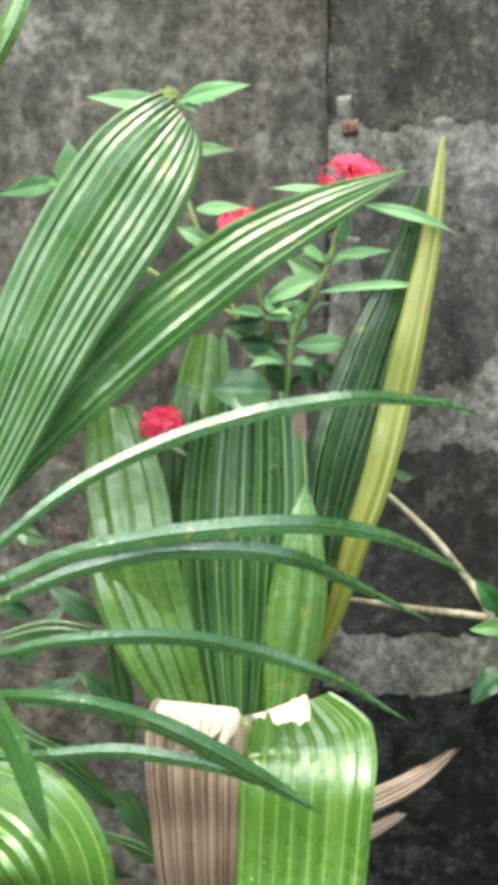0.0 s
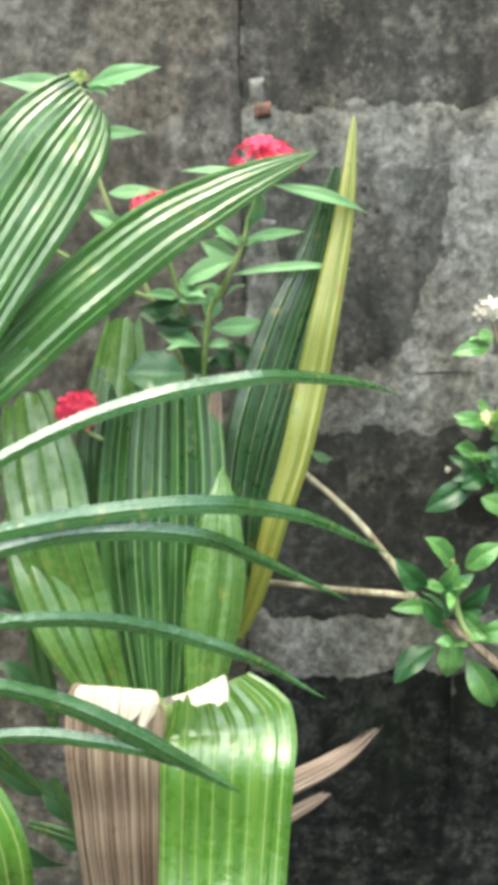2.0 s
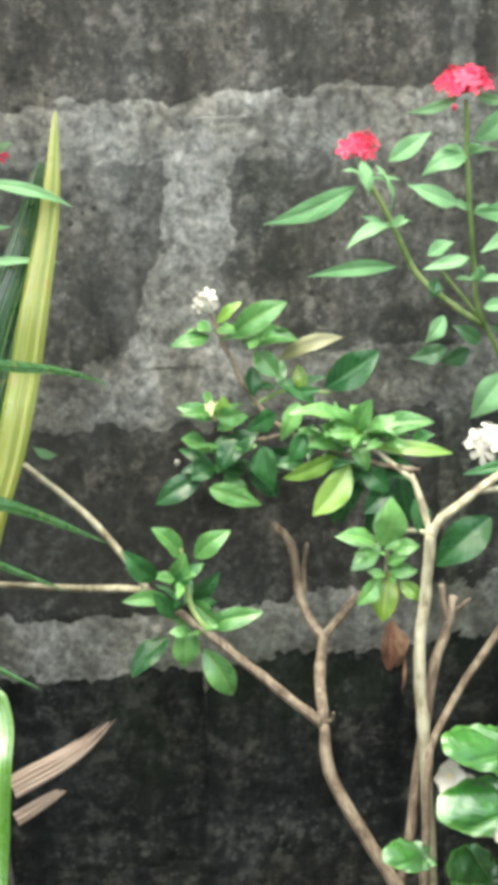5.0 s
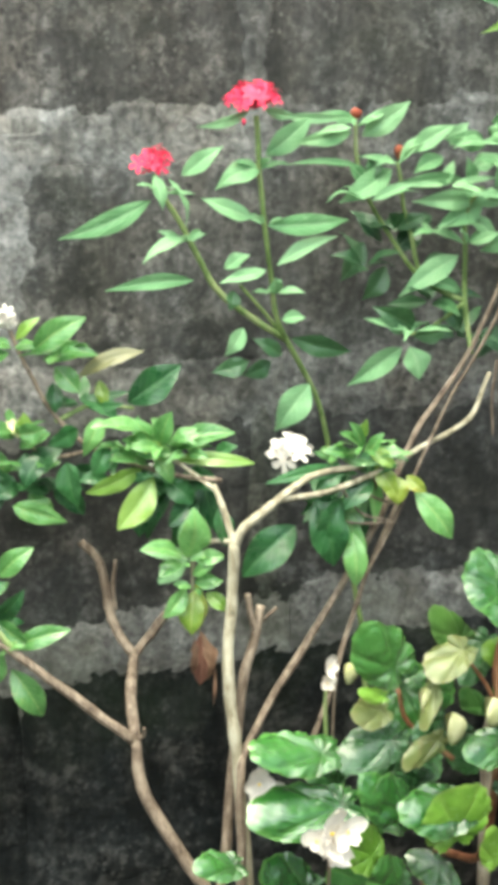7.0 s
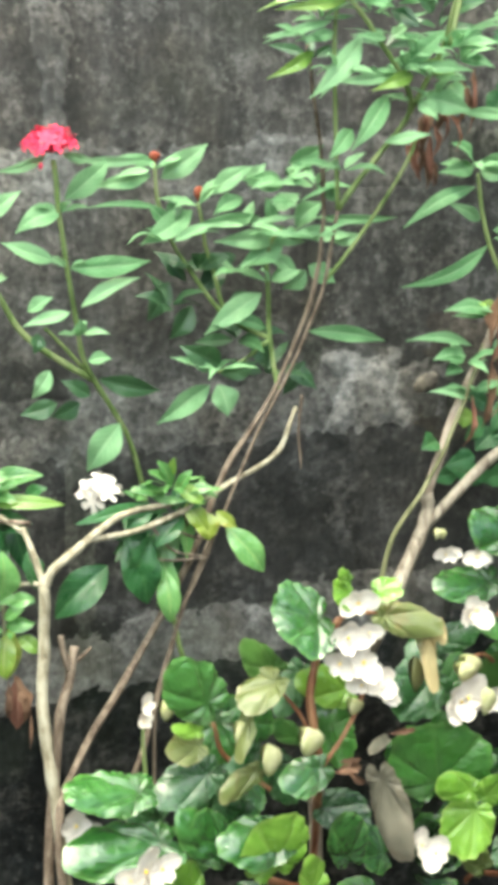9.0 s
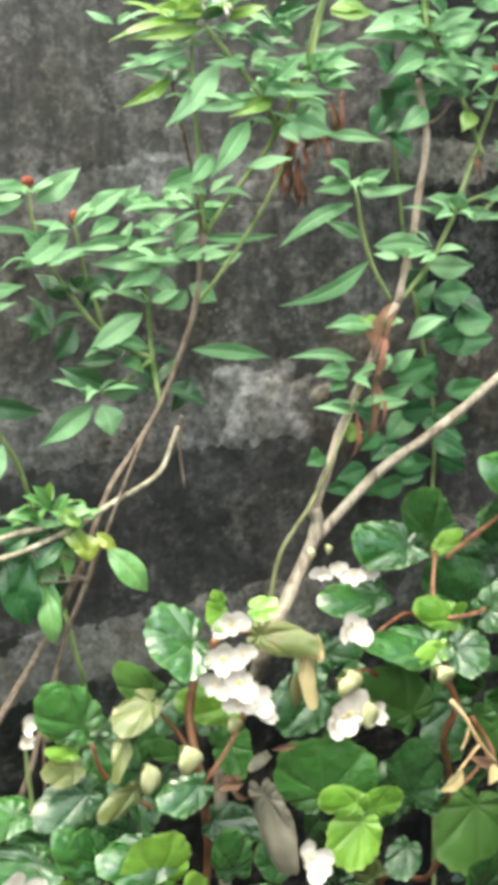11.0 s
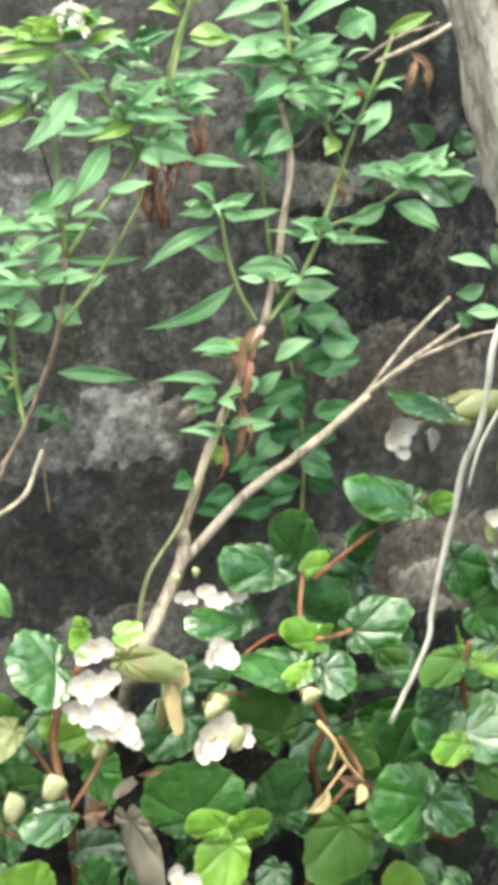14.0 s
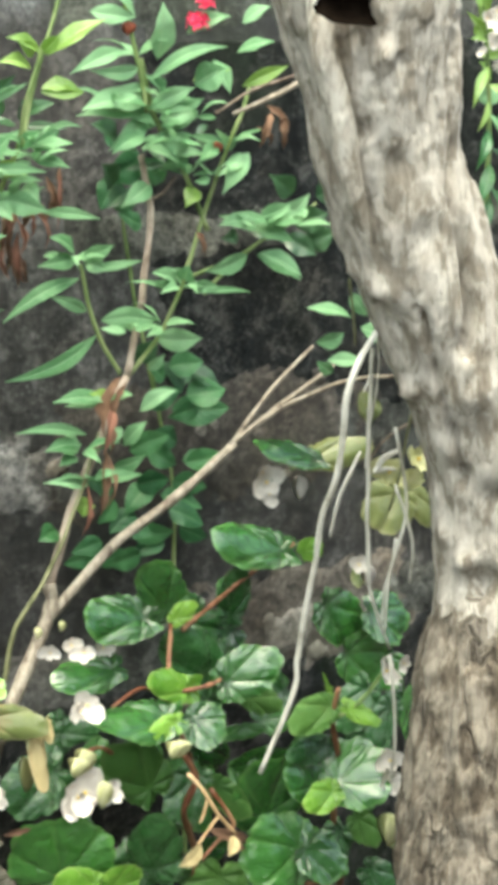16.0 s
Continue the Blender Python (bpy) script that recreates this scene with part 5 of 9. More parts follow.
flower_head(red_pentas, bud_green, (-0.064, -0.055, 1.009), 0.012, 0.008, 14, 0.003)
flower_head(red_pentas, bud_green, (-0.134, -0.055, 0.955), 0.010, 0.009, 12, 0.003)
whorl(red_pentas, pentas_mat, (-0.062, -0.050, 0.999), 6, 0.0218, 0.0094)
whorl(red_pentas, pentas_mat, (-0.132, -0.050, 0.949), 5, 0.0222, 0.0104)
whorl(red_pentas, pentas_mat, (0.023, -0.085, 0.869), 4, 0.0242, 0.0103)
whorl(red_pentas, pentas_mat, (0.037, -0.085, 0.903), 4, 0.0239, 0.0101)
whorl(red_pentas, pentas_mat, (-0.003, -0.085, 0.870), 4, 0.0242, 0.0103)
whorl(red_pentas, pentas_mat, (0.012, -0.085, 0.839), 4, 0.0245, 0.0104)
whorl(red_pentas, pentas_shaded, (-0.010, -0.070, 0.850), 5, 0.0263, 0.0128)
whorl(red_pentas, pentas_shaded, (0.008, -0.070, 0.815), 5, 0.0266, 0.0129)
leaf(red_pentas, pentas_mat, (-0.068, -0.050, 1.003), (-0.116, -0.060, 1.007), 0.014, "f")
leaf(red_pentas, pentas_mat, (-0.058, -0.050, 1.003), (-0.011, -0.060, 1.013), 0.014, "f")
leaf(red_pentas, pentas_mat, (-0.056, -0.050, 0.971), (-0.022, -0.060, 0.973), 0.009, "f")
leaf(red_pentas, pentas_mat, (-0.079, -0.050, 0.978), (-0.101, -0.060, 0.961), 0.011, "f")
leaf(red_pentas, pentas_mat, (-0.135, -0.050, 0.952), (-0.177, -0.060, 0.945), 0.014, "f")
leaf(red_pentas, pentas_mat, (-0.133, -0.050, 0.952), (-0.129, -0.060, 0.980), 0.023, "r")
leaf(red_pentas, pentas_mat, (-0.127, -0.050, 0.956), (-0.102, -0.060, 0.983), 0.009, "f")
leaf(red_pentas, pentas_mat, (-0.129, -0.050, 0.933), (-0.148, -0.060, 0.935), 0.006, "f")
leaf(red_pentas, pentas_mat, (-0.049, -0.050, 0.933), (-0.014, -0.060, 0.936), 0.010, "f")
leaf(red_pentas, pentas_mat, (-0.066, -0.050, 1.003), (-0.080, -0.060, 0.997), 0.008, "f")
leaf(red_pentas, pentas_mat, (-0.060, -0.050, 1.003), (-0.046, -0.060, 0.996), 0.008, "f")
leaf(red_pentas, pentas_mat, (0.048, -0.090, 0.948), (0.000, -0.080, 0.950), 0.007, "f")
leaf(red_pentas, pentas_mat, (0.048, -0.090, 0.939), (0.038, -0.080, 0.910), 0.022, "r")
leaf(red_pentas, pentas_mat, (0.058, -0.090, 0.943), (0.119, -0.080, 0.923), 0.009, "f")
leaf(red_pentas, pentas_mat, (0.039, -0.090, 0.909), (0.078, -0.080, 0.910), 0.009, "f")
leaf(red_pentas, pentas_mat, (0.030, -0.090, 0.886), (0.108, -0.080, 0.886), 0.007, "f")
leaf(red_pentas, pentas_mat, (0.034, -0.090, 0.897), (0.010, -0.080, 0.906), 0.015, "f")
leaf(red_pentas, pentas_mat, (0.033, -0.090, 0.896), (-0.007, -0.080, 0.874), 0.016, "u")
leaf(red_pentas, pentas_mat, (0.015, -0.090, 0.856), (0.018, -0.080, 0.876), 0.015, "f")
leaf(red_pentas, pentas_mat, (0.017, -0.090, 0.851), (0.056, -0.080, 0.851), 0.014, "f")
leaf(red_pentas, pentas_mat, (0.010, -0.090, 0.839), (-0.018, -0.080, 0.845), 0.013, "f")
leaf(red_pentas, pentas_mat, (-0.033, -0.090, 0.915), (-0.060, -0.080, 0.927), 0.012, "f")
leaf(red_pentas, pentas_shaded, (0.001, -0.090, 0.870), (-0.032, -0.080, 0.863), 0.012, "f")
leaf(red_pentas, pentas_mat, (0.036, -0.090, 0.817), (0.084, -0.080, 0.818), 0.010, "f")
leaf(red_pentas, pentas_shaded, (0.030, -0.090, 0.840), (0.046, -0.080, 0.826), 0.011, "f")
leaf(red_pentas, pentas_shaded, (0.004, -0.090, 0.852), (-0.021, -0.080, 0.853), 0.013, "f")
leaf(red_pentas, pentas_mat, (0.008, -0.090, 0.871), (-0.003, -0.080, 0.883), 0.011, "f")
leaf(red_pentas, pentas_shaded, (0.019, -0.090, 0.837), (0.031, -0.080, 0.818), 0.013, "f")
leaf(red_pentas, pentas_shaded, (-0.003, -0.090, 0.841), (0.016, -0.080, 0.818), 0.015, "f")
leaf(red_pentas, pentas_mat, (0.082, -0.090, 0.765), (0.098, -0.080, 0.755), 0.008, "f")
leaf(red_pentas, pentas_shaded, (0.001, -0.150, 0.839), (-0.036, -0.160, 0.843), 0.029, "f", shape="oval")
leaf(red_pentas, pentas_shaded, (-0.124, -0.120, 0.770), (-0.151, -0.120, 0.754), 0.010, "f")
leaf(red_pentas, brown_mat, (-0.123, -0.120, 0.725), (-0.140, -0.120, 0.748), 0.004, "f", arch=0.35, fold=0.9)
leaf(red_pentas, pentas_shaded, (-0.149, -0.120, 0.693), (-0.110, -0.120, 0.663), 0.016, "f")
leaf(red_pentas, pentas_shaded, (-0.173, -0.120, 0.633), (-0.136, -0.120, 0.684), 0.017, "f")
leaf(red_pentas, pentas_shaded, (-0.181, -0.120, 0.580), (-0.137, -0.120, 0.576), 0.018, "f")
leaf(red_pentas, pentas_shaded, (-0.150, -0.120, 0.567), (-0.100, -0.120, 0.516), 0.020, "f")
leaf(red_pentas, pentas_shaded, (-0.111, -0.120, 0.535), (-0.081, -0.120, 0.493), 0.020, "f")
leaf(red_pentas, pentas_shaded, (-0.171, -0.120, 0.603), (-0.127, -0.120, 0.625), 0.017, "f")
leaf(red_pentas, pentas_shaded, (-0.160, -0.120, 0.672), (-0.185, -0.120, 0.684), 0.015, "f")
leaf(red_pentas, pentas_shaded, (-0.145, -0.120, 0.502), (-0.094, -0.120, 0.459), 0.021, "f")
leaf(red_pentas, pentas_shaded, (-0.109, -0.120, 0.607), (-0.135, -0.120, 0.629), 0.016, "f")
leaf(red_pentas, pentas_shaded, (-0.171, -0.120, 0.734), (-0.145, -0.120, 0.725), 0.013, "f")
leaf(red_pentas, pentas_shaded, (-0.105, -0.120, 0.497), (-0.077, -0.120, 0.474), 0.016, "f")
leaf(shrub, glossy_mat, (0.177, -0.108, 0.685), (0.157, -0.116, 0.711), 0.016, "s", shape="oval")
leaf(shrub, glossy_mat, (0.186, -0.108, 0.684), (0.209, -0.116, 0.705), 0.016, "s", shape="oval")
leaf(shrub, glossy_mat, (0.178, -0.108, 0.662), (0.179, -0.116, 0.691), 0.016, "f", shape="oval")
leaf(shrub, glossy_shaded, (0.160, -0.108, 0.670), (0.137, -0.116, 0.696), 0.016, "f", shape="oval")
leaf(shrub, glossy_mat, (0.167, -0.108, 0.655), (0.134, -0.116, 0.659), 0.011, "u", shape="oval")
leaf(shrub, glossy_shaded, (0.184, -0.108, 0.653), (0.202, -0.116, 0.675), 0.013, "f", shape="oval")
leaf(shrub, glossy_mat, (0.182, -0.108, 0.653), (0.201, -0.116, 0.637), 0.014, "s", shape="oval")
leaf(shrub, glossy_mat, (0.192, -0.108, 0.631), (0.232, -0.116, 0.643), 0.015, "s", shape="oval")
leaf(shrub, glossy_mat, (0.178, -0.108, 0.634), (0.176, -0.116, 0.605), 0.021, "f", shape="oval")
leaf(shrub, glossy_shaded, (0.167, -0.108, 0.626), (0.139, -0.116, 0.601), 0.019, "s", shape="oval")
leaf(shrub, glossy_mat, (0.190, -0.108, 0.615), (0.209, -0.116, 0.580), 0.020, "f", shape="oval")
leaf(shrub, glossy_shaded, (0.175, -0.108, 0.641), (0.155, -0.116, 0.665), 0.013, "f", shape="oval")
leaf(shrub, glossy_shaded, (0.169, -0.108, 0.664), (0.189, -0.116, 0.683), 0.012, "f", shape="oval")
leaf(white_pentas, glossy_mat, (0.207, -0.055, 0.826), (0.179, -0.063, 0.823), 0.012, "u", shape="oval")
leaf(white_pentas, glossy_mat, (0.222, -0.055, 0.825), (0.260, -0.063, 0.849), 0.019, "f", shape="oval")
leaf(white_pentas, glossy_mat, (0.230, -0.055, 0.819), (0.267, -0.063, 0.823), 0.016, "u", shape="oval")
leaf(white_pentas, glossy_mat, (0.238, -0.055, 0.814), (0.253, -0.063, 0.796), 0.016, "s", shape="oval")
leaf(white_pentas, brownish_leaf, (0.254, -0.055, 0.806), (0.300, -0.063, 0.821), 0.013, "u", shape="oval")
leaf(white_pentas, lime_mat, (0.212, -0.055, 0.835), (0.228, -0.063, 0.851), 0.009, "f", shape="oval")
leaf(white_pentas, glossy_shaded, (0.236, -0.055, 0.803), (0.235, -0.063, 0.783), 0.012, "f", shape="oval")
leaf(white_pentas, glossy_shaded, (0.254, -0.055, 0.790), (0.279, -0.063, 0.774), 0.016, "f", shape="oval")
leaf(white_pentas, yellow_mat, (0.268, -0.055, 0.802), (0.271, -0.063, 0.785), 0.010, "f", shape="oval")
leaf(white_pentas, glossy_shaded, (0.288, -0.055, 0.784), (0.326, -0.063, 0.810), 0.025, "s", shape="oval")
leaf(white_pentas, glossy_mat, (0.207, -0.055, 0.766), (0.182, -0.063, 0.779), 0.013, "s", shape="oval")
leaf(white_pentas, lime_mat, (0.210, -0.055, 0.765), (0.214, -0.063, 0.785), 0.013, "f", shape="oval")
leaf(white_pentas, glossy_mat, (0.210, -0.055, 0.758), (0.232, -0.063, 0.768), 0.016, "u", shape="oval")
leaf(white_pentas, glossy_mat, (0.203, -0.055, 0.742), (0.183, -0.063, 0.755), 0.016, "s", shape="oval")
leaf(white_pentas, glossy_shaded, (0.214, -0.055, 0.741), (0.238, -0.063, 0.757), 0.019, "f", shape="oval")
leaf(white_pentas, glossy_shaded, (0.198, -0.055, 0.725), (0.164, -0.063, 0.708), 0.018, "f", shape="oval")
leaf(white_pentas, glossy_mat, (0.214, -0.055, 0.724), (0.230, -0.063, 0.704), 0.016, "s", shape="oval")
leaf(white_pentas, glossy_shaded, (0.231, -0.055, 0.731), (0.252, -0.063, 0.707), 0.018, "f", shape="oval")
leaf(white_pentas, glossy_shaded, (0.247, -0.055, 0.740), (0.268, -0.063, 0.733), 0.015, "f", shape="oval")
leaf(white_pentas, glossy_shaded, (0.208, -0.055, 0.731), (0.189, -0.063, 0.725), 0.013, "f", shape="oval")
leaf(white_pentas, glossy_shaded, (0.214, -0.055, 0.754), (0.213, -0.063, 0.736), 0.015, "f", shape="oval")
leaf(white_pentas, glossy_mat, (0.300, -0.100, 0.771), (0.253, -0.108, 0.783), 0.019, "u", shape="oval")
leaf(white_pentas, glossy_mat, (0.302, -0.100, 0.763), (0.310, -0.108, 0.790), 0.015, "f", shape="oval")
leaf(white_pentas, glossy_mat, (0.308, -0.100, 0.759), (0.353, -0.108, 0.770), 0.016, "u", shape="oval")
leaf(white_pentas, lime_mat, (0.308, -0.100, 0.754), (0.366, -0.108, 0.746), 0.011, "s", shape="oval")
leaf(white_pentas, glossy_mat, (0.297, -0.100, 0.759), (0.283, -0.108, 0.786), 0.015, "s", shape="oval")
leaf(white_pentas, glossy_mat, (0.293, -0.100, 0.751), (0.265, -0.108, 0.759), 0.015, "u", shape="oval")
leaf(white_pentas, lime_mat, (0.296, -0.100, 0.741), (0.268, -0.108, 0.709), 0.021, "f", shape="oval")
leaf(white_pentas, glossy_shaded, (0.315, -0.100, 0.741), (0.339, -0.108, 0.737), 0.014, "s", shape="oval")
leaf(white_pentas, glossy_shaded, (0.304, -0.100, 0.738), (0.322, -0.108, 0.722), 0.017, "f", shape="oval")
leaf(white_pentas, lime_mat, (0.288, -0.100, 0.748), (0.248, -0.108, 0.737), 0.014, "f", shape="oval")
leaf(white_pentas, glossy_shaded, (0.327, -0.100, 0.724), (0.304, -0.108, 0.707), 0.017, "f", shape="oval")
leaf(white_pentas, lime_mat, (0.304, -0.100, 0.759), (0.287, -0.108, 0.763), 0.014, "u", shape="oval")
leaf(white_pentas, glossy_mat, (0.308, -0.100, 0.763), (0.327, -0.108, 0.775), 0.013, "s", shape="oval")
leaf(white_pentas, glossy_shaded, (0.265, -0.100, 0.767), (0.254, -0.108, 0.748), 0.015, "f", shape="oval")
leaf(white_pentas, glossy_shaded, (0.279, -0.100, 0.729), (0.284, -0.108, 0.702), 0.016, "f", shape="oval")
leaf(white_pentas, glossy_mat, (0.311, -0.137, 0.694), (0.315, -0.145, 0.731), 0.022, "s", shape="oval")
leaf(white_pentas, glossy_mat, (0.307, -0.137, 0.696), (0.277, -0.145, 0.706), 0.012, "t", shape="oval")
leaf(white_pentas, glossy_mat, (0.307, -0.137, 0.691), (0.289, -0.145, 0.685), 0.011, "s", shape="oval")
leaf(white_pentas, glossy_mat, (0.318, -0.137, 0.693), (0.334, -0.145, 0.696), 0.012, "u", shape="oval")
leaf(white_pentas, glossy_mat, (0.314, -0.137, 0.681), (0.327, -0.145, 0.689), 0.009, "s", shape="oval")
leaf(white_pentas, glossy_mat, (0.309, -0.137, 0.672), (0.291, -0.145, 0.656), 0.013, "f", shape="oval")
leaf(white_pentas, yellow_mat, (0.315, -0.137, 0.670), (0.310, -0.145, 0.642), 0.018, "f", shape="oval")
leaf(white_pentas, lime_mat, (0.323, -0.137, 0.667), (0.335, -0.145, 0.656), 0.011, "f", shape="oval")
leaf(white_pentas, glossy_shaded, (0.332, -0.137, 0.727), (0.336, -0.145, 0.702), 0.016, "f", shape="oval")
leaf(white_pentas, glossy_mat, (0.315, -0.137, 0.676), (0.333, -0.145, 0.677), 0.011, "u", shape="oval")
leaf(white_pentas, glossy_mat, (0.441, -0.118, 0.752), (0.421, -0.126, 0.769), 0.010, "s", shape="oval")
leaf(white_pentas, glossy_mat, (0.441, -0.118, 0.752), (0.429, -0.126, 0.776), 0.010, "f", shape="oval")
leaf(white_pentas, glossy_mat, (0.445, -0.118, 0.750), (0.455, -0.126, 0.766), 0.010, "s", shape="oval")
leaf(white_pentas, glossy_mat, (0.447, -0.118, 0.750), (0.470, -0.126, 0.751), 0.010, "u", shape="oval")
leaf(white_pentas, glossy_mat, (0.437, -0.118, 0.747), (0.410, -0.126, 0.757), 0.011, "u", shape="oval")
leaf(white_pentas, glossy_shaded, (0.433, -0.118, 0.739), (0.370, -0.126, 0.738), 0.011, "u", shape="oval")
leaf(white_pentas, yellow_mat, (0.462, -0.118, 0.732), (0.466, -0.126, 0.713), 0.020, "f", shape="oval")
leaf(white_pentas, yellow_mat, (0.474, -0.118, 0.731), (0.486, -0.126, 0.720), 0.010, "s", shape="oval")
leaf(white_pentas, glossy_mat, (0.481, -0.118, 0.718), (0.507, -0.126, 0.683), 0.021, "f", shape="oval")
leaf(white_pentas, glossy_shaded, (0.407, -0.118, 0.721), (0.418, -0.126, 0.672), 0.030, "s", shape="oval")
leaf(white_pentas, glossy_mat, (0.433, -0.118, 0.693), (0.434, -0.126, 0.655), 0.017, "f", shape="oval")
leaf(white_pentas, glossy_shaded, (0.392, -0.118, 0.702), (0.351, -0.126, 0.672), 0.027, "s", shape="oval")
leaf(white_pentas, glossy_shaded, (0.425, -0.118, 0.719), (0.405, -0.126, 0.690), 0.021, "f", shape="oval")
leaf(white_pentas, lime_mat, (0.445, -0.118, 0.755), (0.463, -0.126, 0.740), 0.011, "s", shape="oval")
leaf(white_pentas, lime_mat, (0.441, -0.118, 0.760), (0.442, -0.126, 0.777), 0.007, "f", shape="oval")
leaf(white_pentas, glossy_shaded, (0.424, -0.118, 0.745), (0.405, -0.126, 0.729), 0.014, "f", shape="oval")
leaf(white_pentas, glossy_shaded, (0.449, -0.118, 0.730), (0.425, -0.126, 0.714), 0.016, "f", shape="oval")
stem(shrub, "stem", green_stem, 0.0019, 0.0015, (0.196, -0.120, 0.629), (0.183, -0.115, 0.649), (0.178, -0.110, 0.681), (0.176, -0.110, 0.692))
stem(shrub, "stem", brown_twig, 0.0018, 0.0010, (0.269, -0.140, 0.566), (0.274, -0.145, 0.571), (0.274, -0.150, 0.579))
stem(white_pentas, "stem", brown_twig, 0.0019, 0.0014, (0.337, -0.130, 0.744), (0.305, -0.100, 0.744), (0.260, -0.070, 0.757), (0.233, -0.060, 0.784), (0.214, -0.050, 0.827), (0.208, -0.045, 0.842))
stem(white_pentas, "stem", brown_twig, 0.0014, 0.0010, (0.260, -0.070, 0.757), (0.230, -0.060, 0.751), (0.207, -0.055, 0.769))
stem(white_pentas, "stem", green_stem, 0.0018, 0.0014, (0.235, -0.060, 0.776), (0.262, -0.055, 0.785), (0.291, -0.055, 0.780))
leaf(white_pentas, glossy_shaded, (0.439, -0.095, 0.729), (0.407, -0.101, 0.688), 0.021, "f", shape="ovate")
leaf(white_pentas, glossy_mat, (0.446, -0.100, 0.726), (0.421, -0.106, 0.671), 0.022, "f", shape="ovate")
leaf(white_pentas, glossy_shaded, (0.452, -0.092, 0.719), (0.438, -0.098, 0.658), 0.02, "f", shape="ovate")
leaf(white_pentas, glossy_shaded, (0.433, -0.090, 0.732), (0.401, -0.096, 0.703), 0.017, "f", shape="ovate")
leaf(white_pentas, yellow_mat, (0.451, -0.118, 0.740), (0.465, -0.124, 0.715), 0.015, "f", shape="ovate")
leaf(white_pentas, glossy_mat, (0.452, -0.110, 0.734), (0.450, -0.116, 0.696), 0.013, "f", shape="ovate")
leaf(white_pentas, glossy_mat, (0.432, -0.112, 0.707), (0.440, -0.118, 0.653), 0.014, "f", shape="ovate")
leaf(white_pentas, glossy_shaded, (0.310, -0.085, 0.735), (0.291, -0.091, 0.694), 0.018, "f", shape="ovate")
leaf(white_pentas, glossy_shaded, (0.324, -0.080, 0.732), (0.310, -0.086, 0.682), 0.02, "f", shape="ovate")
leaf(white_pentas, glossy_shaded, (0.334, -0.082, 0.736), (0.343, -0.088, 0.691), 0.018, "f", shape="ovate")
leaf(white_pentas, glossy_shaded, (0.300, -0.085, 0.740), (0.282, -0.091, 0.715), 0.014, "f", shape="ovate")
leaf(white_pentas, glossy_shaded, (0.344, -0.085, 0.748), (0.358, -0.091, 0.756), 0.012, "f", shape="ovate")
leaf(white_pentas, glossy_mat, (0.292, -0.090, 0.762), (0.276, -0.096, 0.769), 0.012, "f", shape="ovate")
leaf(white_pentas, glossy_mat, (0.298, -0.100, 0.756), (0.308, -0.106, 0.737), 0.013, "f", shape="ovate")
leaf(white_pentas, pentas_mat, (0.315, -0.118, 0.691), (0.319, -0.124, 0.723), 0.021, "f", shape="oval")
leaf(white_pentas, pentas_mat, (0.314, -0.116, 0.688), (0.292, -0.122, 0.672), 0.015, "f", shape="oval")
leaf(white_pentas, pentas_mat, (0.312, -0.114, 0.690), (0.281, -0.120, 0.697), 0.01, "f", shape="ovate")
leaf(white_pentas, pentas_mat, (0.318, -0.114, 0.687), (0.340, -0.120, 0.684), 0.01, "f", shape="ovate")
leaf(white_pentas, yellow_mat, (0.321, -0.112, 0.665), (0.315, -0.118, 0.629), 0.017, "f", shape="oval")
leaf(white_pentas, wilted_mat, (0.325, -0.108, 0.626), (0.321, -0.114, 0.589), 0.015, "f", shape="oval", arch=0.2, fold=0.5)
leaf(white_pentas, glossy_shaded, (0.249, -0.075, 0.773), (0.226, -0.081, 0.765), 0.016, "f", shape="ovate")
leaf(white_pentas, glossy_shaded, (0.222, -0.075, 0.756), (0.209, -0.081, 0.736), 0.018, "f", shape="ovate")
leaf(white_pentas, glossy_shaded, (0.240, -0.075, 0.750), (0.246, -0.081, 0.720), 0.02, "f", shape="ovate")
leaf(white_pentas, glossy_mat, (0.265, -0.078, 0.781), (0.251, -0.084, 0.756), 0.014, "f", shape="ovate")
leaf(white_pentas, glossy_mat, (0.201, -0.075, 0.722), (0.237, -0.081, 0.709), 0.016, "f", shape="ovate")
leaf(white_pentas, glossy_mat, (0.208, -0.078, 0.774), (0.226, -0.084, 0.778), 0.016, "f", shape="ovate")
flower_head(white_pentas, white_petal, (0.206, -0.045, 0.850), 0.013, 0.018, 12, 0.0055)
flower_head(white_pentas, cream_petal, (0.207, -0.055, 0.774), 0.011, 0.009, 8, 0.005)
bud(white_pentas, white_petal, (0.181, -0.050, 0.734), 0.0041, 0.0051)
stem(white_pentas, "stem", twig_mat, 0.0017, 0.0012, (0.334, -0.130, 0.737), (0.317, -0.110, 0.749), (0.297, -0.095, 0.763))
stem(white_pentas, "stem", twig_mat, 0.0015, 0.0012, (0.338, -0.150, 0.707), (0.325, -0.140, 0.705), (0.316, -0.135, 0.694), (0.314, -0.130, 0.666))
leaf(white_pentas, brown_mat, (0.319, -0.130, 0.637), (0.321, -0.130, 0.600), 0.013, "f", arch=0.35, fold=0.9)
leaf(white_pentas, brown_mat, (0.329, -0.130, 0.609), (0.327, -0.130, 0.580), 0.003, "f", arch=0.35, fold=0.9)
leaf(white_pentas, brown_mat, (0.315, -0.130, 0.634), (0.312, -0.130, 0.607), 0.008, "f", arch=0.35, fold=0.9)
flower_head(white_pentas, white_petal, (0.390, -0.113, 0.756), 0.026, 0.016, 9, 0.0095)
stem(white_pentas, "twig", brown_twig, 0.0010, 0.0008, (0.444, -0.120, 0.740), (0.453, -0.115, 0.725), (0.452, -0.110, 0.706))
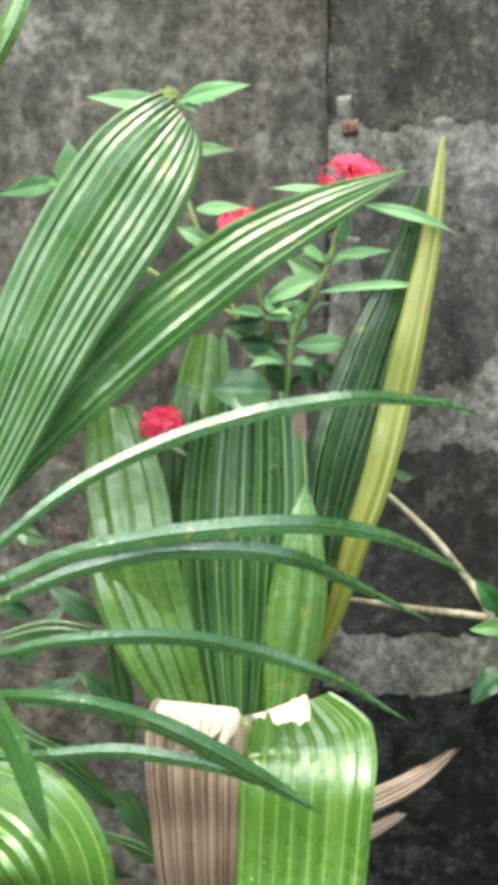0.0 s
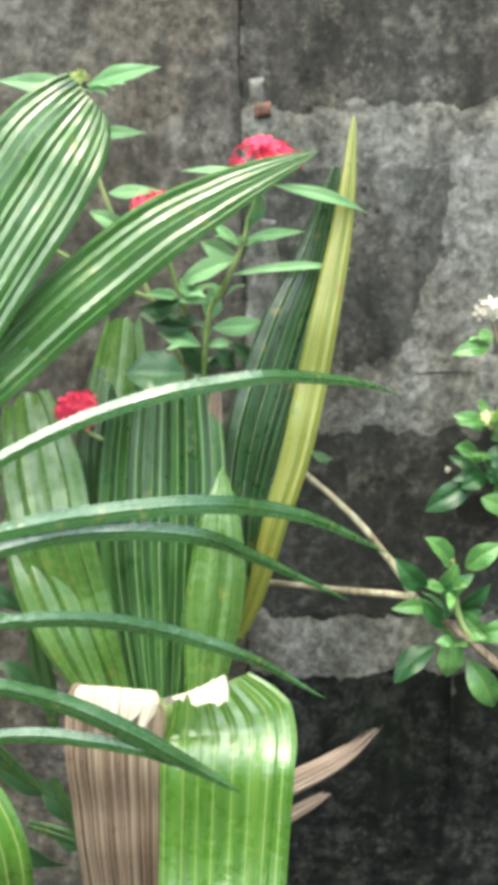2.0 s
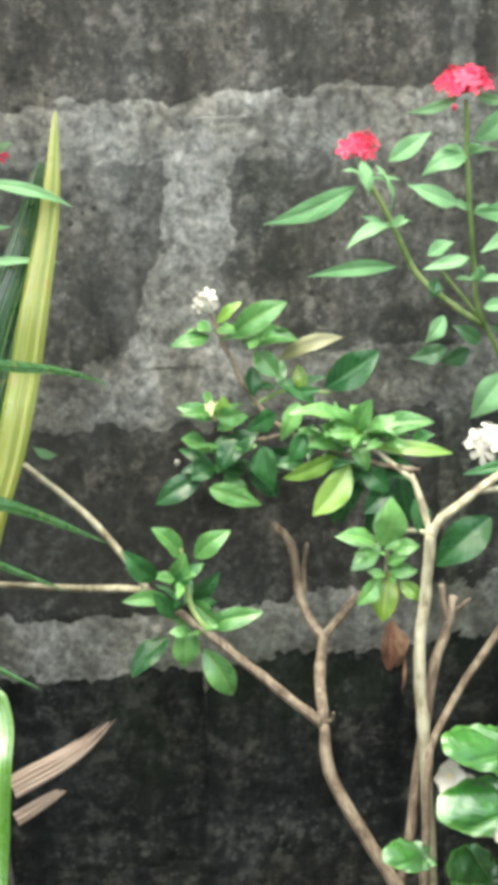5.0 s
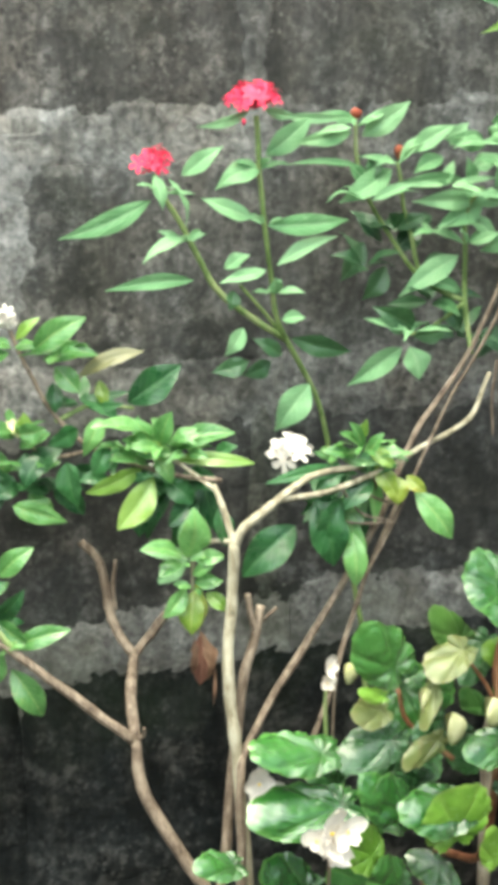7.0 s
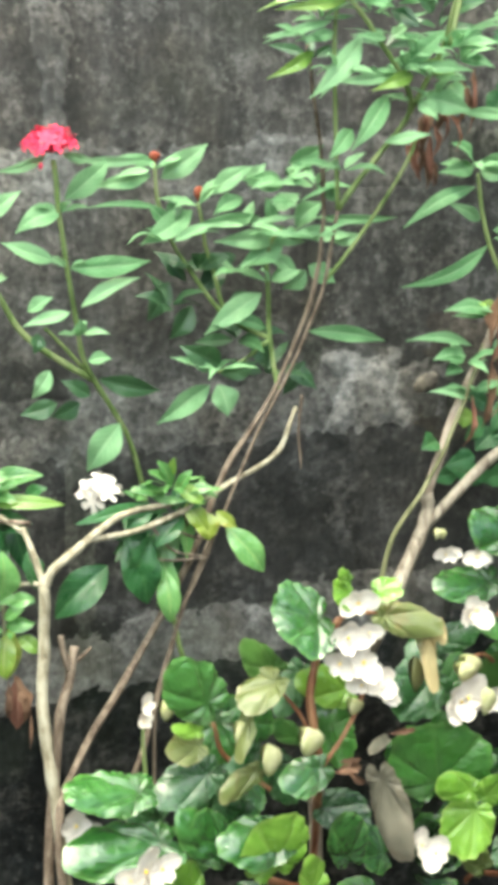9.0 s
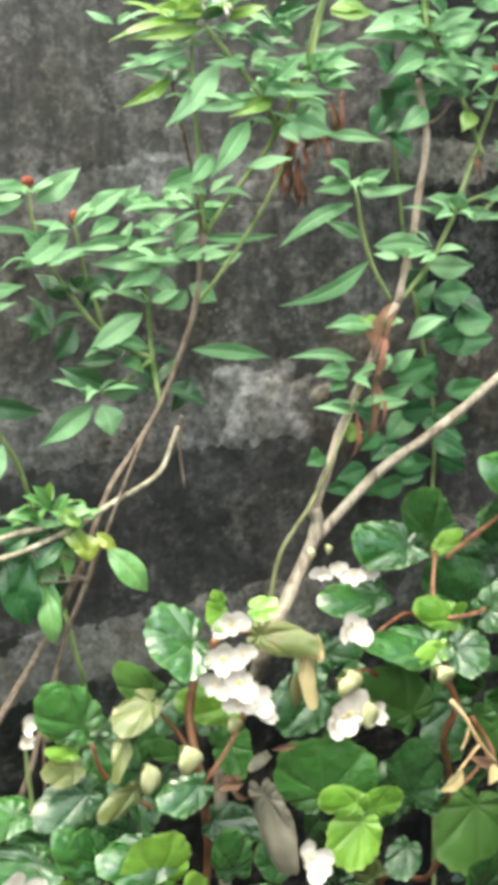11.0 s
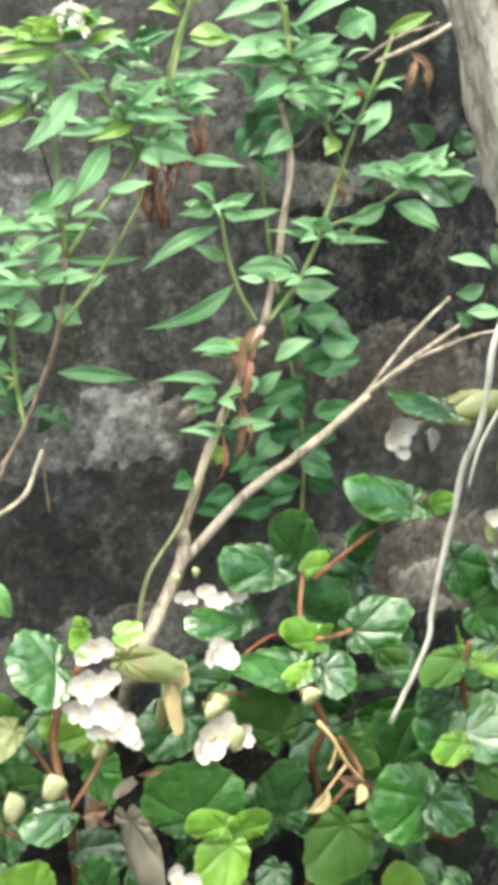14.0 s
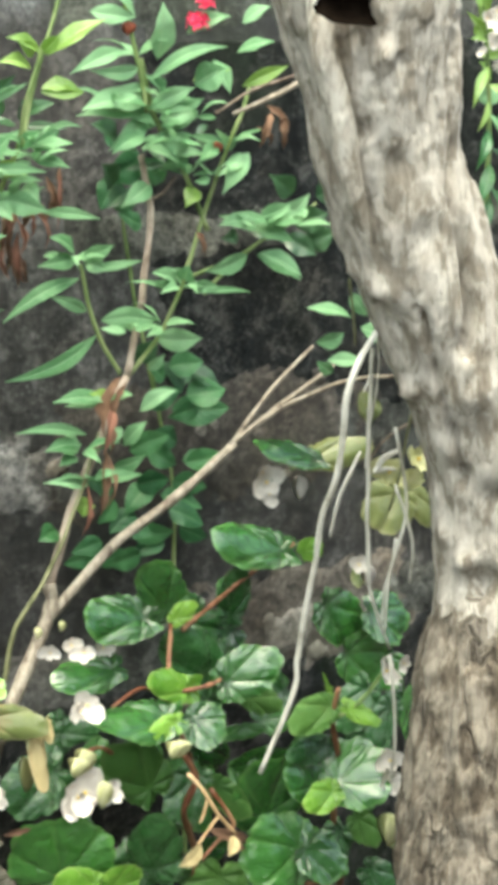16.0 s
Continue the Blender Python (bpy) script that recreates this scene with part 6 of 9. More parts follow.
stem(white_pentas, "twig", brown_twig, 0.0010, 0.0008, (0.440, -0.120, 0.723), (0.463, -0.115, 0.711), (0.477, -0.110, 0.712))
stem(white_pentas, "twig", brown_twig, 0.0010, 0.0008, (0.407, -0.120, 0.714), (0.432, -0.120, 0.701), (0.467, -0.115, 0.696))
stem(white_pentas, "twig", brown_twig, 0.0010, 0.0008, (0.422, -0.125, 0.731), (0.440, -0.120, 0.707), (0.463, -0.115, 0.698))
stem(white_pentas, "stem", brown_twig, 0.0025, 0.0016, (0.400, -0.130, 0.541), (0.418, -0.120, 0.579), (0.447, -0.100, 0.643), (0.485, -0.090, 0.718))
stem(white_pentas, "stub", brown_twig, 0.0023, 0.0023, (0.354, -0.145, 0.640), (0.351, -0.145, 0.655), (0.350, -0.145, 0.666))
stem(white_pentas, "stub", brown_twig, 0.0016, 0.0010, (0.360, -0.140, 0.643), (0.368, -0.140, 0.649), (0.372, -0.140, 0.652))
stem(white_pentas, "stem", green_stem, 0.0021, 0.0012, (0.409, -0.150, 0.464), (0.403, -0.150, 0.556), (0.403, -0.155, 0.593))

whorl(shrub, glossy_mat, (0.174, -0.112, 0.670), 6, 0.0216, 0.0091, shape="oval")
whorl(shrub, glossy_mat, (0.182, -0.112, 0.630), 5, 0.0230, 0.0098, shape="oval")
whorl(shrub, glossy_shaded, (0.178, -0.100, 0.644), 6, 0.0247, 0.0106, shape="oval")
whorl(white_pentas, glossy_mat, (0.209, -0.058, 0.829), 6, 0.0215, 0.0081, shape="oval")
whorl(white_pentas, glossy_mat, (0.239, -0.058, 0.822), 6, 0.0259, 0.0096, shape="oval")
whorl(white_pentas, glossy_mat, (0.209, -0.060, 0.771), 6, 0.0222, 0.0089, shape="oval")
whorl(white_pentas, glossy_mat, (0.217, -0.062, 0.744), 5, 0.0221, 0.0096, shape="oval")
whorl(white_pentas, glossy_shaded, (0.232, -0.050, 0.722), 6, 0.0261, 0.0112, shape="oval")
whorl(white_pentas, glossy_shaded, (0.255, -0.050, 0.784), 6, 0.0280, 0.0112, shape="oval")
whorl(white_pentas, glossy_shaded, (0.211, -0.048, 0.726), 6, 0.0277, 0.0112, shape="oval")
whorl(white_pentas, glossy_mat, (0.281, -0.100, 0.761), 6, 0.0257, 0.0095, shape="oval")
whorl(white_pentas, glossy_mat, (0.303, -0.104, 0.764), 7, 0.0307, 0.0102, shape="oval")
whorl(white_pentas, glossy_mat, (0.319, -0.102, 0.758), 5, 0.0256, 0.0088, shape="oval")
whorl(white_pentas, glossy_shaded, (0.313, -0.090, 0.731), 6, 0.0297, 0.0126, shape="oval")
whorl(white_pentas, glossy_shaded, (0.270, -0.085, 0.738), 6, 0.0283, 0.0119, shape="oval")
whorl(white_pentas, glossy_mat, (0.308, -0.138, 0.692), 5, 0.0183, 0.0070, shape="oval")
whorl(white_pentas, glossy_mat, (0.315, -0.138, 0.673), 5, 0.0176, 0.0077, shape="oval")
whorl(white_pentas, glossy_mat, (0.441, -0.118, 0.754), 7, 0.0209, 0.0072, shape="oval")
whorl(white_pentas, glossy_mat, (0.424, -0.118, 0.747), 6, 0.0223, 0.0079, shape="oval")
whorl(white_pentas, glossy_mat, (0.462, -0.116, 0.745), 6, 0.0187, 0.0072, shape="oval")
whorl(white_pentas, glossy_shaded, (0.444, -0.108, 0.732), 6, 0.0269, 0.0109, shape="oval")
whorl(white_pentas, glossy_shaded, (0.415, -0.105, 0.709), 5, 0.0306, 0.0139, shape="oval")

red_pentas_b = thing("pentas", (0.424, -0.060, 0.000), "pentas with two red flower heads on thin green stems", "flowering shrub", "pentas bushes")
stem(red_pentas_b, "stem", green_stem, 0.0020, 0.0017, (0.484, -0.012, -0.020), (0.480, -0.012, 0.489), (0.470, -0.012, 0.609), (0.455, -0.020, 0.677), (0.437, -0.030, 0.763), (0.411, -0.045, 0.813), (0.399, -0.050, 0.838), (0.391, -0.060, 0.885), (0.385, -0.065, 0.932), (0.382, -0.070, 0.980))
stem(red_pentas_b, "stem", green_stem, 0.0025, 0.0015, (0.407, -0.045, 0.820), (0.378, -0.050, 0.840), (0.354, -0.050, 0.863), (0.335, -0.050, 0.900), (0.318, -0.050, 0.930), (0.313, -0.050, 0.942))
stem(red_pentas_b, "stem", green_stem, 0.0016, 0.0012, (0.405, -0.045, 0.824), (0.385, -0.050, 0.847), (0.373, -0.050, 0.862))
flower_head(red_pentas_b, red_petal, (0.380, -0.070, 0.995), 0.037, 0.019)
flower_head(red_pentas_b, red_petal, (0.313, -0.055, 0.954), 0.026, 0.017, 13, 0.0065)
bud(red_pentas_b, red_petal, (0.370, -0.080, 0.977), 0.0032, 0.0047)
leaf(red_pentas_b, pentas_mat, (0.378, -0.065, 0.983), (0.340, -0.070, 0.974), 0.008, "f")
leaf(red_pentas_b, pentas_mat, (0.389, -0.065, 0.984), (0.411, -0.070, 0.979), 0.008, "f")
leaf(red_pentas_b, pentas_mat, (0.401, -0.065, 0.979), (0.448, -0.070, 0.977), 0.008, "f")
leaf(red_pentas_b, pentas_mat, (0.389, -0.065, 0.953), (0.422, -0.070, 0.980), 0.019, "f")
leaf(red_pentas_b, pentas_mat, (0.386, -0.065, 0.945), (0.352, -0.070, 0.933), 0.019, "f")
leaf(red_pentas_b, pentas_mat, (0.379, -0.065, 0.911), (0.341, -0.070, 0.926), 0.016, "f")
leaf(red_pentas_b, pentas_mat, (0.390, -0.065, 0.905), (0.447, -0.070, 0.907), 0.017, "f")
leaf(red_pentas_b, pentas_mat, (0.396, -0.065, 0.877), (0.439, -0.070, 0.895), 0.013, "f")
leaf(red_pentas_b, pentas_mat, (0.358, -0.065, 0.877), (0.375, -0.070, 0.887), 0.013, "f")
leaf(red_pentas_b, pentas_mat, (0.388, -0.065, 0.874), (0.353, -0.070, 0.868), 0.012, "f")
leaf(red_pentas_b, pentas_mat, (0.394, -0.065, 0.857), (0.393, -0.070, 0.870), 0.013, "f")
leaf(red_pentas_b, pentas_shaded, (0.364, -0.065, 0.861), (0.360, -0.070, 0.848), 0.013, "f")
leaf(red_pentas_b, pentas_mat, (0.399, -0.065, 0.838), (0.415, -0.070, 0.839), 0.011, "f")
leaf(red_pentas_b, pentas_mat, (0.371, -0.065, 0.834), (0.356, -0.070, 0.816), 0.015, "f")
leaf(red_pentas_b, pentas_mat, (0.321, -0.065, 0.940), (0.331, -0.070, 0.907), 0.021, "r")
leaf(red_pentas_b, pentas_mat, (0.330, -0.065, 0.942), (0.358, -0.070, 0.961), 0.015, "f")
leaf(red_pentas_b, pentas_mat, (0.308, -0.065, 0.926), (0.244, -0.070, 0.904), 0.017, "f")
leaf(red_pentas_b, pentas_mat, (0.333, -0.065, 0.899), (0.300, -0.070, 0.884), 0.012, "u")
leaf(red_pentas_b, pentas_mat, (0.336, -0.065, 0.870), (0.274, -0.070, 0.867), 0.012, "f")
leaf(red_pentas_b, pentas_mat, (0.311, -0.065, 0.943), (0.315, -0.070, 0.920), 0.013, "f")
leaf(red_pentas_b, pentas_mat, (0.385, -0.065, 0.944), (0.392, -0.070, 0.952), 0.008, "f")
leaf(red_pentas_b, pentas_shaded, (0.411, -0.045, 0.820), (0.457, -0.045, 0.807), 0.018, "f")
leaf(red_pentas_b, pentas_shaded, (0.379, -0.045, 0.805), (0.351, -0.045, 0.799), 0.016, "f")
leaf(red_pentas_b, pentas_shaded, (0.396, -0.045, 0.804), (0.374, -0.045, 0.795), 0.016, "f")
leaf(red_pentas_b, pentas_mat, (0.425, -0.045, 0.785), (0.398, -0.045, 0.751), 0.026, "f")
leaf(red_pentas_b, pentas_shaded, (0.404, -0.045, 0.808), (0.383, -0.045, 0.822), 0.014, "f")

pentas_g = thing("pentas", (0.455, -0.090, 0.000), "leggy pentas with small red buds and pointed leaves", "flowering shrub", "pentas bushes")
stem(pentas_g, "stem", brown_twig, 0.0039, 0.0011, (0.328, -0.181, -0.020), (0.329, -0.181, 0.292), (0.331, -0.181, 0.412), (0.334, -0.175, 0.482), (0.336, -0.170, 0.540), (0.352, -0.150, 0.567), (0.427, -0.100, 0.639), (0.468, -0.090, 0.700), (0.495, -0.080, 0.751), (0.536, -0.070, 0.800), (0.567, -0.070, 0.864), (0.579, -0.070, 0.911), (0.576, -0.080, 0.953), (0.559, -0.110, 1.006), (0.545, -0.130, 1.051))
stem(pentas_g, "stem", green_stem, 0.0021, 0.0015, (0.541, -0.070, 0.804), (0.540, -0.060, 0.841), (0.540, -0.060, 0.904), (0.552, -0.060, 0.924))
stem(pentas_g, "stem", green_stem, 0.0019, 0.0012, (0.541, -0.060, 0.841), (0.509, -0.050, 0.859), (0.481, -0.045, 0.899), (0.462, -0.045, 0.941), (0.460, -0.045, 0.973))
stem(pentas_g, "stem", green_stem, 0.0017, 0.0012, (0.509, -0.050, 0.859), (0.497, -0.050, 0.906), (0.490, -0.050, 0.944))
stem(pentas_g, "stem", green_stem, 0.0017, 0.0013, (0.540, -0.060, 0.841), (0.520, -0.055, 0.825), (0.501, -0.050, 0.817))
stem(pentas_g, "twig", brown_twig, 0.0012, 0.0008, (0.549, -0.100, 0.805), (0.546, -0.100, 0.780), (0.547, -0.100, 0.749))
bud(pentas_g, red_bud, (0.458, -0.050, 0.978), 0.0089, 0.0087)
bud(pentas_g, red_bud, (0.489, -0.055, 0.951), 0.0090, 0.0103)
bud(pentas_g, pentas_mat, (0.558, -0.060, 0.963), 0.0077, 0.0082)
bud(pentas_g, pentas_mat, (0.556, -0.065, 0.920), 0.0078, 0.0082)
leaf(pentas_g, pentas_mat, (0.462, -0.055, 0.963), (0.496, -0.060, 0.986), 0.019, "f")
leaf(pentas_g, pentas_mat, (0.454, -0.055, 0.966), (0.410, -0.060, 0.960), 0.014, "f")
leaf(pentas_g, pentas_mat, (0.458, -0.055, 0.974), (0.424, -0.060, 0.979), 0.010, "f")
leaf(pentas_g, pentas_mat, (0.484, -0.055, 0.939), (0.443, -0.060, 0.917), 0.020, "f")
leaf(pentas_g, pentas_mat, (0.498, -0.055, 0.950), (0.530, -0.060, 0.968), 0.016, "f")
leaf(pentas_g, pentas_mat, (0.463, -0.055, 0.941), (0.404, -0.060, 0.944), 0.007, "f")
leaf(pentas_g, pentas_shaded, (0.473, -0.055, 0.949), (0.461, -0.060, 0.929), 0.014, "f")
leaf(pentas_g, pentas_mat, (0.537, -0.055, 0.931), (0.478, -0.060, 0.928), 0.012, "f")
leaf(pentas_g, pentas_mat, (0.555, -0.055, 0.953), (0.522, -0.060, 0.959), 0.017, "f")
leaf(pentas_g, pentas_mat, (0.560, -0.055, 0.969), (0.586, -0.060, 0.981), 0.017, "f")
leaf(pentas_g, pentas_mat, (0.545, -0.055, 0.936), (0.566, -0.060, 0.946), 0.017, "f")
leaf(pentas_g, pentas_mat, (0.554, -0.055, 0.916), (0.498, -0.060, 0.916), 0.017, "f")
leaf(pentas_g, pentas_mat, (0.554, -0.055, 0.913), (0.517, -0.060, 0.897), 0.020, "f")
leaf(pentas_g, pentas_mat, (0.581, -0.055, 0.928), (0.645, -0.060, 0.925), 0.008, "f")
leaf(pentas_g, pentas_mat, (0.564, -0.055, 0.923), (0.585, -0.060, 0.940), 0.018, "f")
leaf(pentas_g, pentas_mat, (0.568, -0.055, 0.915), (0.607, -0.060, 0.913), 0.015, "f")
leaf(pentas_g, pentas_mat, (0.572, -0.055, 0.889), (0.551, -0.060, 0.878), 0.015, "f")
leaf(pentas_g, pentas_mat, (0.574, -0.055, 0.893), (0.593, -0.060, 0.879), 0.019, "f")
leaf(pentas_g, pentas_mat, (0.536, -0.055, 0.875), (0.489, -0.060, 0.849), 0.020, "f")
leaf(pentas_g, pentas_mat, (0.539, -0.055, 0.848), (0.506, -0.060, 0.857), 0.013, "f")
leaf(pentas_g, pentas_mat, (0.573, -0.055, 0.843), (0.635, -0.060, 0.831), 0.014, "f")
leaf(pentas_g, pentas_shaded, (0.502, -0.055, 0.824), (0.469, -0.060, 0.842), 0.023, "f")
leaf(pentas_g, pentas_mat, (0.493, -0.055, 0.809), (0.449, -0.060, 0.785), 0.020, "f")
leaf(pentas_g, pentas_mat, (0.499, -0.055, 0.809), (0.504, -0.060, 0.785), 0.025, "f")
leaf(pentas_g, pentas_shaded, (0.502, -0.055, 0.817), (0.529, -0.060, 0.825), 0.016, "f")
leaf(pentas_g, pentas_mat, (0.467, -0.055, 0.929), (0.449, -0.060, 0.947), 0.012, "f")
leaf(pentas_g, pentas_mat, (0.523, -0.055, 0.946), (0.499, -0.060, 0.936), 0.015, "f")
leaf(pentas_g, pentas_mat, (0.528, -0.055, 0.954), (0.540, -0.060, 0.970), 0.014, "f")
leaf(pentas_g, pentas_mat, (0.540, -0.055, 0.925), (0.570, -0.060, 0.911), 0.014, "f")
leaf(pentas_g, pentas_mat, (0.544, -0.055, 0.904), (0.564, -0.060, 0.882), 0.014, "f")
leaf(pentas_g, pentas_mat, (0.595, -0.055, 0.909), (0.616, -0.060, 0.914), 0.011, "f")
leaf(pentas_g, pentas_mat, (0.600, -0.055, 0.942), (0.579, -0.060, 0.952), 0.013, "f")
leaf(pentas_g, pentas_mat, (0.545, -0.055, 0.924), (0.539, -0.060, 0.946), 0.013, "f")
leaf(pentas_g, pentas_shaded, (0.472, -0.030, 0.885), (0.454, -0.030, 0.857), 0.019, "f")
leaf(pentas_g, pentas_shaded, (0.489, -0.030, 0.866), (0.471, -0.030, 0.842), 0.019, "f")
leaf(pentas_g, pentas_shaded, (0.517, -0.030, 0.890), (0.494, -0.030, 0.875), 0.019, "f")
leaf(pentas_g, pentas_shaded, (0.534, -0.030, 0.837), (0.552, -0.030, 0.808), 0.019, "f")
leaf(pentas_g, pentas_shaded, (0.486, -0.030, 0.896), (0.513, -0.030, 0.895), 0.017, "f")
leaf(pentas_g, pentas_shaded, (0.465, -0.030, 0.906), (0.486, -0.030, 0.884), 0.017, "f")
leaf(pentas_g, pentas_shaded, (0.561, -0.030, 0.812), (0.589, -0.030, 0.791), 0.018, "f")
leaf(pentas_g, pentas_shaded, (0.539, -0.030, 0.871), (0.516, -0.030, 0.856), 0.017, "f")
leaf(pentas_g, pentas_shaded, (0.580, -0.030, 0.815), (0.561, -0.030, 0.789), 0.016, "f")

pentas_h = thing("pentas", (0.472, -0.150, 0.000), "tall pentas with narrow bright leaves and withered brown ones", "flowering shrub", "pentas bushes")
stem(pentas_h, "stem", brown_twig, 0.0012, 0.0014, (0.411, -0.110, -0.020), (0.420, -0.110, 0.516), (0.441, -0.110, 0.636), (0.470, -0.110, 0.699), (0.506, -0.110, 0.776), (0.528, -0.120, 0.821), (0.552, -0.130, 0.882), (0.561, -0.140, 0.942))
stem(pentas_h, "stem", green_stem, 0.0016, 0.0012, (0.561, -0.140, 0.942), (0.557, -0.150, 0.985), (0.552, -0.160, 1.054), (0.556, -0.160, 1.082))
stem(pentas_h, "stem", green_stem, 0.0019, 0.0016, (0.561, -0.140, 0.942), (0.589, -0.140, 0.974), (0.610, -0.150, 1.005), (0.600, -0.160, 1.029), (0.574, -0.170, 1.059), (0.559, -0.170, 1.079))
stem(pentas_h, "stem", green_stem, 0.0015, 0.0013, (0.558, -0.125, 0.892), (0.574, -0.130, 0.911), (0.595, -0.130, 0.937), (0.612, -0.140, 0.968), (0.623, -0.140, 0.991))
stem(pentas_h, "stem", green_stem, 0.0019, 0.0014, (0.610, -0.150, 1.005), (0.631, -0.160, 1.047), (0.636, -0.170, 1.079), (0.650, -0.170, 1.114))
leaf(pentas_h, lime_mat, (0.557, -0.165, 1.082), (0.491, -0.180, 1.070), 0.009, "f")
leaf(pentas_h, pentas_mat, (0.548, -0.165, 1.065), (0.496, -0.180, 1.053), 0.007, "f")
leaf(pentas_h, lime_mat, (0.535, -0.165, 1.046), (0.499, -0.180, 1.031), 0.010, "f")
leaf(pentas_h, pentas_mat, (0.569, -0.165, 1.055), (0.525, -0.180, 1.017), 0.017, "f")
leaf(pentas_h, pentas_mat, (0.558, -0.165, 1.033), (0.532, -0.180, 1.017), 0.007, "f")
leaf(pentas_h, pentas_mat, (0.549, -0.165, 1.058), (0.517, -0.180, 1.053), 0.009, "f")
leaf(pentas_h, lime_mat, (0.558, -0.165, 1.082), (0.515, -0.180, 1.088), 0.011, "f")
leaf(pentas_h, lime_mat, (0.565, -0.165, 1.088), (0.591, -0.180, 1.095), 0.012, "f")
leaf(pentas_h, lime_mat, (0.559, -0.165, 1.078), (0.504, -0.180, 1.072), 0.009, "f")
leaf(pentas_h, pentas_mat, (0.568, -0.165, 1.078), (0.586, -0.180, 1.071), 0.012, "f")
leaf(pentas_h, lime_mat, (0.565, -0.165, 1.092), (0.530, -0.180, 1.096), 0.012, "f")
leaf(pentas_h, lime_mat, (0.576, -0.165, 1.082), (0.599, -0.180, 1.088), 0.009, "f")
leaf(pentas_h, pentas_mat, (0.595, -0.165, 1.075), (0.634, -0.180, 1.089), 0.008, "f")
leaf(pentas_h, lime_mat, (0.556, -0.165, 1.103), (0.580, -0.180, 1.095), 0.019, "t")
leaf(pentas_h, lime_mat, (0.558, -0.165, 1.089), (0.537, -0.180, 1.083), 0.011, "f")
leaf(pentas_h, pentas_mat, (0.576, -0.165, 1.092), (0.583, -0.180, 1.105), 0.012, "f")
leaf(pentas_h, pentas_mat, (0.601, -0.165, 1.034), (0.643, -0.180, 1.031), 0.010, "f")
leaf(pentas_h, pentas_mat, (0.601, -0.165, 1.038), (0.621, -0.180, 1.057), 0.016, "f")
leaf(pentas_h, pentas_mat, (0.593, -0.165, 1.031), (0.540, -0.180, 1.027), 0.009, "f")
leaf(pentas_h, pentas_mat, (0.604, -0.165, 1.043), (0.624, -0.180, 1.044), 0.014, "f")
leaf(pentas_h, pentas_mat, (0.638, -0.165, 1.047), (0.662, -0.180, 1.050), 0.013, "f")
leaf(pentas_h, pentas_mat, (0.640, -0.165, 1.039), (0.659, -0.180, 1.034), 0.011, "f")
leaf(pentas_h, lime_mat, (0.606, -0.165, 1.030), (0.570, -0.180, 1.021), 0.011, "f")
leaf(pentas_h, pentas_mat, (0.588, -0.165, 1.017), (0.554, -0.180, 0.983), 0.016, "f")
leaf(pentas_h, pentas_mat, (0.616, -0.165, 1.015), (0.642, -0.180, 1.006), 0.018, "f")
leaf(pentas_h, pentas_mat, (0.643, -0.165, 1.004), (0.679, -0.180, 0.998), 0.009, "f")
leaf(pentas_h, pentas_mat, (0.632, -0.165, 1.023), (0.636, -0.180, 1.012), 0.014, "f")
leaf(pentas_h, pentas_mat, (0.609, -0.165, 1.048), (0.592, -0.180, 1.056), 0.011, "f")
leaf(pentas_h, pentas_mat, (0.600, -0.165, 1.031), (0.583, -0.180, 1.039), 0.011, "f")
leaf(pentas_h, pentas_mat, (0.629, -0.165, 1.047), (0.643, -0.180, 1.058), 0.012, "f")
leaf(pentas_h, pentas_mat, (0.611, -0.165, 1.012), (0.617, -0.180, 1.001), 0.013, "f")
leaf(pentas_h, lime_mat, (0.612, -0.165, 1.037), (0.630, -0.180, 1.029), 0.013, "f")
leaf(pentas_h, pentas_mat, (0.580, -0.165, 1.028), (0.560, -0.180, 1.033), 0.010, "f")
leaf(pentas_h, pentas_mat, (0.562, -0.165, 0.996), (0.537, -0.180, 0.978), 0.014, "f")
leaf(pentas_h, pentas_mat, (0.585, -0.165, 0.987), (0.612, -0.180, 0.992), 0.010, "f")
leaf(pentas_h, pentas_shaded, (0.590, -0.165, 1.071), (0.604, -0.180, 1.059), 0.012, "f")
leaf(pentas_h, pentas_shaded, (0.622, -0.165, 1.073), (0.597, -0.180, 1.081), 0.015, "f")
leaf(pentas_h, pentas_shaded, (0.606, -0.165, 1.081), (0.625, -0.180, 1.094), 0.013, "f")
leaf(pentas_h, pentas_shaded, (0.634, -0.165, 1.069), (0.652, -0.180, 1.075), 0.011, "f")
leaf(pentas_h, lime_mat, (0.646, -0.170, 1.085), (0.674, -0.170, 1.083), 0.013, "f", shape="oval")
leaf(pentas_h, brown_mat, (0.640, -0.130, 1.008), (0.632, -0.130, 0.974), 0.013, "f", arch=0.35, fold=0.9)
leaf(pentas_h, brown_mat, (0.660, -0.130, 1.026), (0.670, -0.130, 1.002), 0.008, "f", arch=0.35, fold=0.9)
leaf(pentas_h, brown_mat, (0.626, -0.130, 0.982), (0.633, -0.130, 0.951), 0.011, "f", arch=0.35, fold=0.9)
leaf(pentas_h, brown_mat, (0.628, -0.130, 0.986), (0.622, -0.130, 0.959), 0.007, "f", arch=0.35, fold=0.9)
leaf(pentas_h, brown_mat, (0.657, -0.130, 1.007), (0.640, -0.130, 0.989), 0.011, "f", arch=0.35, fold=0.9)
leaf(pentas_h, brown_mat, (0.666, -0.130, 1.018), (0.657, -0.130, 0.995), 0.008, "f", arch=0.35, fold=0.9)
leaf(pentas_h, brown_mat, (0.635, -0.130, 0.977), (0.640, -0.130, 0.953), 0.008, "f", arch=0.35, fold=0.9)
leaf(pentas_h, brown_mat, (0.671, -0.130, 1.033), (0.673, -0.130, 1.014), 0.004, "f", arch=0.35, fold=0.9)
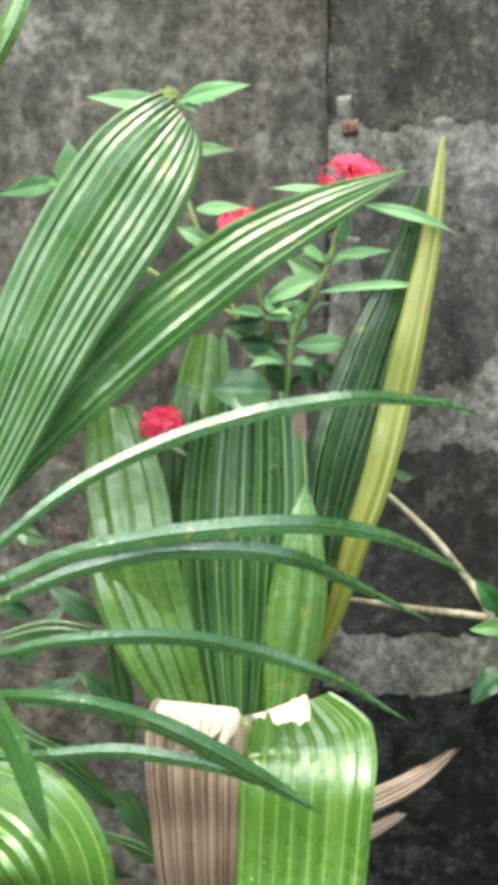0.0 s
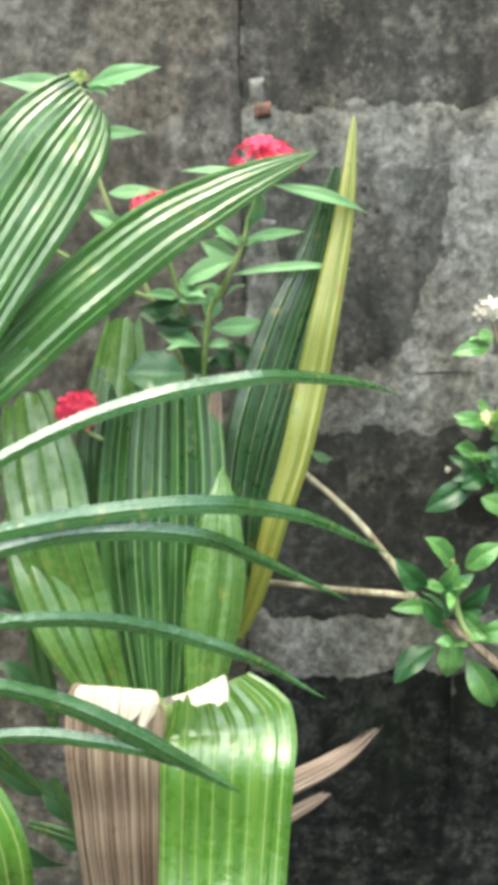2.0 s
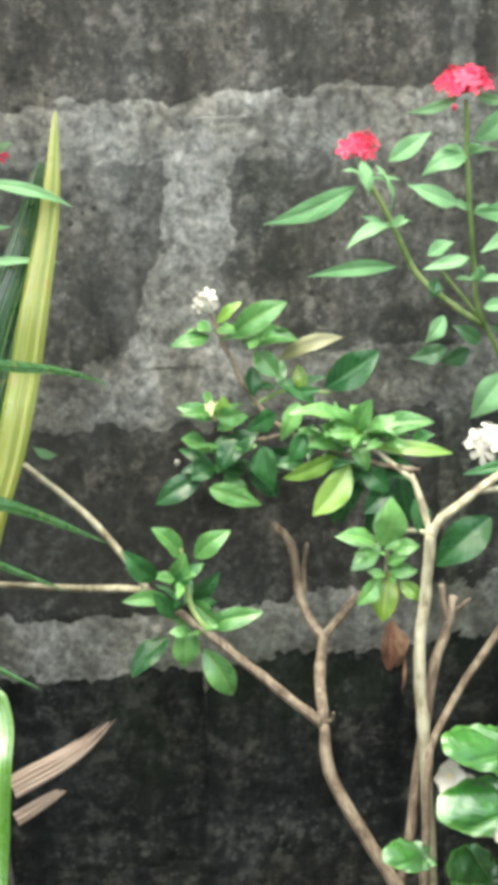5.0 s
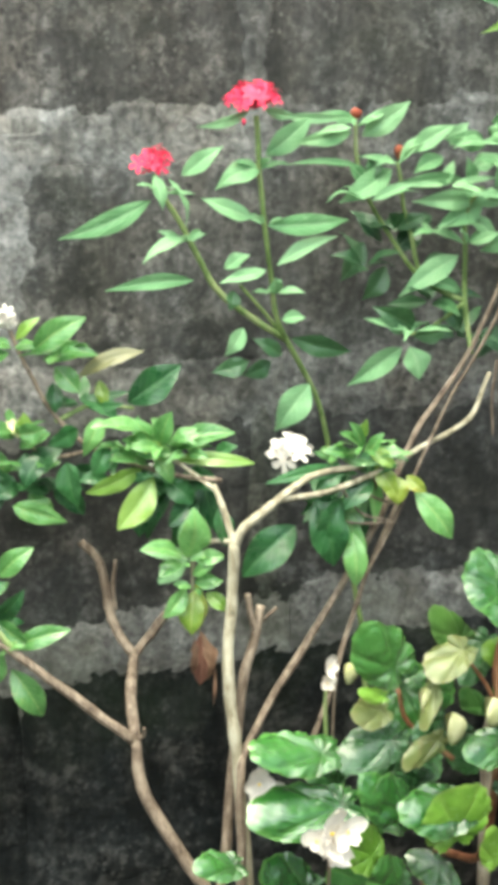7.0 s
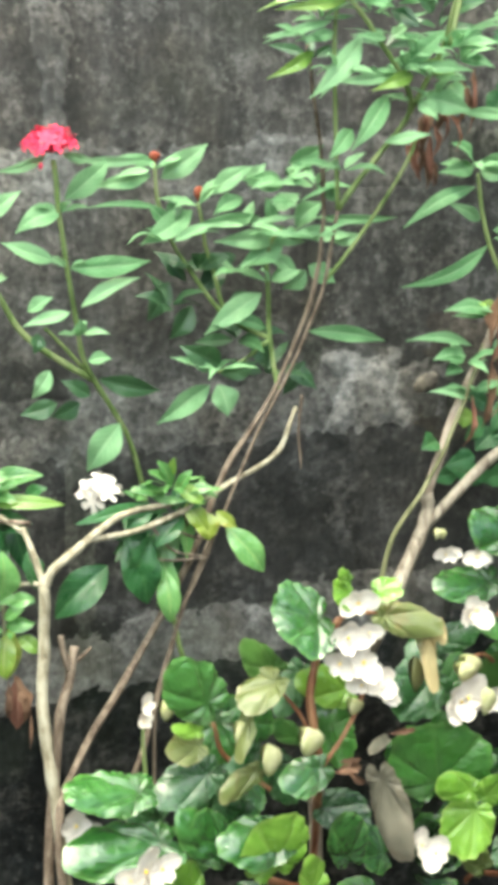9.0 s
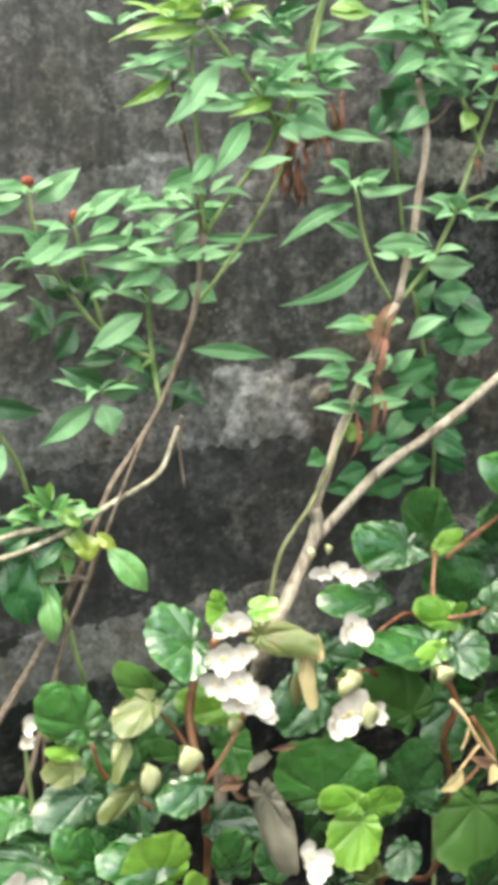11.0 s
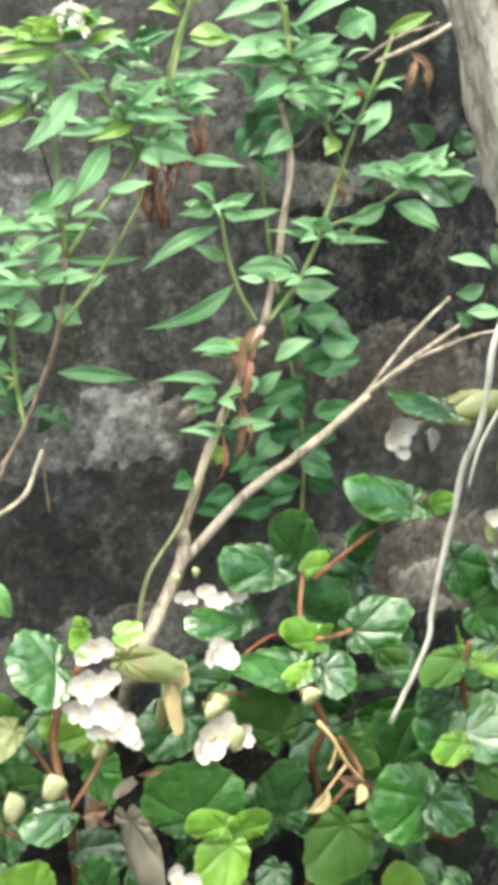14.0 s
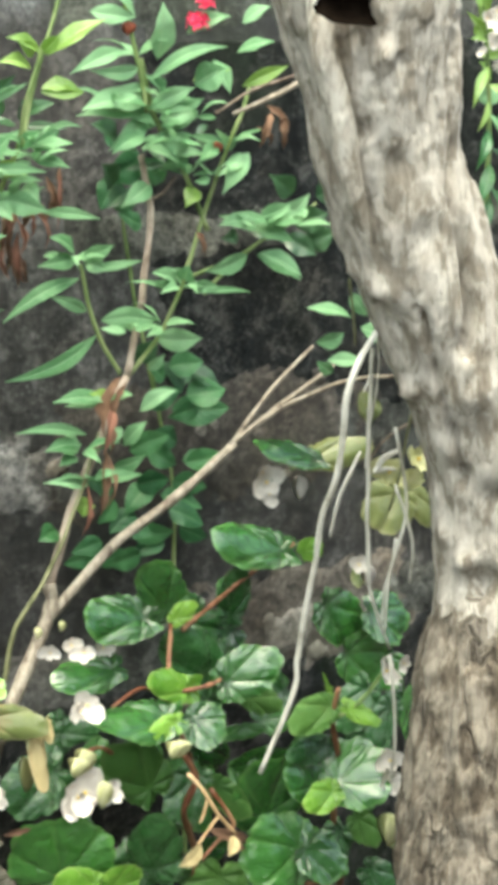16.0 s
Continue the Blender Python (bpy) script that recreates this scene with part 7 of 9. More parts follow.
stem(stalk, "stem", green_stem, 0.0018, 0.0014, (0.724, -0.090, 0.871), (0.711, -0.090, 0.896), (0.702, -0.090, 0.923), (0.697, -0.090, 0.957))
stem(stalk, "stem", green_stem, 0.0019, 0.0015, (0.730, -0.090, 0.868), (0.764, -0.090, 0.904), (0.789, -0.090, 0.957), (0.806, -0.090, 1.000), (0.823, -0.100, 1.046), (0.840, -0.100, 1.082))
stem(stalk, "stem", green_stem, 0.0021, 0.0018, (0.804, -0.090, 0.975), (0.790, -0.090, 1.010), (0.776, -0.090, 1.039), (0.762, -0.090, 1.065), (0.754, -0.090, 1.105))
stem(stalk, "stem", green_stem, 0.0015, 0.0010, (0.789, -0.090, 0.941), (0.823, -0.090, 0.950), (0.859, -0.090, 0.967))
stem(stalk, "stem", olive_twig, 0.0020, 0.0015, (0.611, -0.100, 0.646), (0.623, -0.100, 0.686), (0.653, -0.100, 0.727), (0.679, -0.100, 0.778), (0.704, -0.090, 0.827))
stem(stalk, "twig", brown_twig, 0.0015, 0.0011, (0.752, -0.090, 1.001), (0.766, -0.090, 1.005), (0.778, -0.090, 1.017))
stem(stalk, "twig", grey_twig, 0.0025, 0.0016, (0.897, -0.130, 1.099), (0.849, -0.130, 1.077), (0.809, -0.130, 1.063))
leaf(stalk, pentas_mat, (0.693, -0.090, 0.966), (0.670, -0.100, 0.981), 0.015, "f")
leaf(stalk, pentas_mat, (0.694, -0.090, 0.962), (0.660, -0.100, 0.960), 0.014, "f")
leaf(stalk, pentas_mat, (0.699, -0.090, 0.963), (0.721, -0.100, 0.971), 0.013, "f")
leaf(stalk, pentas_mat, (0.700, -0.090, 0.958), (0.715, -0.100, 0.952), 0.015, "f")
leaf(stalk, pentas_mat, (0.703, -0.090, 0.954), (0.744, -0.100, 0.958), 0.008, "f")
leaf(stalk, pentas_mat, (0.695, -0.090, 0.947), (0.629, -0.100, 0.920), 0.013, "f")
leaf(stalk, pentas_mat, (0.700, -0.090, 0.922), (0.667, -0.100, 0.938), 0.011, "f")
leaf(stalk, pentas_mat, (0.707, -0.090, 0.903), (0.628, -0.100, 0.878), 0.014, "f")
leaf(stalk, pentas_mat, (0.776, -0.090, 0.936), (0.749, -0.100, 0.947), 0.015, "f")
leaf(stalk, pentas_mat, (0.782, -0.090, 0.937), (0.782, -0.100, 0.951), 0.019, "u")
leaf(stalk, pentas_mat, (0.789, -0.090, 0.932), (0.807, -0.100, 0.932), 0.012, "f")
leaf(stalk, pentas_mat, (0.769, -0.090, 0.930), (0.730, -0.100, 0.943), 0.005, "f")
leaf(stalk, pentas_mat, (0.789, -0.090, 0.928), (0.836, -0.100, 0.925), 0.006, "f")
leaf(stalk, pentas_mat, (0.711, -0.090, 0.914), (0.755, -0.100, 0.911), 0.019, "f")
leaf(stalk, pentas_mat, (0.755, -0.090, 0.896), (0.791, -0.100, 0.893), 0.021, "f")
leaf(stalk, pentas_mat, (0.757, -0.090, 1.014), (0.729, -0.100, 0.999), 0.018, "f")
leaf(stalk, lime_mat, (0.794, -0.090, 1.009), (0.781, -0.100, 0.995), 0.016, "f")
leaf(stalk, pentas_mat, (0.758, -0.090, 1.065), (0.698, -0.100, 1.067), 0.017, "f")
leaf(stalk, pentas_mat, (0.758, -0.090, 1.061), (0.721, -0.100, 1.040), 0.017, "f")
leaf(stalk, pentas_mat, (0.771, -0.090, 1.060), (0.800, -0.100, 1.075), 0.015, "f")
leaf(stalk, pentas_mat, (0.771, -0.090, 1.052), (0.795, -0.100, 1.061), 0.016, "f")
leaf(stalk, pentas_mat, (0.766, -0.090, 1.047), (0.791, -0.100, 1.043), 0.015, "f")
leaf(stalk, pentas_mat, (0.759, -0.090, 1.073), (0.729, -0.100, 1.085), 0.020, "f")
leaf(stalk, lime_mat, (0.796, -0.090, 1.088), (0.824, -0.100, 1.095), 0.009, "f")
leaf(stalk, pentas_mat, (0.814, -0.090, 1.103), (0.821, -0.100, 1.077), 0.018, "f")
leaf(stalk, pentas_mat, (0.790, -0.090, 1.031), (0.761, -0.100, 1.026), 0.014, "f")
leaf(stalk, pentas_mat, (0.767, -0.090, 1.032), (0.801, -0.100, 1.033), 0.013, "f")
leaf(stalk, pentas_mat, (0.817, -0.090, 1.038), (0.829, -0.100, 1.045), 0.012, "f")
leaf(stalk, pentas_mat, (0.835, -0.090, 1.033), (0.815, -0.100, 1.004), 0.018, "f")
leaf(stalk, pentas_mat, (0.817, -0.090, 1.042), (0.804, -0.100, 1.030), 0.011, "f")
leaf(stalk, pentas_mat, (0.840, -0.090, 0.977), (0.809, -0.100, 0.979), 0.015, "f")
leaf(stalk, pentas_mat, (0.849, -0.090, 0.980), (0.874, -0.100, 0.992), 0.017, "f")
leaf(stalk, pentas_mat, (0.844, -0.090, 0.972), (0.875, -0.100, 0.961), 0.019, "f")
leaf(stalk, pentas_mat, (0.849, -0.090, 0.954), (0.882, -0.100, 0.932), 0.020, "f")
leaf(stalk, pentas_mat, (0.838, -0.090, 0.953), (0.794, -0.100, 0.945), 0.017, "f")
leaf(stalk, pentas_mat, (0.859, -0.090, 0.975), (0.883, -0.100, 0.984), 0.017, "f")
leaf(stalk, pentas_mat, (0.776, -0.090, 1.044), (0.747, -0.100, 1.041), 0.017, "f")
leaf(stalk, pentas_mat, (0.772, -0.090, 1.076), (0.753, -0.100, 1.093), 0.017, "f")
leaf(stalk, pentas_mat, (0.710, -0.090, 0.852), (0.664, -0.100, 0.857), 0.016, "f")
leaf(stalk, lime_mat, (0.713, -0.090, 0.848), (0.695, -0.100, 0.861), 0.016, "f")
leaf(stalk, pentas_mat, (0.694, -0.090, 0.827), (0.634, -0.100, 0.838), 0.010, "f")
leaf(stalk, pentas_mat, (0.689, -0.090, 0.820), (0.656, -0.100, 0.821), 0.016, "f")
leaf(stalk, pentas_mat, (0.739, -0.090, 0.839), (0.767, -0.100, 0.855), 0.015, "f")
leaf(stalk, pentas_mat, (0.724, -0.090, 0.814), (0.740, -0.100, 0.833), 0.015, "f")
leaf(stalk, lime_mat, (0.681, -0.090, 0.773), (0.694, -0.100, 0.772), 0.018, "f")
leaf(stalk, pentas_mat, (0.703, -0.090, 0.790), (0.734, -0.100, 0.791), 0.012, "f")
leaf(stalk, pentas_mat, (0.693, -0.090, 0.787), (0.653, -0.100, 0.797), 0.012, "f")
leaf(stalk, pentas_mat, (0.713, -0.090, 0.797), (0.738, -0.100, 0.806), 0.014, "f")
leaf(stalk, pentas_mat, (0.684, -0.090, 0.811), (0.666, -0.100, 0.807), 0.013, "f")
leaf(stalk, pentas_mat, (0.723, -0.090, 0.829), (0.708, -0.100, 0.815), 0.012, "f")
leaf(stalk, glossy_shaded, (0.665, -0.090, 0.755), (0.646, -0.100, 0.752), 0.019, "f")
leaf(stalk, pentas_mat, (0.748, -0.090, 0.871), (0.758, -0.100, 0.884), 0.011, "f")
leaf(stalk, brown_mat, (0.725, -0.100, 0.866), (0.709, -0.105, 0.833), 0.008, "f", arch=0.35, fold=0.9)
leaf(stalk, brown_mat, (0.705, -0.100, 0.815), (0.695, -0.105, 0.767), 0.005, "f", arch=0.35, fold=0.9)
leaf(stalk, brown_mat, (0.711, -0.100, 0.837), (0.704, -0.105, 0.812), 0.006, "f", arch=0.35, fold=0.9)
leaf(stalk, brown_mat, (0.789, -0.100, 0.977), (0.792, -0.105, 0.955), 0.007, "f", arch=0.35, fold=0.9)
leaf(stalk, brown_mat, (0.793, -0.100, 0.972), (0.786, -0.105, 0.956), 0.005, "f", arch=0.35, fold=0.9)
leaf(stalk, brown_mat, (0.836, -0.140, 1.065), (0.825, -0.140, 1.038), 0.009, "f", arch=0.35, fold=0.9)
leaf(stalk, brown_mat, (0.843, -0.140, 1.063), (0.844, -0.140, 1.036), 0.009, "f", arch=0.35, fold=0.9)
leaf(stalk, brown_mat, (0.831, -0.140, 1.069), (0.848, -0.140, 1.045), 0.009, "f", arch=0.35, fold=0.9)
leaf(stalk, brown_mat, (0.822, -0.140, 1.054), (0.831, -0.140, 1.037), 0.007, "f", arch=0.35, fold=0.9)
leaf(stalk, brown_mat, (0.718, -0.105, 0.872), (0.701, -0.108, 0.828), 0.015, "l", arch=0.1, fold=1.2)
leaf(stalk, wilted_mat, (0.710, -0.108, 0.856), (0.697, -0.112, 0.814), 0.010, "f", arch=0.2, fold=1.2)
leaf(stalk, brown_mat, (0.703, -0.105, 0.816), (0.695, -0.108, 0.765), 0.011, "f", arch=0.15, fold=1.2)
leaf(stalk, wilted_mat, (0.686, -0.105, 0.792), (0.678, -0.108, 0.753), 0.008, "r", arch=0.15, fold=1.2)
bud(stalk, red_bud, (0.809, -0.100, 1.038), 0.0087, 0.0092)

leaf(pentas_h, wilted_mat, (0.629, -0.130, 1.009), (0.617, -0.135, 0.979), 0.008, "f", arch=0.3, fold=0.9)
leaf(pentas_h, wilted_mat, (0.634, -0.130, 1.001), (0.633, -0.135, 0.972), 0.007, "f", arch=0.3, fold=0.9)
leaf(pentas_h, wilted_mat, (0.640, -0.130, 1.008), (0.642, -0.135, 0.982), 0.007, "f", arch=0.3, fold=0.9)
leaf(pentas_h, wilted_mat, (0.625, -0.130, 0.990), (0.627, -0.135, 0.957), 0.009, "f", arch=0.3, fold=0.9)
leaf(pentas_h, wilted_mat, (0.618, -0.130, 0.983), (0.624, -0.135, 0.962), 0.007, "f", arch=0.3, fold=0.9)
leaf(pentas_h, wilted_mat, (0.637, -0.130, 0.989), (0.637, -0.135, 0.953), 0.007, "f", arch=0.3, fold=0.9)
leaf(pentas_h, wilted_mat, (0.671, -0.130, 1.030), (0.664, -0.135, 0.988), 0.005, "f", arch=0.3, fold=0.9)
leaf(pentas_h, wilted_mat, (0.649, -0.130, 1.004), (0.654, -0.135, 0.976), 0.006, "f", arch=0.3, fold=0.9)
flower_head(pentas_h, white_petal, (0.565, -0.172, 1.100), 0.020, 0.012, 10, 0.0075)

climber = thing("climbing_plant", (0.789, -0.030, 0.000), "dark green climber close to the wall", "climber")
stem(climber, "stem", green_stem, 0.0020, 0.0014, (0.792, -0.020, -0.020), (0.792, -0.020, 0.491), (0.793, -0.020, 0.611), (0.794, -0.020, 0.681), (0.796, -0.020, 0.752), (0.786, -0.020, 0.822), (0.782, -0.020, 0.861))
stem(climber, "stem", green_stem, 0.0017, 0.0011, (0.786, -0.020, 0.822), (0.768, -0.020, 0.927), (0.761, -0.020, 1.018))
leaf(climber, climber_mat, (0.796, -0.025, 0.821), (0.847, -0.030, 0.817), 0.029, "f", arch=0.06, fold=0.15, shape="ovate")
leaf(climber, climber_mat, (0.796, -0.025, 0.846), (0.820, -0.030, 0.856), 0.023, "f", arch=0.06, fold=0.15, shape="ovate")
leaf(climber, climber_mat, (0.791, -0.025, 0.849), (0.775, -0.030, 0.863), 0.019, "f", arch=0.06, fold=0.15, shape="ovate")
leaf(climber, climber_mat, (0.804, -0.025, 0.776), (0.835, -0.030, 0.769), 0.022, "f", arch=0.06, fold=0.15, shape="ovate")
leaf(climber, climber_mat, (0.773, -0.025, 0.761), (0.747, -0.030, 0.740), 0.024, "f", arch=0.06, fold=0.15, shape="ovate")
leaf(climber, climber_mat, (0.782, -0.025, 0.749), (0.817, -0.030, 0.731), 0.024, "f", arch=0.06, fold=0.15, shape="ovate")
leaf(climber, climber_mat, (0.750, -0.025, 0.725), (0.792, -0.030, 0.715), 0.021, "f", arch=0.06, fold=0.15, shape="ovate")
leaf(climber, climber_mat, (0.799, -0.025, 0.792), (0.776, -0.030, 0.806), 0.021, "f", arch=0.06, fold=0.15, shape="ovate")
leaf(climber, climber_mat, (0.793, -0.025, 0.758), (0.823, -0.030, 0.750), 0.022, "f", arch=0.06, fold=0.15, shape="ovate")
leaf(climber, climber_mat, (0.773, -0.025, 0.791), (0.796, -0.030, 0.774), 0.022, "f", arch=0.06, fold=0.15, shape="ovate")
leaf(climber, climber_mat, (0.756, -0.025, 0.739), (0.732, -0.030, 0.724), 0.022, "f", arch=0.06, fold=0.15, shape="ovate")
leaf(climber, climber_mat, (0.798, -0.025, 0.717), (0.822, -0.030, 0.705), 0.019, "f", arch=0.06, fold=0.15, shape="ovate")
leaf(climber, climber_mat, (0.782, -0.025, 0.710), (0.752, -0.030, 0.701), 0.021, "f", arch=0.06, fold=0.15, shape="ovate")
leaf(climber, climber_mat, (0.740, -0.025, 0.751), (0.722, -0.030, 0.735), 0.019, "f", arch=0.06, fold=0.15, shape="ovate")
leaf(climber, climber_mat, (0.780, -0.025, 1.030), (0.745, -0.030, 1.018), 0.029, "f", arch=0.06, fold=0.15, shape="ovate")
leaf(climber, climber_mat, (0.759, -0.025, 1.013), (0.740, -0.030, 0.992), 0.024, "f", arch=0.06, fold=0.15, shape="ovate")
leaf(climber, climber_mat, (0.773, -0.025, 0.999), (0.746, -0.030, 0.997), 0.021, "f", arch=0.06, fold=0.15, shape="ovate")
leaf(climber, climber_mat, (0.798, -0.025, 1.011), (0.776, -0.030, 1.030), 0.022, "f", arch=0.06, fold=0.15, shape="ovate")
leaf(climber, climber_mat, (0.759, -0.025, 1.039), (0.743, -0.030, 1.057), 0.022, "f", arch=0.06, fold=0.15, shape="ovate")
leaf(climber, climber_mat, (0.777, -0.025, 0.977), (0.755, -0.030, 0.988), 0.018, "f", arch=0.06, fold=0.15, shape="ovate")
leaf(climber, climber_mat, (0.718, -0.025, 0.705), (0.690, -0.030, 0.705), 0.017, "f", arch=0.06, fold=0.15, shape="ovate")
leaf(climber, climber_mat, (0.749, -0.025, 0.700), (0.706, -0.030, 0.713), 0.019, "f", arch=0.06, fold=0.15, shape="ovate")
leaf(climber, pentas_mat, (0.877, -0.060, 0.975), (0.908, -0.070, 0.996), 0.019, "f")
leaf(climber, pentas_mat, (0.867, -0.060, 0.971), (0.829, -0.070, 0.980), 0.015, "f")
leaf(climber, pentas_shaded, (0.899, -0.060, 0.970), (0.925, -0.070, 0.979), 0.026, "f")
leaf(climber, pentas_shaded, (0.856, -0.060, 0.972), (0.877, -0.070, 0.961), 0.017, "f")
leaf(climber, pentas_mat, (0.863, -0.060, 0.949), (0.898, -0.070, 0.926), 0.020, "f")
leaf(climber, pentas_shaded, (0.908, -0.060, 0.955), (0.932, -0.070, 0.964), 0.026, "f")
leaf(climber, pentas_shaded, (0.845, -0.060, 0.968), (0.824, -0.070, 0.965), 0.014, "f")
leaf(climber, pentas_shaded, (0.887, -0.060, 0.961), (0.913, -0.070, 0.945), 0.023, "f")
leaf(climber, pentas_shaded, (0.920, -0.060, 0.992), (0.936, -0.070, 1.000), 0.023, "f")
leaf(climber, pentas_shaded, (0.899, -0.060, 0.997), (0.872, -0.070, 1.013), 0.023, "f")
leaf(climber, pentas_shaded, (0.739, -0.060, 1.011), (0.727, -0.070, 1.029), 0.026, "f")
leaf(climber, pentas_shaded, (0.746, -0.060, 1.045), (0.719, -0.070, 1.059), 0.026, "f")
leaf(climber, pentas_shaded, (0.753, -0.060, 1.006), (0.729, -0.070, 0.995), 0.020, "f")
leaf(climber, pentas_shaded, (0.775, -0.060, 0.870), (0.784, -0.070, 0.843), 0.023, "f")
leaf(climber, pentas_shaded, (0.790, -0.060, 0.864), (0.820, -0.070, 0.843), 0.023, "f")
leaf(climber, pentas_shaded, (0.750, -0.060, 0.873), (0.766, -0.070, 0.891), 0.020, "f")
stem(climber, "stem", green_stem, 0.0018, 0.0012, (0.808, -0.070, 0.923), (0.842, -0.065, 0.947), (0.887, -0.060, 0.971), (0.920, -0.060, 0.987))
leaf(climber, pentas_mat, (0.828, -0.200, 0.925), (0.866, -0.200, 0.914), 0.012, "f")
leaf(climber, pentas_mat, (0.835, -0.200, 0.899), (0.860, -0.200, 0.903), 0.014, "f")
leaf(climber, pentas_mat, (0.844, -0.200, 0.884), (0.875, -0.200, 0.880), 0.014, "f")
leaf(climber, pentas_mat, (0.865, -0.200, 0.932), (0.879, -0.200, 0.914), 0.015, "f")
leaf(climber, pentas_mat, (0.874, -0.200, 0.906), (0.894, -0.200, 0.895), 0.017, "f")
leaf(climber, pentas_mat, (0.849, -0.200, 0.875), (0.835, -0.200, 0.885), 0.011, "f")
leaf(climber, begonia_pale, (0.856, -0.240, 0.864), (0.854, -0.240, 0.844), 0.017, "f", shape="oval")
leaf(climber, climber_mat, (0.737, -0.070, 0.803), (0.770, -0.075, 0.813), 0.021, "f", arch=0.06, fold=0.15, shape="ovate")
leaf(climber, climber_mat, (0.741, -0.070, 0.774), (0.768, -0.075, 0.776), 0.023, "f", arch=0.06, fold=0.15, shape="ovate")
leaf(climber, climber_mat, (0.789, -0.070, 0.842), (0.822, -0.075, 0.844), 0.028, "f", arch=0.06, fold=0.15, shape="ovate")
leaf(climber, climber_mat, (0.775, -0.070, 0.867), (0.803, -0.075, 0.869), 0.023, "f", arch=0.06, fold=0.15, shape="ovate")
leaf(climber, climber_mat, (0.724, -0.070, 0.744), (0.751, -0.075, 0.731), 0.020, "f", arch=0.06, fold=0.15, shape="ovate")
leaf(climber, climber_mat, (0.742, -0.070, 0.716), (0.710, -0.075, 0.714), 0.021, "f", arch=0.06, fold=0.15, shape="ovate")
leaf(climber, climber_mat, (0.769, -0.070, 0.750), (0.797, -0.075, 0.732), 0.023, "f", arch=0.06, fold=0.15, shape="ovate")
leaf(climber, climber_mat, (0.721, -0.070, 0.773), (0.696, -0.075, 0.787), 0.018, "f", arch=0.06, fold=0.15, shape="ovate")
leaf(climber, climber_mat, (0.786, -0.070, 0.786), (0.815, -0.075, 0.792), 0.020, "f", arch=0.06, fold=0.15, shape="ovate")
leaf(climber, climber_mat, (0.799, -0.070, 0.832), (0.771, -0.075, 0.827), 0.018, "f", arch=0.06, fold=0.15, shape="ovate")
leaf(climber, climber_mat, (0.754, -0.070, 0.838), (0.782, -0.075, 0.849), 0.020, "f", arch=0.06, fold=0.15, shape="ovate")
leaf(climber, climber_mat, (0.709, -0.070, 0.732), (0.682, -0.075, 0.729), 0.018, "f", arch=0.06, fold=0.15, shape="ovate")
leaf(climber, climber_mat, (0.751, -0.070, 0.690), (0.779, -0.075, 0.677), 0.023, "f", arch=0.06, fold=0.15, shape="ovate")
whorl(pentas_g, pentas_mat, (0.454, -0.065, 0.970), 4, 0.0317, 0.0111)
whorl(pentas_g, pentas_mat, (0.485, -0.065, 0.943), 4, 0.0323, 0.0113)
whorl(pentas_g, pentas_mat, (0.553, -0.065, 0.956), 4, 0.0329, 0.0115)
whorl(pentas_g, pentas_mat, (0.555, -0.065, 0.916), 4, 0.0332, 0.0116)
whorl(pentas_g, pentas_mat, (0.538, -0.065, 0.884), 4, 0.0333, 0.0117)
whorl(pentas_g, pentas_mat, (0.496, -0.065, 0.823), 4, 0.0334, 0.0117)
whorl(pentas_g, pentas_mat, (0.577, -0.065, 0.952), 4, 0.0332, 0.0116)
whorl(pentas_g, pentas_mat, (0.523, -0.065, 0.927), 4, 0.0328, 0.0115)
whorl(pentas_g, pentas_mat, (0.463, -0.065, 0.918), 4, 0.0323, 0.0113)
whorl(pentas_g, pentas_mat, (0.514, -0.065, 0.894), 4, 0.0330, 0.0115)
whorl(pentas_g, pentas_shaded, (0.490, -0.045, 0.894), 5, 0.0333, 0.0142)
whorl(pentas_g, pentas_shaded, (0.467, -0.045, 0.870), 5, 0.0333, 0.0141)
whorl(pentas_g, pentas_shaded, (0.519, -0.045, 0.840), 5, 0.0341, 0.0145)
whorl(pentas_g, pentas_shaded, (0.541, -0.045, 0.812), 5, 0.0345, 0.0147)
whorl(red_pentas_b, pentas_mat, (0.385, -0.062, 0.944), 4, 0.0194, 0.0078)
whorl(red_pentas_b, pentas_mat, (0.389, -0.062, 0.905), 4, 0.0197, 0.0079)
whorl(red_pentas_b, pentas_mat, (0.394, -0.062, 0.857), 4, 0.0200, 0.0080)
whorl(red_pentas_b, pentas_mat, (0.316, -0.062, 0.931), 4, 0.0192, 0.0077)
whorl(red_pentas_b, pentas_mat, (0.332, -0.062, 0.896), 4, 0.0195, 0.0078)
whorl(pentas_h, pentas_mat, (0.558, -0.165, 1.082), 5, 0.0282, 0.0090)
whorl(pentas_h, pentas_mat, (0.598, -0.165, 1.033), 5, 0.0291, 0.0093)
whorl(pentas_h, pentas_mat, (0.637, -0.165, 1.047), 5, 0.0294, 0.0094)
whorl(pentas_h, pentas_mat, (0.623, -0.165, 1.013), 5, 0.0295, 0.0095)
whorl(pentas_h, pentas_mat, (0.568, -0.165, 1.089), 5, 0.0283, 0.0091)
whorl(pentas_h, pentas_mat, (0.540, -0.165, 1.066), 5, 0.0281, 0.0090)
whorl(pentas_h, pentas_mat, (0.589, -0.165, 1.053), 5, 0.0288, 0.0092)
whorl(pentas_h, lime_mat, (0.557, -0.170, 1.089), 6, 0.0323, 0.0083)
whorl(pentas_h, lime_mat, (0.536, -0.170, 1.083), 6, 0.0321, 0.0082)
whorl(pentas_h, pentas_mat, (0.531, -0.140, 0.948), 4, 0.0305, 0.0099)
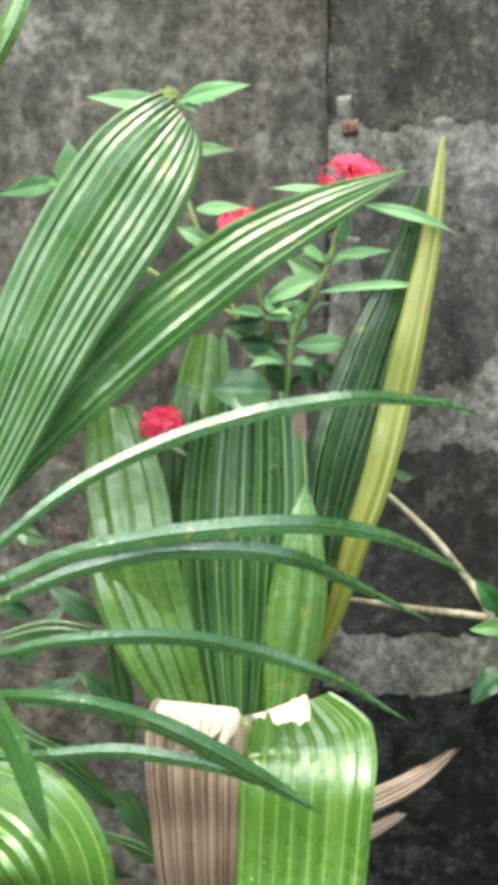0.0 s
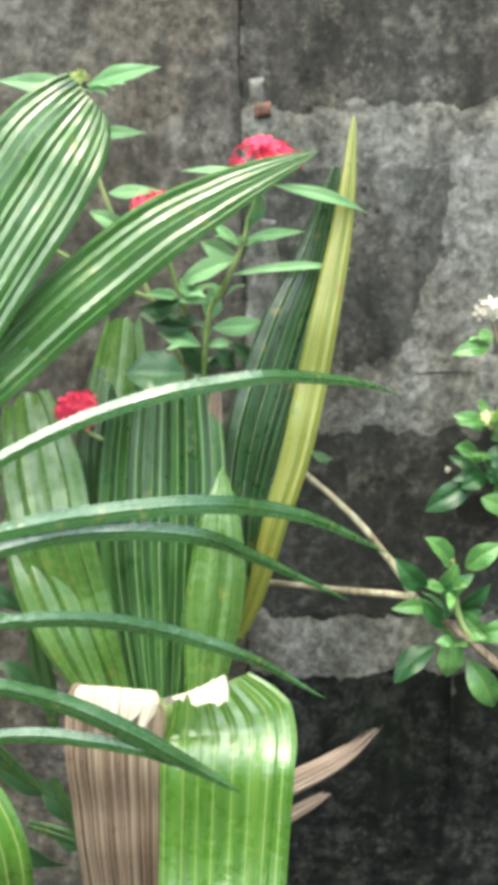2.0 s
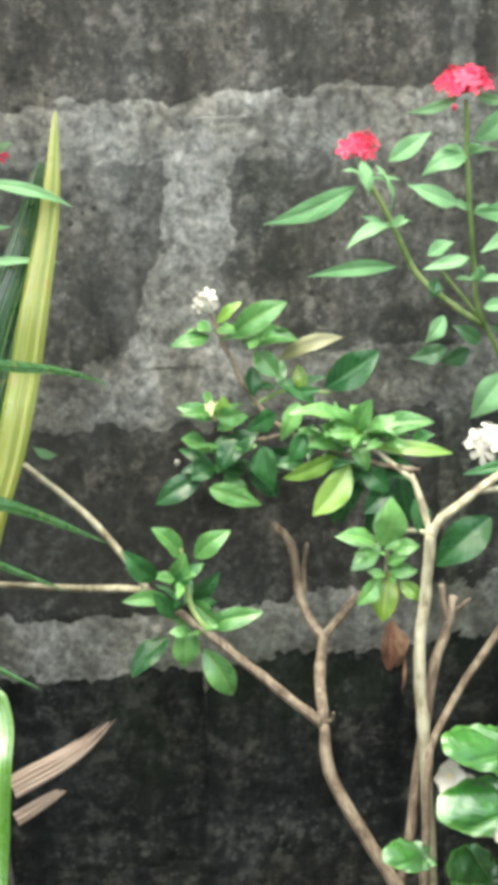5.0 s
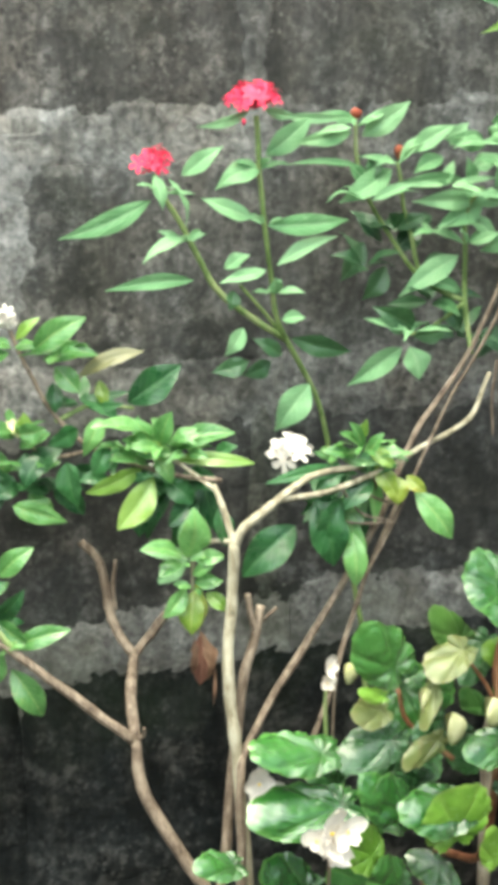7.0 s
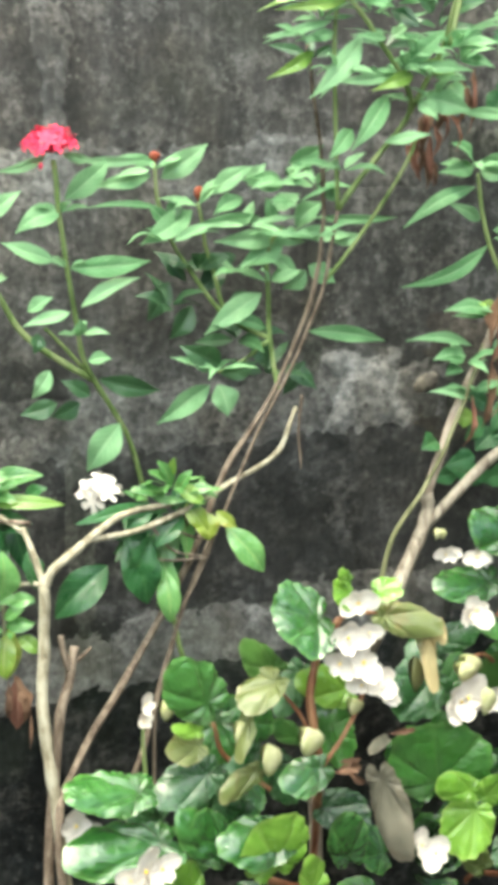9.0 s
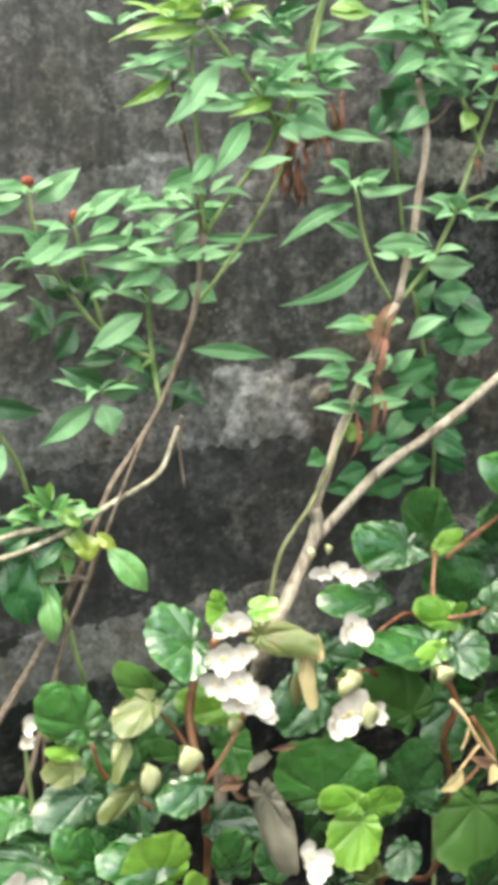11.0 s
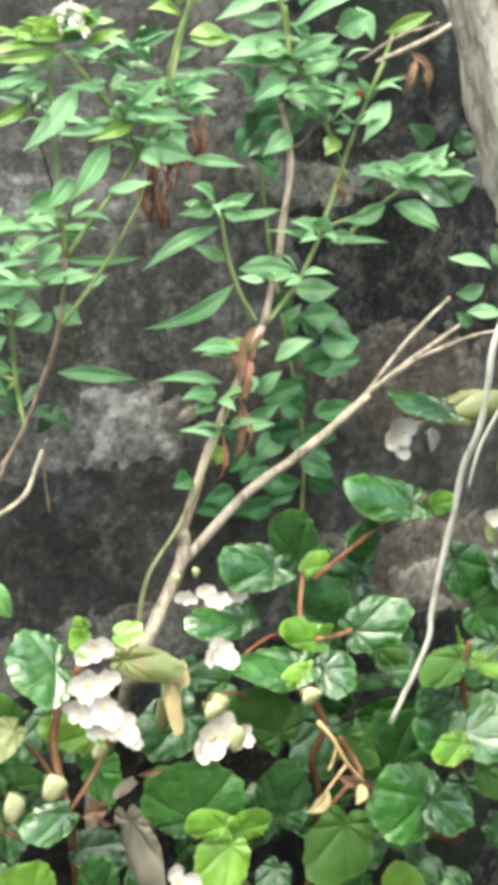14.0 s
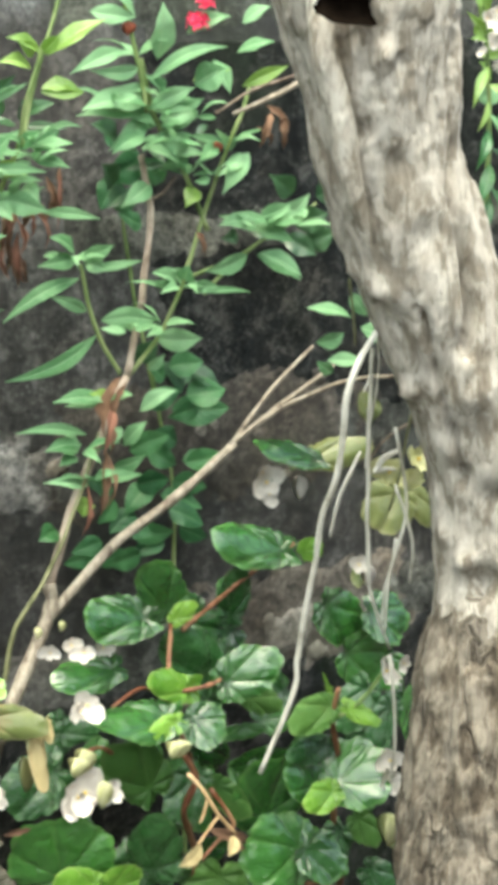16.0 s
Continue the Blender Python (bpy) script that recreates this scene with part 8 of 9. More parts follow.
whorl(pentas_h, pentas_mat, (0.544, -0.140, 0.924), 4, 0.0309, 0.0100)
whorl(pentas_h, pentas_mat, (0.565, -0.140, 0.968), 4, 0.0307, 0.0100)
whorl(stalk, pentas_mat, (0.692, -0.095, 0.962), 5, 0.0260, 0.0105)
whorl(stalk, pentas_mat, (0.777, -0.095, 0.934), 5, 0.0269, 0.0108)
whorl(stalk, pentas_mat, (0.764, -0.095, 1.056), 5, 0.0259, 0.0105)
whorl(stalk, pentas_mat, (0.821, -0.095, 1.039), 5, 0.0266, 0.0107)
whorl(stalk, pentas_mat, (0.847, -0.095, 0.976), 5, 0.0272, 0.0110)
whorl(stalk, pentas_mat, (0.709, -0.095, 0.851), 5, 0.0269, 0.0108)
whorl(stalk, pentas_mat, (0.687, -0.095, 0.816), 5, 0.0269, 0.0108)
whorl(stalk, pentas_mat, (0.693, -0.095, 0.791), 5, 0.0271, 0.0109)
whorl(stalk, pentas_mat, (0.787, -0.095, 1.018), 5, 0.0264, 0.0106)
whorl(stalk, pentas_mat, (0.769, -0.095, 1.076), 5, 0.0259, 0.0104)
whorl(pentas_h, pentas_mat, (0.522, -0.175, 1.056), 5, 0.0235, 0.0071)
whorl(pentas_h, pentas_mat, (0.573, -0.175, 1.069), 5, 0.0239, 0.0072)
whorl(pentas_h, pentas_mat, (0.605, -0.175, 1.077), 5, 0.0241, 0.0073)
whorl(pentas_h, pentas_mat, (0.636, -0.175, 1.038), 5, 0.0247, 0.0075)
whorl(pentas_h, pentas_mat, (0.614, -0.175, 1.028), 5, 0.0245, 0.0074)
whorl(pentas_h, pentas_mat, (0.499, -0.175, 1.081), 5, 0.0231, 0.0070)
whorl(pentas_h, pentas_mat, (0.546, -0.175, 1.034), 5, 0.0239, 0.0072)
whorl(stalk, pentas_mat, (0.723, -0.105, 1.074), 4, 0.0244, 0.0090)
whorl(stalk, pentas_mat, (0.743, -0.105, 1.037), 4, 0.0248, 0.0091)
whorl(stalk, pentas_mat, (0.790, -0.105, 1.061), 4, 0.0251, 0.0092)
whorl(stalk, pentas_mat, (0.803, -0.105, 1.016), 4, 0.0255, 0.0093)
whorl(stalk, pentas_mat, (0.728, -0.105, 0.905), 4, 0.0256, 0.0094)
whorl(stalk, pentas_mat, (0.756, -0.105, 0.907), 4, 0.0258, 0.0095)
whorl(pentas_h, pentas_shaded, (0.601, -0.130, 1.048), 5, 0.0284, 0.0100)
whorl(pentas_h, pentas_shaded, (0.549, -0.130, 1.043), 5, 0.0279, 0.0098)
whorl(pentas_h, pentas_shaded, (0.643, -0.130, 1.061), 5, 0.0287, 0.0101)
whorl(stalk, pentas_shaded, (0.781, -0.070, 1.026), 5, 0.0303, 0.0121)
whorl(stalk, pentas_shaded, (0.805, -0.070, 1.042), 5, 0.0304, 0.0122)
whorl(stalk, pentas_shaded, (0.758, -0.070, 1.065), 5, 0.0298, 0.0119)
whorl(pentas_h, pentas_mat, (0.596, -0.150, 1.057), 4, 0.0240, 0.0075)
whorl(pentas_h, pentas_mat, (0.626, -0.150, 1.038), 4, 0.0244, 0.0076)
whorl(pentas_h, pentas_mat, (0.651, -0.150, 1.056), 4, 0.0245, 0.0077)
whorl(pentas_h, pentas_mat, (0.613, -0.150, 1.012), 4, 0.0245, 0.0076)
stem(stalk, "stem", green_stem, 0.0019, 0.0016, (0.753, -0.100, 1.066), (0.746, -0.100, 1.110), (0.739, -0.100, 1.138), (0.738, -0.100, 1.169))
stem(pentas_h, "stem", green_stem, 0.0016, 0.0014, (0.631, -0.170, 1.048), (0.641, -0.170, 1.088), (0.651, -0.170, 1.113), (0.665, -0.170, 1.148))
leaf(pentas_h, lime_mat, (0.652, -0.170, 1.107), (0.691, -0.180, 1.127), 0.016, "f")
leaf(pentas_h, lime_mat, (0.647, -0.170, 1.109), (0.622, -0.180, 1.118), 0.012, "f")
leaf(pentas_h, lime_mat, (0.640, -0.170, 1.098), (0.614, -0.180, 1.102), 0.012, "f")
leaf(pentas_h, lime_mat, (0.642, -0.170, 1.106), (0.628, -0.180, 1.116), 0.011, "f")
leaf(pentas_h, lime_mat, (0.648, -0.170, 1.107), (0.659, -0.180, 1.119), 0.011, "f")
leaf(pentas_h, lime_mat, (0.646, -0.170, 1.083), (0.676, -0.170, 1.082), 0.011, "f", shape="oval")
leaf(stalk, pentas_mat, (0.735, -0.100, 1.111), (0.690, -0.110, 1.095), 0.014, "f")
leaf(stalk, pentas_mat, (0.748, -0.100, 1.098), (0.705, -0.110, 1.097), 0.012, "f")
leaf(stalk, pentas_mat, (0.763, -0.100, 1.104), (0.764, -0.110, 1.144), 0.027, "r")
leaf(stalk, pentas_mat, (0.756, -0.100, 1.089), (0.817, -0.110, 1.111), 0.013, "f")
leaf(stalk, pentas_mat, (0.793, -0.100, 1.085), (0.815, -0.110, 1.096), 0.025, "f")
leaf(stalk, pentas_mat, (0.755, -0.100, 1.069), (0.788, -0.110, 1.083), 0.015, "f")
leaf(stalk, pentas_mat, (0.749, -0.100, 1.070), (0.697, -0.110, 1.069), 0.024, "f")
leaf(stalk, pentas_mat, (0.762, -0.100, 1.061), (0.790, -0.110, 1.065), 0.017, "f")
leaf(stalk, pentas_mat, (0.750, -0.100, 1.050), (0.719, -0.110, 1.038), 0.016, "f")
leaf(stalk, pentas_mat, (0.765, -0.100, 1.042), (0.783, -0.110, 1.042), 0.015, "f")
leaf(stalk, pentas_mat, (0.830, -0.100, 1.108), (0.857, -0.110, 1.114), 0.013, "f")
leaf(stalk, lime_mat, (0.833, -0.100, 1.083), (0.869, -0.110, 1.097), 0.012, "f")
leaf(stalk, pentas_mat, (0.837, -0.100, 1.033), (0.808, -0.110, 1.004), 0.016, "f")
leaf(stalk, pentas_mat, (0.778, -0.100, 1.028), (0.742, -0.110, 1.041), 0.014, "f")
leaf(stalk, pentas_mat, (0.810, -0.100, 1.039), (0.788, -0.110, 1.027), 0.013, "f")
leaf(stalk, pentas_mat, (0.712, -0.100, 1.138), (0.743, -0.110, 1.133), 0.016, "f")
leaf(stalk, pentas_mat, (0.788, -0.100, 1.122), (0.820, -0.110, 1.133), 0.014, "f")
leaf(stalk, pentas_mat, (0.835, -0.100, 1.129), (0.854, -0.110, 1.141), 0.013, "f")
leaf(stalk, pentas_mat, (0.747, -0.100, 1.134), (0.726, -0.110, 1.149), 0.015, "f")
flower_head(stalk, red_petal, (0.793, -0.110, 1.131), 0.017, 0.011, 8, 0.006)
bud(stalk, red_bud, (0.738, -0.105, 1.126), 0.0104, 0.0095)
flower_head(stalk, red_petal, (0.800, -0.110, 1.144), 0.011, 0.008, 5, 0.006)
whorl(stalk, pentas_mat, (0.746, -0.100, 1.106), 5, 0.0264, 0.0103)
whorl(stalk, pentas_mat, (0.759, -0.100, 1.066), 5, 0.0268, 0.0105)
whorl(stalk, pentas_mat, (0.770, -0.100, 1.045), 5, 0.0271, 0.0106)
whorl(stalk, pentas_mat, (0.855, -0.100, 0.976), 5, 0.0285, 0.0111)
whorl(stalk, pentas_mat, (0.875, -0.100, 0.974), 5, 0.0287, 0.0112)
stem(stalk, "twig", brown_twig, 0.0015, 0.0010, (0.861, -0.130, 1.089), (0.827, -0.130, 1.080), (0.794, -0.130, 1.064))
leaf(climber, lime_mat, (1.036, -0.120, 1.118), (1.051, -0.130, 1.135), 0.018, "f")
leaf(climber, lime_mat, (1.042, -0.120, 1.101), (1.063, -0.130, 1.109), 0.018, "f")
leaf(climber, lime_mat, (1.054, -0.120, 1.083), (1.032, -0.130, 1.096), 0.017, "f")
leaf(climber, lime_mat, (1.047, -0.120, 1.131), (1.028, -0.130, 1.148), 0.016, "f")
leaf(climber, pentas_mat, (1.071, -0.120, 1.073), (1.046, -0.130, 1.060), 0.019, "f")
leaf(climber, climber_mat, (1.060, -0.120, 1.042), (1.069, -0.130, 1.055), 0.019, "f", arch=0.06, fold=0.15, shape="ovate")
leaf(climber, pentas_mat, (1.042, -0.120, 1.065), (1.052, -0.130, 1.073), 0.017, "f")
flower_head(climber, white_petal, (1.051, -0.130, 1.118), 0.027, 0.020, 10, 0.009)
flower_head(climber, white_petal, (1.066, -0.130, 1.091), 0.028, 0.020, 10, 0.009)

begonia = thing("begonia", (0.491, -0.190, 0.000), "white-flowered begonia with glossy round leaves", "begonia", "begonias")
round_leaf(begonia, begonia_mat, (0.525, -0.200, 0.672), (0.482, -0.212, 0.674), 0.058, "s")
round_leaf(begonia, begonia_lime, (0.544, -0.200, 0.687), (0.524, -0.212, 0.691), 0.024, "s")
round_leaf(begonia, begonia_lime, (0.542, -0.200, 0.694), (0.528, -0.212, 0.708), 0.012, "f")
round_leaf(begonia, begonia_lime, (0.562, -0.190, 0.682), (0.581, -0.202, 0.681), 0.023, "u")
round_leaf(begonia, begonia_pale, (0.554, -0.205, 0.672), (0.603, -0.217, 0.657), 0.024, "s")
round_leaf(begonia, tan_leaf, (0.598, -0.205, 0.658), (0.598, -0.217, 0.608), 0.014, "f")
round_leaf(begonia, tan_leaf, (0.607, -0.205, 0.660), (0.605, -0.217, 0.644), 0.009, "l")
round_leaf(begonia, begonia_lime, (0.559, -0.175, 0.600), (0.506, -0.187, 0.623), 0.031, "s")
round_leaf(begonia, begonia_matte, (0.494, -0.190, 0.630), (0.459, -0.202, 0.663), 0.024, "f")
round_leaf(begonia, begonia_pale, (0.489, -0.205, 0.638), (0.455, -0.217, 0.621), 0.028, "l")
round_leaf(begonia, begonia_pale, (0.466, -0.203, 0.618), (0.452, -0.215, 0.584), 0.016, "l")
round_leaf(begonia, begonia_dark, (0.478, -0.190, 0.577), (0.449, -0.202, 0.573), 0.020, "f")
round_leaf(begonia, begonia_mat, (0.520, -0.210, 0.567), (0.479, -0.222, 0.564), 0.027, "s")
round_leaf(begonia, begonia_matte, (0.506, -0.195, 0.581), (0.478, -0.207, 0.603), 0.016, "f")
round_leaf(begonia, begonia_pale, (0.475, -0.200, 0.571), (0.438, -0.212, 0.558), 0.018, "r")
round_leaf(begonia, begonia_mat, (0.447, -0.210, 0.517), (0.414, -0.222, 0.553), 0.032, "s")
round_leaf(begonia, begonia_lime, (0.477, -0.215, 0.493), (0.472, -0.227, 0.545), 0.054, "s")
round_leaf(begonia, begonia_mat, (0.537, -0.205, 0.479), (0.529, -0.217, 0.530), 0.031, "s")
round_leaf(begonia, begonia_dark, (0.631, -0.170, 0.601), (0.578, -0.182, 0.590), 0.045, "s")
round_leaf(begonia, taupe_leaf, (0.559, -0.205, 0.561), (0.576, -0.217, 0.479), 0.029, "l")
round_leaf(begonia, taupe_leaf, (0.568, -0.205, 0.576), (0.547, -0.217, 0.573), 0.009, "f")
round_leaf(begonia, begonia_mat, (0.538, -0.170, 0.616), (0.527, -0.182, 0.588), 0.019, "f")
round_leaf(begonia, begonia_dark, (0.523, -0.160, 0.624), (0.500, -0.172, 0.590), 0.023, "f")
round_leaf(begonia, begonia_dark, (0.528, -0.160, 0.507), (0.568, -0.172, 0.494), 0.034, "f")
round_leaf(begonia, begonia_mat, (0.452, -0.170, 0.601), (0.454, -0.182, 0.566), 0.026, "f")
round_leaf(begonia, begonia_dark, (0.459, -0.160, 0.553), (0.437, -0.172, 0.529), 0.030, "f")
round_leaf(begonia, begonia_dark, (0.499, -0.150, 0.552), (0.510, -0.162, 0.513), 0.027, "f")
round_leaf(begonia, begonia_mat, (0.441, -0.205, 0.619), (0.403, -0.217, 0.662), 0.040, "s")
round_leaf(begonia, begonia_mat, (0.394, -0.215, 0.575), (0.327, -0.227, 0.592), 0.035, "u")
round_leaf(begonia, begonia_dark, (0.443, -0.200, 0.575), (0.394, -0.212, 0.564), 0.033, "s")
round_leaf(begonia, begonia_mat, (0.407, -0.225, 0.541), (0.323, -0.237, 0.553), 0.041, "t")
round_leaf(begonia, begonia_mat, (0.441, -0.215, 0.513), (0.401, -0.227, 0.560), 0.032, "s")
round_leaf(begonia, begonia_mat, (0.493, -0.210, 0.517), (0.433, -0.222, 0.528), 0.038, "s")
round_leaf(begonia, begonia_lime, (0.507, -0.215, 0.470), (0.494, -0.227, 0.509), 0.024, "s")
round_leaf(begonia, begonia_lime, (0.431, -0.205, 0.606), (0.405, -0.217, 0.618), 0.011, "s")
round_leaf(begonia, begonia_pale, (0.433, -0.200, 0.595), (0.402, -0.212, 0.597), 0.023, "l")
round_leaf(begonia, begonia_lime, (0.418, -0.220, 0.492), (0.395, -0.232, 0.530), 0.032, "s")
round_leaf(begonia, begonia_dark, (0.474, -0.180, 0.523), (0.432, -0.192, 0.530), 0.030, "f")
round_leaf(begonia, begonia_dark, (0.411, -0.180, 0.532), (0.376, -0.192, 0.538), 0.030, "f")
round_leaf(begonia, begonia_mat, (0.322, -0.235, 0.517), (0.286, -0.247, 0.528), 0.023, "u")
round_leaf(begonia, begonia_mat, (0.441, -0.215, 0.460), (0.412, -0.227, 0.496), 0.035, "s")
round_leaf(begonia, begonia_mat, (0.375, -0.220, 0.473), (0.333, -0.232, 0.509), 0.038, "u")
leaf(begonia, brown_mat, (0.547, -0.205, 0.556), (0.525, -0.205, 0.556), 0.011, "f", arch=0.35, fold=0.9, shape="oval")
leaf(begonia, brown_mat, (0.571, -0.200, 0.575), (0.592, -0.200, 0.575), 0.007, "f", arch=0.35, fold=0.9)
leaf(begonia, brown_mat, (0.532, -0.200, 0.561), (0.549, -0.200, 0.560), 0.008, "f", arch=0.35, fold=0.9)
leaf(begonia, brown_mat, (0.536, -0.200, 0.556), (0.553, -0.200, 0.543), 0.007, "f", arch=0.35, fold=0.9)
leaf(begonia, brown_mat, (0.514, -0.200, 0.549), (0.527, -0.200, 0.557), 0.006, "f", arch=0.35, fold=0.9)
stem(begonia, "stem", red_stem, 0.0036, 0.0030, (0.539, 0.006, -0.020), (0.539, 0.006, 0.230), (0.538, -0.014, 0.350), (0.536, -0.120, 0.415), (0.534, -0.150, 0.490), (0.519, -0.195, 0.561), (0.513, -0.195, 0.606), (0.521, -0.190, 0.641), (0.538, -0.190, 0.665))
stem(begonia, "stem", red_stem, 0.0014, 0.0010, (0.538, -0.190, 0.665), (0.550, -0.200, 0.671), (0.576, -0.200, 0.665), (0.602, -0.200, 0.656))
stem(begonia, "stem", red_stem, 0.0014, 0.0010, (0.508, -0.200, 0.592), (0.498, -0.200, 0.611), (0.482, -0.200, 0.628), (0.461, -0.200, 0.622))
stem(begonia, "stem", red_stem, 0.0018, 0.0014, (0.519, -0.200, 0.559), (0.538, -0.195, 0.579), (0.554, -0.190, 0.600), (0.554, -0.190, 0.626))
stem(begonia, "stem", red_stem, 0.0020, 0.0014, (0.480, -0.200, 0.550), (0.451, -0.190, 0.577), (0.442, -0.190, 0.604))
begonia_flower(begonia, white_petal, (0.541, -0.215, 0.685), 0.0139)
begonia_flower(begonia, white_petal, (0.533, -0.215, 0.661), 0.0149)
begonia_flower(begonia, white_petal, (0.544, -0.215, 0.641), 0.0179)
begonia_flower(begonia, white_petal, (0.556, -0.215, 0.625), 0.0151)
begonia_flower(begonia, white_petal, (0.527, -0.215, 0.643), 0.0125)
begonia_flower(begonia, white_petal, (0.549, -0.215, 0.662), 0.0111)
begonia_flower(begonia, white_petal, (0.562, -0.215, 0.614), 0.0108)
begonia_flower(begonia, white_petal, (0.543, -0.215, 0.624), 0.0122)
begonia_flower(begonia, white_petal, (0.628, -0.200, 0.590), 0.0184)
begonia_flower(begonia, white_petal, (0.634, -0.200, 0.655), 0.0126)
begonia_flower(begonia, white_petal, (0.615, -0.200, 0.704), 0.0084)
begonia_flower(begonia, white_petal, (0.640, -0.200, 0.698), 0.0100)
begonia_flower(begonia, white_petal, (0.599, -0.220, 0.484), 0.0133)
begonia_flower(begonia, white_petal, (0.339, -0.210, 0.559), 0.0139)
begonia_flower(begonia, white_petal, (0.348, -0.210, 0.548), 0.0103)
begonia_flower(begonia, white_petal, (0.363, -0.290, 0.565), 0.0159)
begonia_flower(begonia, white_petal, (0.374, -0.290, 0.564), 0.0121)
begonia_flower(begonia, white_petal, (0.354, -0.290, 0.561), 0.0112)
begonia_flower(begonia, white_petal, (0.364, -0.290, 0.553), 0.0130)
begonia_flower(begonia, white_petal, (0.405, -0.155, 0.609), 0.0079)
begonia_flower(begonia, white_petal, (0.403, -0.155, 0.597), 0.0074)
bud(begonia, cream_petal, (0.419, -0.155, 0.602), 0.0108, 0.0164)
bud(begonia, cream_petal, (0.457, -0.205, 0.599), 0.0131, 0.0200)
bud(begonia, cream_petal, (0.477, -0.205, 0.576), 0.0152, 0.0245)
bud(begonia, cream_petal, (0.506, -0.205, 0.584), 0.0187, 0.0219)
bud(begonia, begonia_pale, (0.589, -0.205, 0.620), 0.0129, 0.0266)
bud(begonia, cream_petal, (0.595, -0.205, 0.642), 0.0115, 0.0179)
bud(begonia, cream_petal, (0.541, -0.205, 0.604), 0.0121, 0.0121)
bud(begonia, cream_petal, (0.605, -0.205, 0.722), 0.0060, 0.0084)
bud(begonia, cream_petal, (0.627, -0.205, 0.615), 0.0158, 0.0146)
bud(begonia, cream_petal, (0.645, -0.205, 0.589), 0.0139, 0.0221)

begonia_b = thing("begonia", (0.709, -0.190, 0.000), "begonia clump with dark shining leaves and white flowers", "begonia", "begonias")
round_leaf(begonia_b, begonia_mat, (0.615, -0.185, 0.507), (0.626, -0.197, 0.572), 0.081, "s")
round_leaf(begonia_b, begonia_lime, (0.642, -0.205, 0.517), (0.599, -0.217, 0.538), 0.022, "s")
round_leaf(begonia_b, begonia_lime, (0.645, -0.200, 0.508), (0.619, -0.212, 0.471), 0.044, "s")
round_leaf(begonia_b, begonia_lime, (0.645, -0.200, 0.505), (0.668, -0.212, 0.528), 0.027, "f")
round_leaf(begonia_b, begonia_mat, (0.724, -0.140, 0.689), (0.658, -0.152, 0.701), 0.041, "u")
round_leaf(begonia_b, begonia_mat, (0.737, -0.135, 0.680), (0.715, -0.147, 0.736), 0.038, "f")
round_leaf(begonia_b, begonia_lime, (0.734, -0.140, 0.680), (0.751, -0.152, 0.698), 0.016, "s")
round_leaf(begonia_b, begonia_mat, (0.764, -0.150, 0.622), (0.819, -0.162, 0.645), 0.041, "s")
round_leaf(begonia_b, begonia_dark, (0.784, -0.125, 0.604), (0.736, -0.137, 0.674), 0.049, "f")
round_leaf(begonia_b, begonia_lime, (0.744, -0.170, 0.631), (0.695, -0.182, 0.658), 0.026, "u")
round_leaf(begonia_b, begonia_lime, (0.733, -0.172, 0.639), (0.738, -0.184, 0.653), 0.009, "f")
round_leaf(begonia_b, begonia_mat, (0.723, -0.185, 0.623), (0.647, -0.197, 0.639), 0.039, "u")
round_leaf(begonia_b, begonia_mat, (0.723, -0.183, 0.621), (0.753, -0.195, 0.609), 0.038, "s")
round_leaf(begonia_b, begonia_lime, (0.720, -0.190, 0.624), (0.686, -0.202, 0.623), 0.018, "s")
round_leaf(begonia_b, begonia_matte, (0.705, -0.172, 0.555), (0.658, -0.184, 0.610), 0.046, "f")
round_leaf(begonia_b, begonia_mat, (0.696, -0.140, 0.653), (0.629, -0.152, 0.659), 0.032, "u")
round_leaf(begonia_b, begonia_dark, (0.693, -0.178, 0.487), (0.691, -0.190, 0.555), 0.043, "s")
round_leaf(begonia_b, begonia_matte, (0.744, -0.178, 0.563), (0.770, -0.190, 0.526), 0.024, "l")
round_leaf(begonia_b, begonia_mat, (0.793, -0.180, 0.506), (0.780, -0.192, 0.574), 0.067, "s")
round_leaf(begonia_b, begonia_mat, (0.824, -0.200, 0.495), (0.754, -0.212, 0.495), 0.062, "f")
round_leaf(begonia_b, begonia_matte, (0.760, -0.165, 0.481), (0.735, -0.177, 0.417), 0.056, "f")
round_leaf(begonia_b, begonia_lime, (0.813, -0.190, 0.385), (0.774, -0.202, 0.443), 0.041, "s")
round_leaf(begonia_b, begonia_mat, (0.752, -0.190, 0.403), (0.739, -0.202, 0.442), 0.037, "s")
round_leaf(begonia_b, begonia_dark, (0.696, -0.170, 0.454), (0.673, -0.182, 0.431), 0.028, "f")
round_leaf(begonia_b, begonia_pale, (0.660, -0.185, 0.434), (0.635, -0.197, 0.469), 0.023, "f")
round_leaf(begonia_b, begonia_dark, (0.839, -0.170, 0.549), (0.816, -0.182, 0.577), 0.022, "f")
round_leaf(begonia_b, begonia_mat, (0.856, -0.130, 0.713), (0.769, -0.142, 0.741), 0.039, "s")
round_leaf(begonia_b, begonia_lime, (0.857, -0.130, 0.710), (0.868, -0.142, 0.726), 0.020, "f")
round_leaf(begonia_b, begonia_matte, (0.799, -0.130, 0.601), (0.829, -0.142, 0.589), 0.023, "f")
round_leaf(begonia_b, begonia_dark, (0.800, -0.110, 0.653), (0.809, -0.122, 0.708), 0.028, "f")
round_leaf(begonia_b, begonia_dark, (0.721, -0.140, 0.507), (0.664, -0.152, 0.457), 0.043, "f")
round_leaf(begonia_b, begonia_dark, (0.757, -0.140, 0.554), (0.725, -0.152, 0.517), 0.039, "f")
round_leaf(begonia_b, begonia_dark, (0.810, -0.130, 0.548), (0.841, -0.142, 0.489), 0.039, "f")
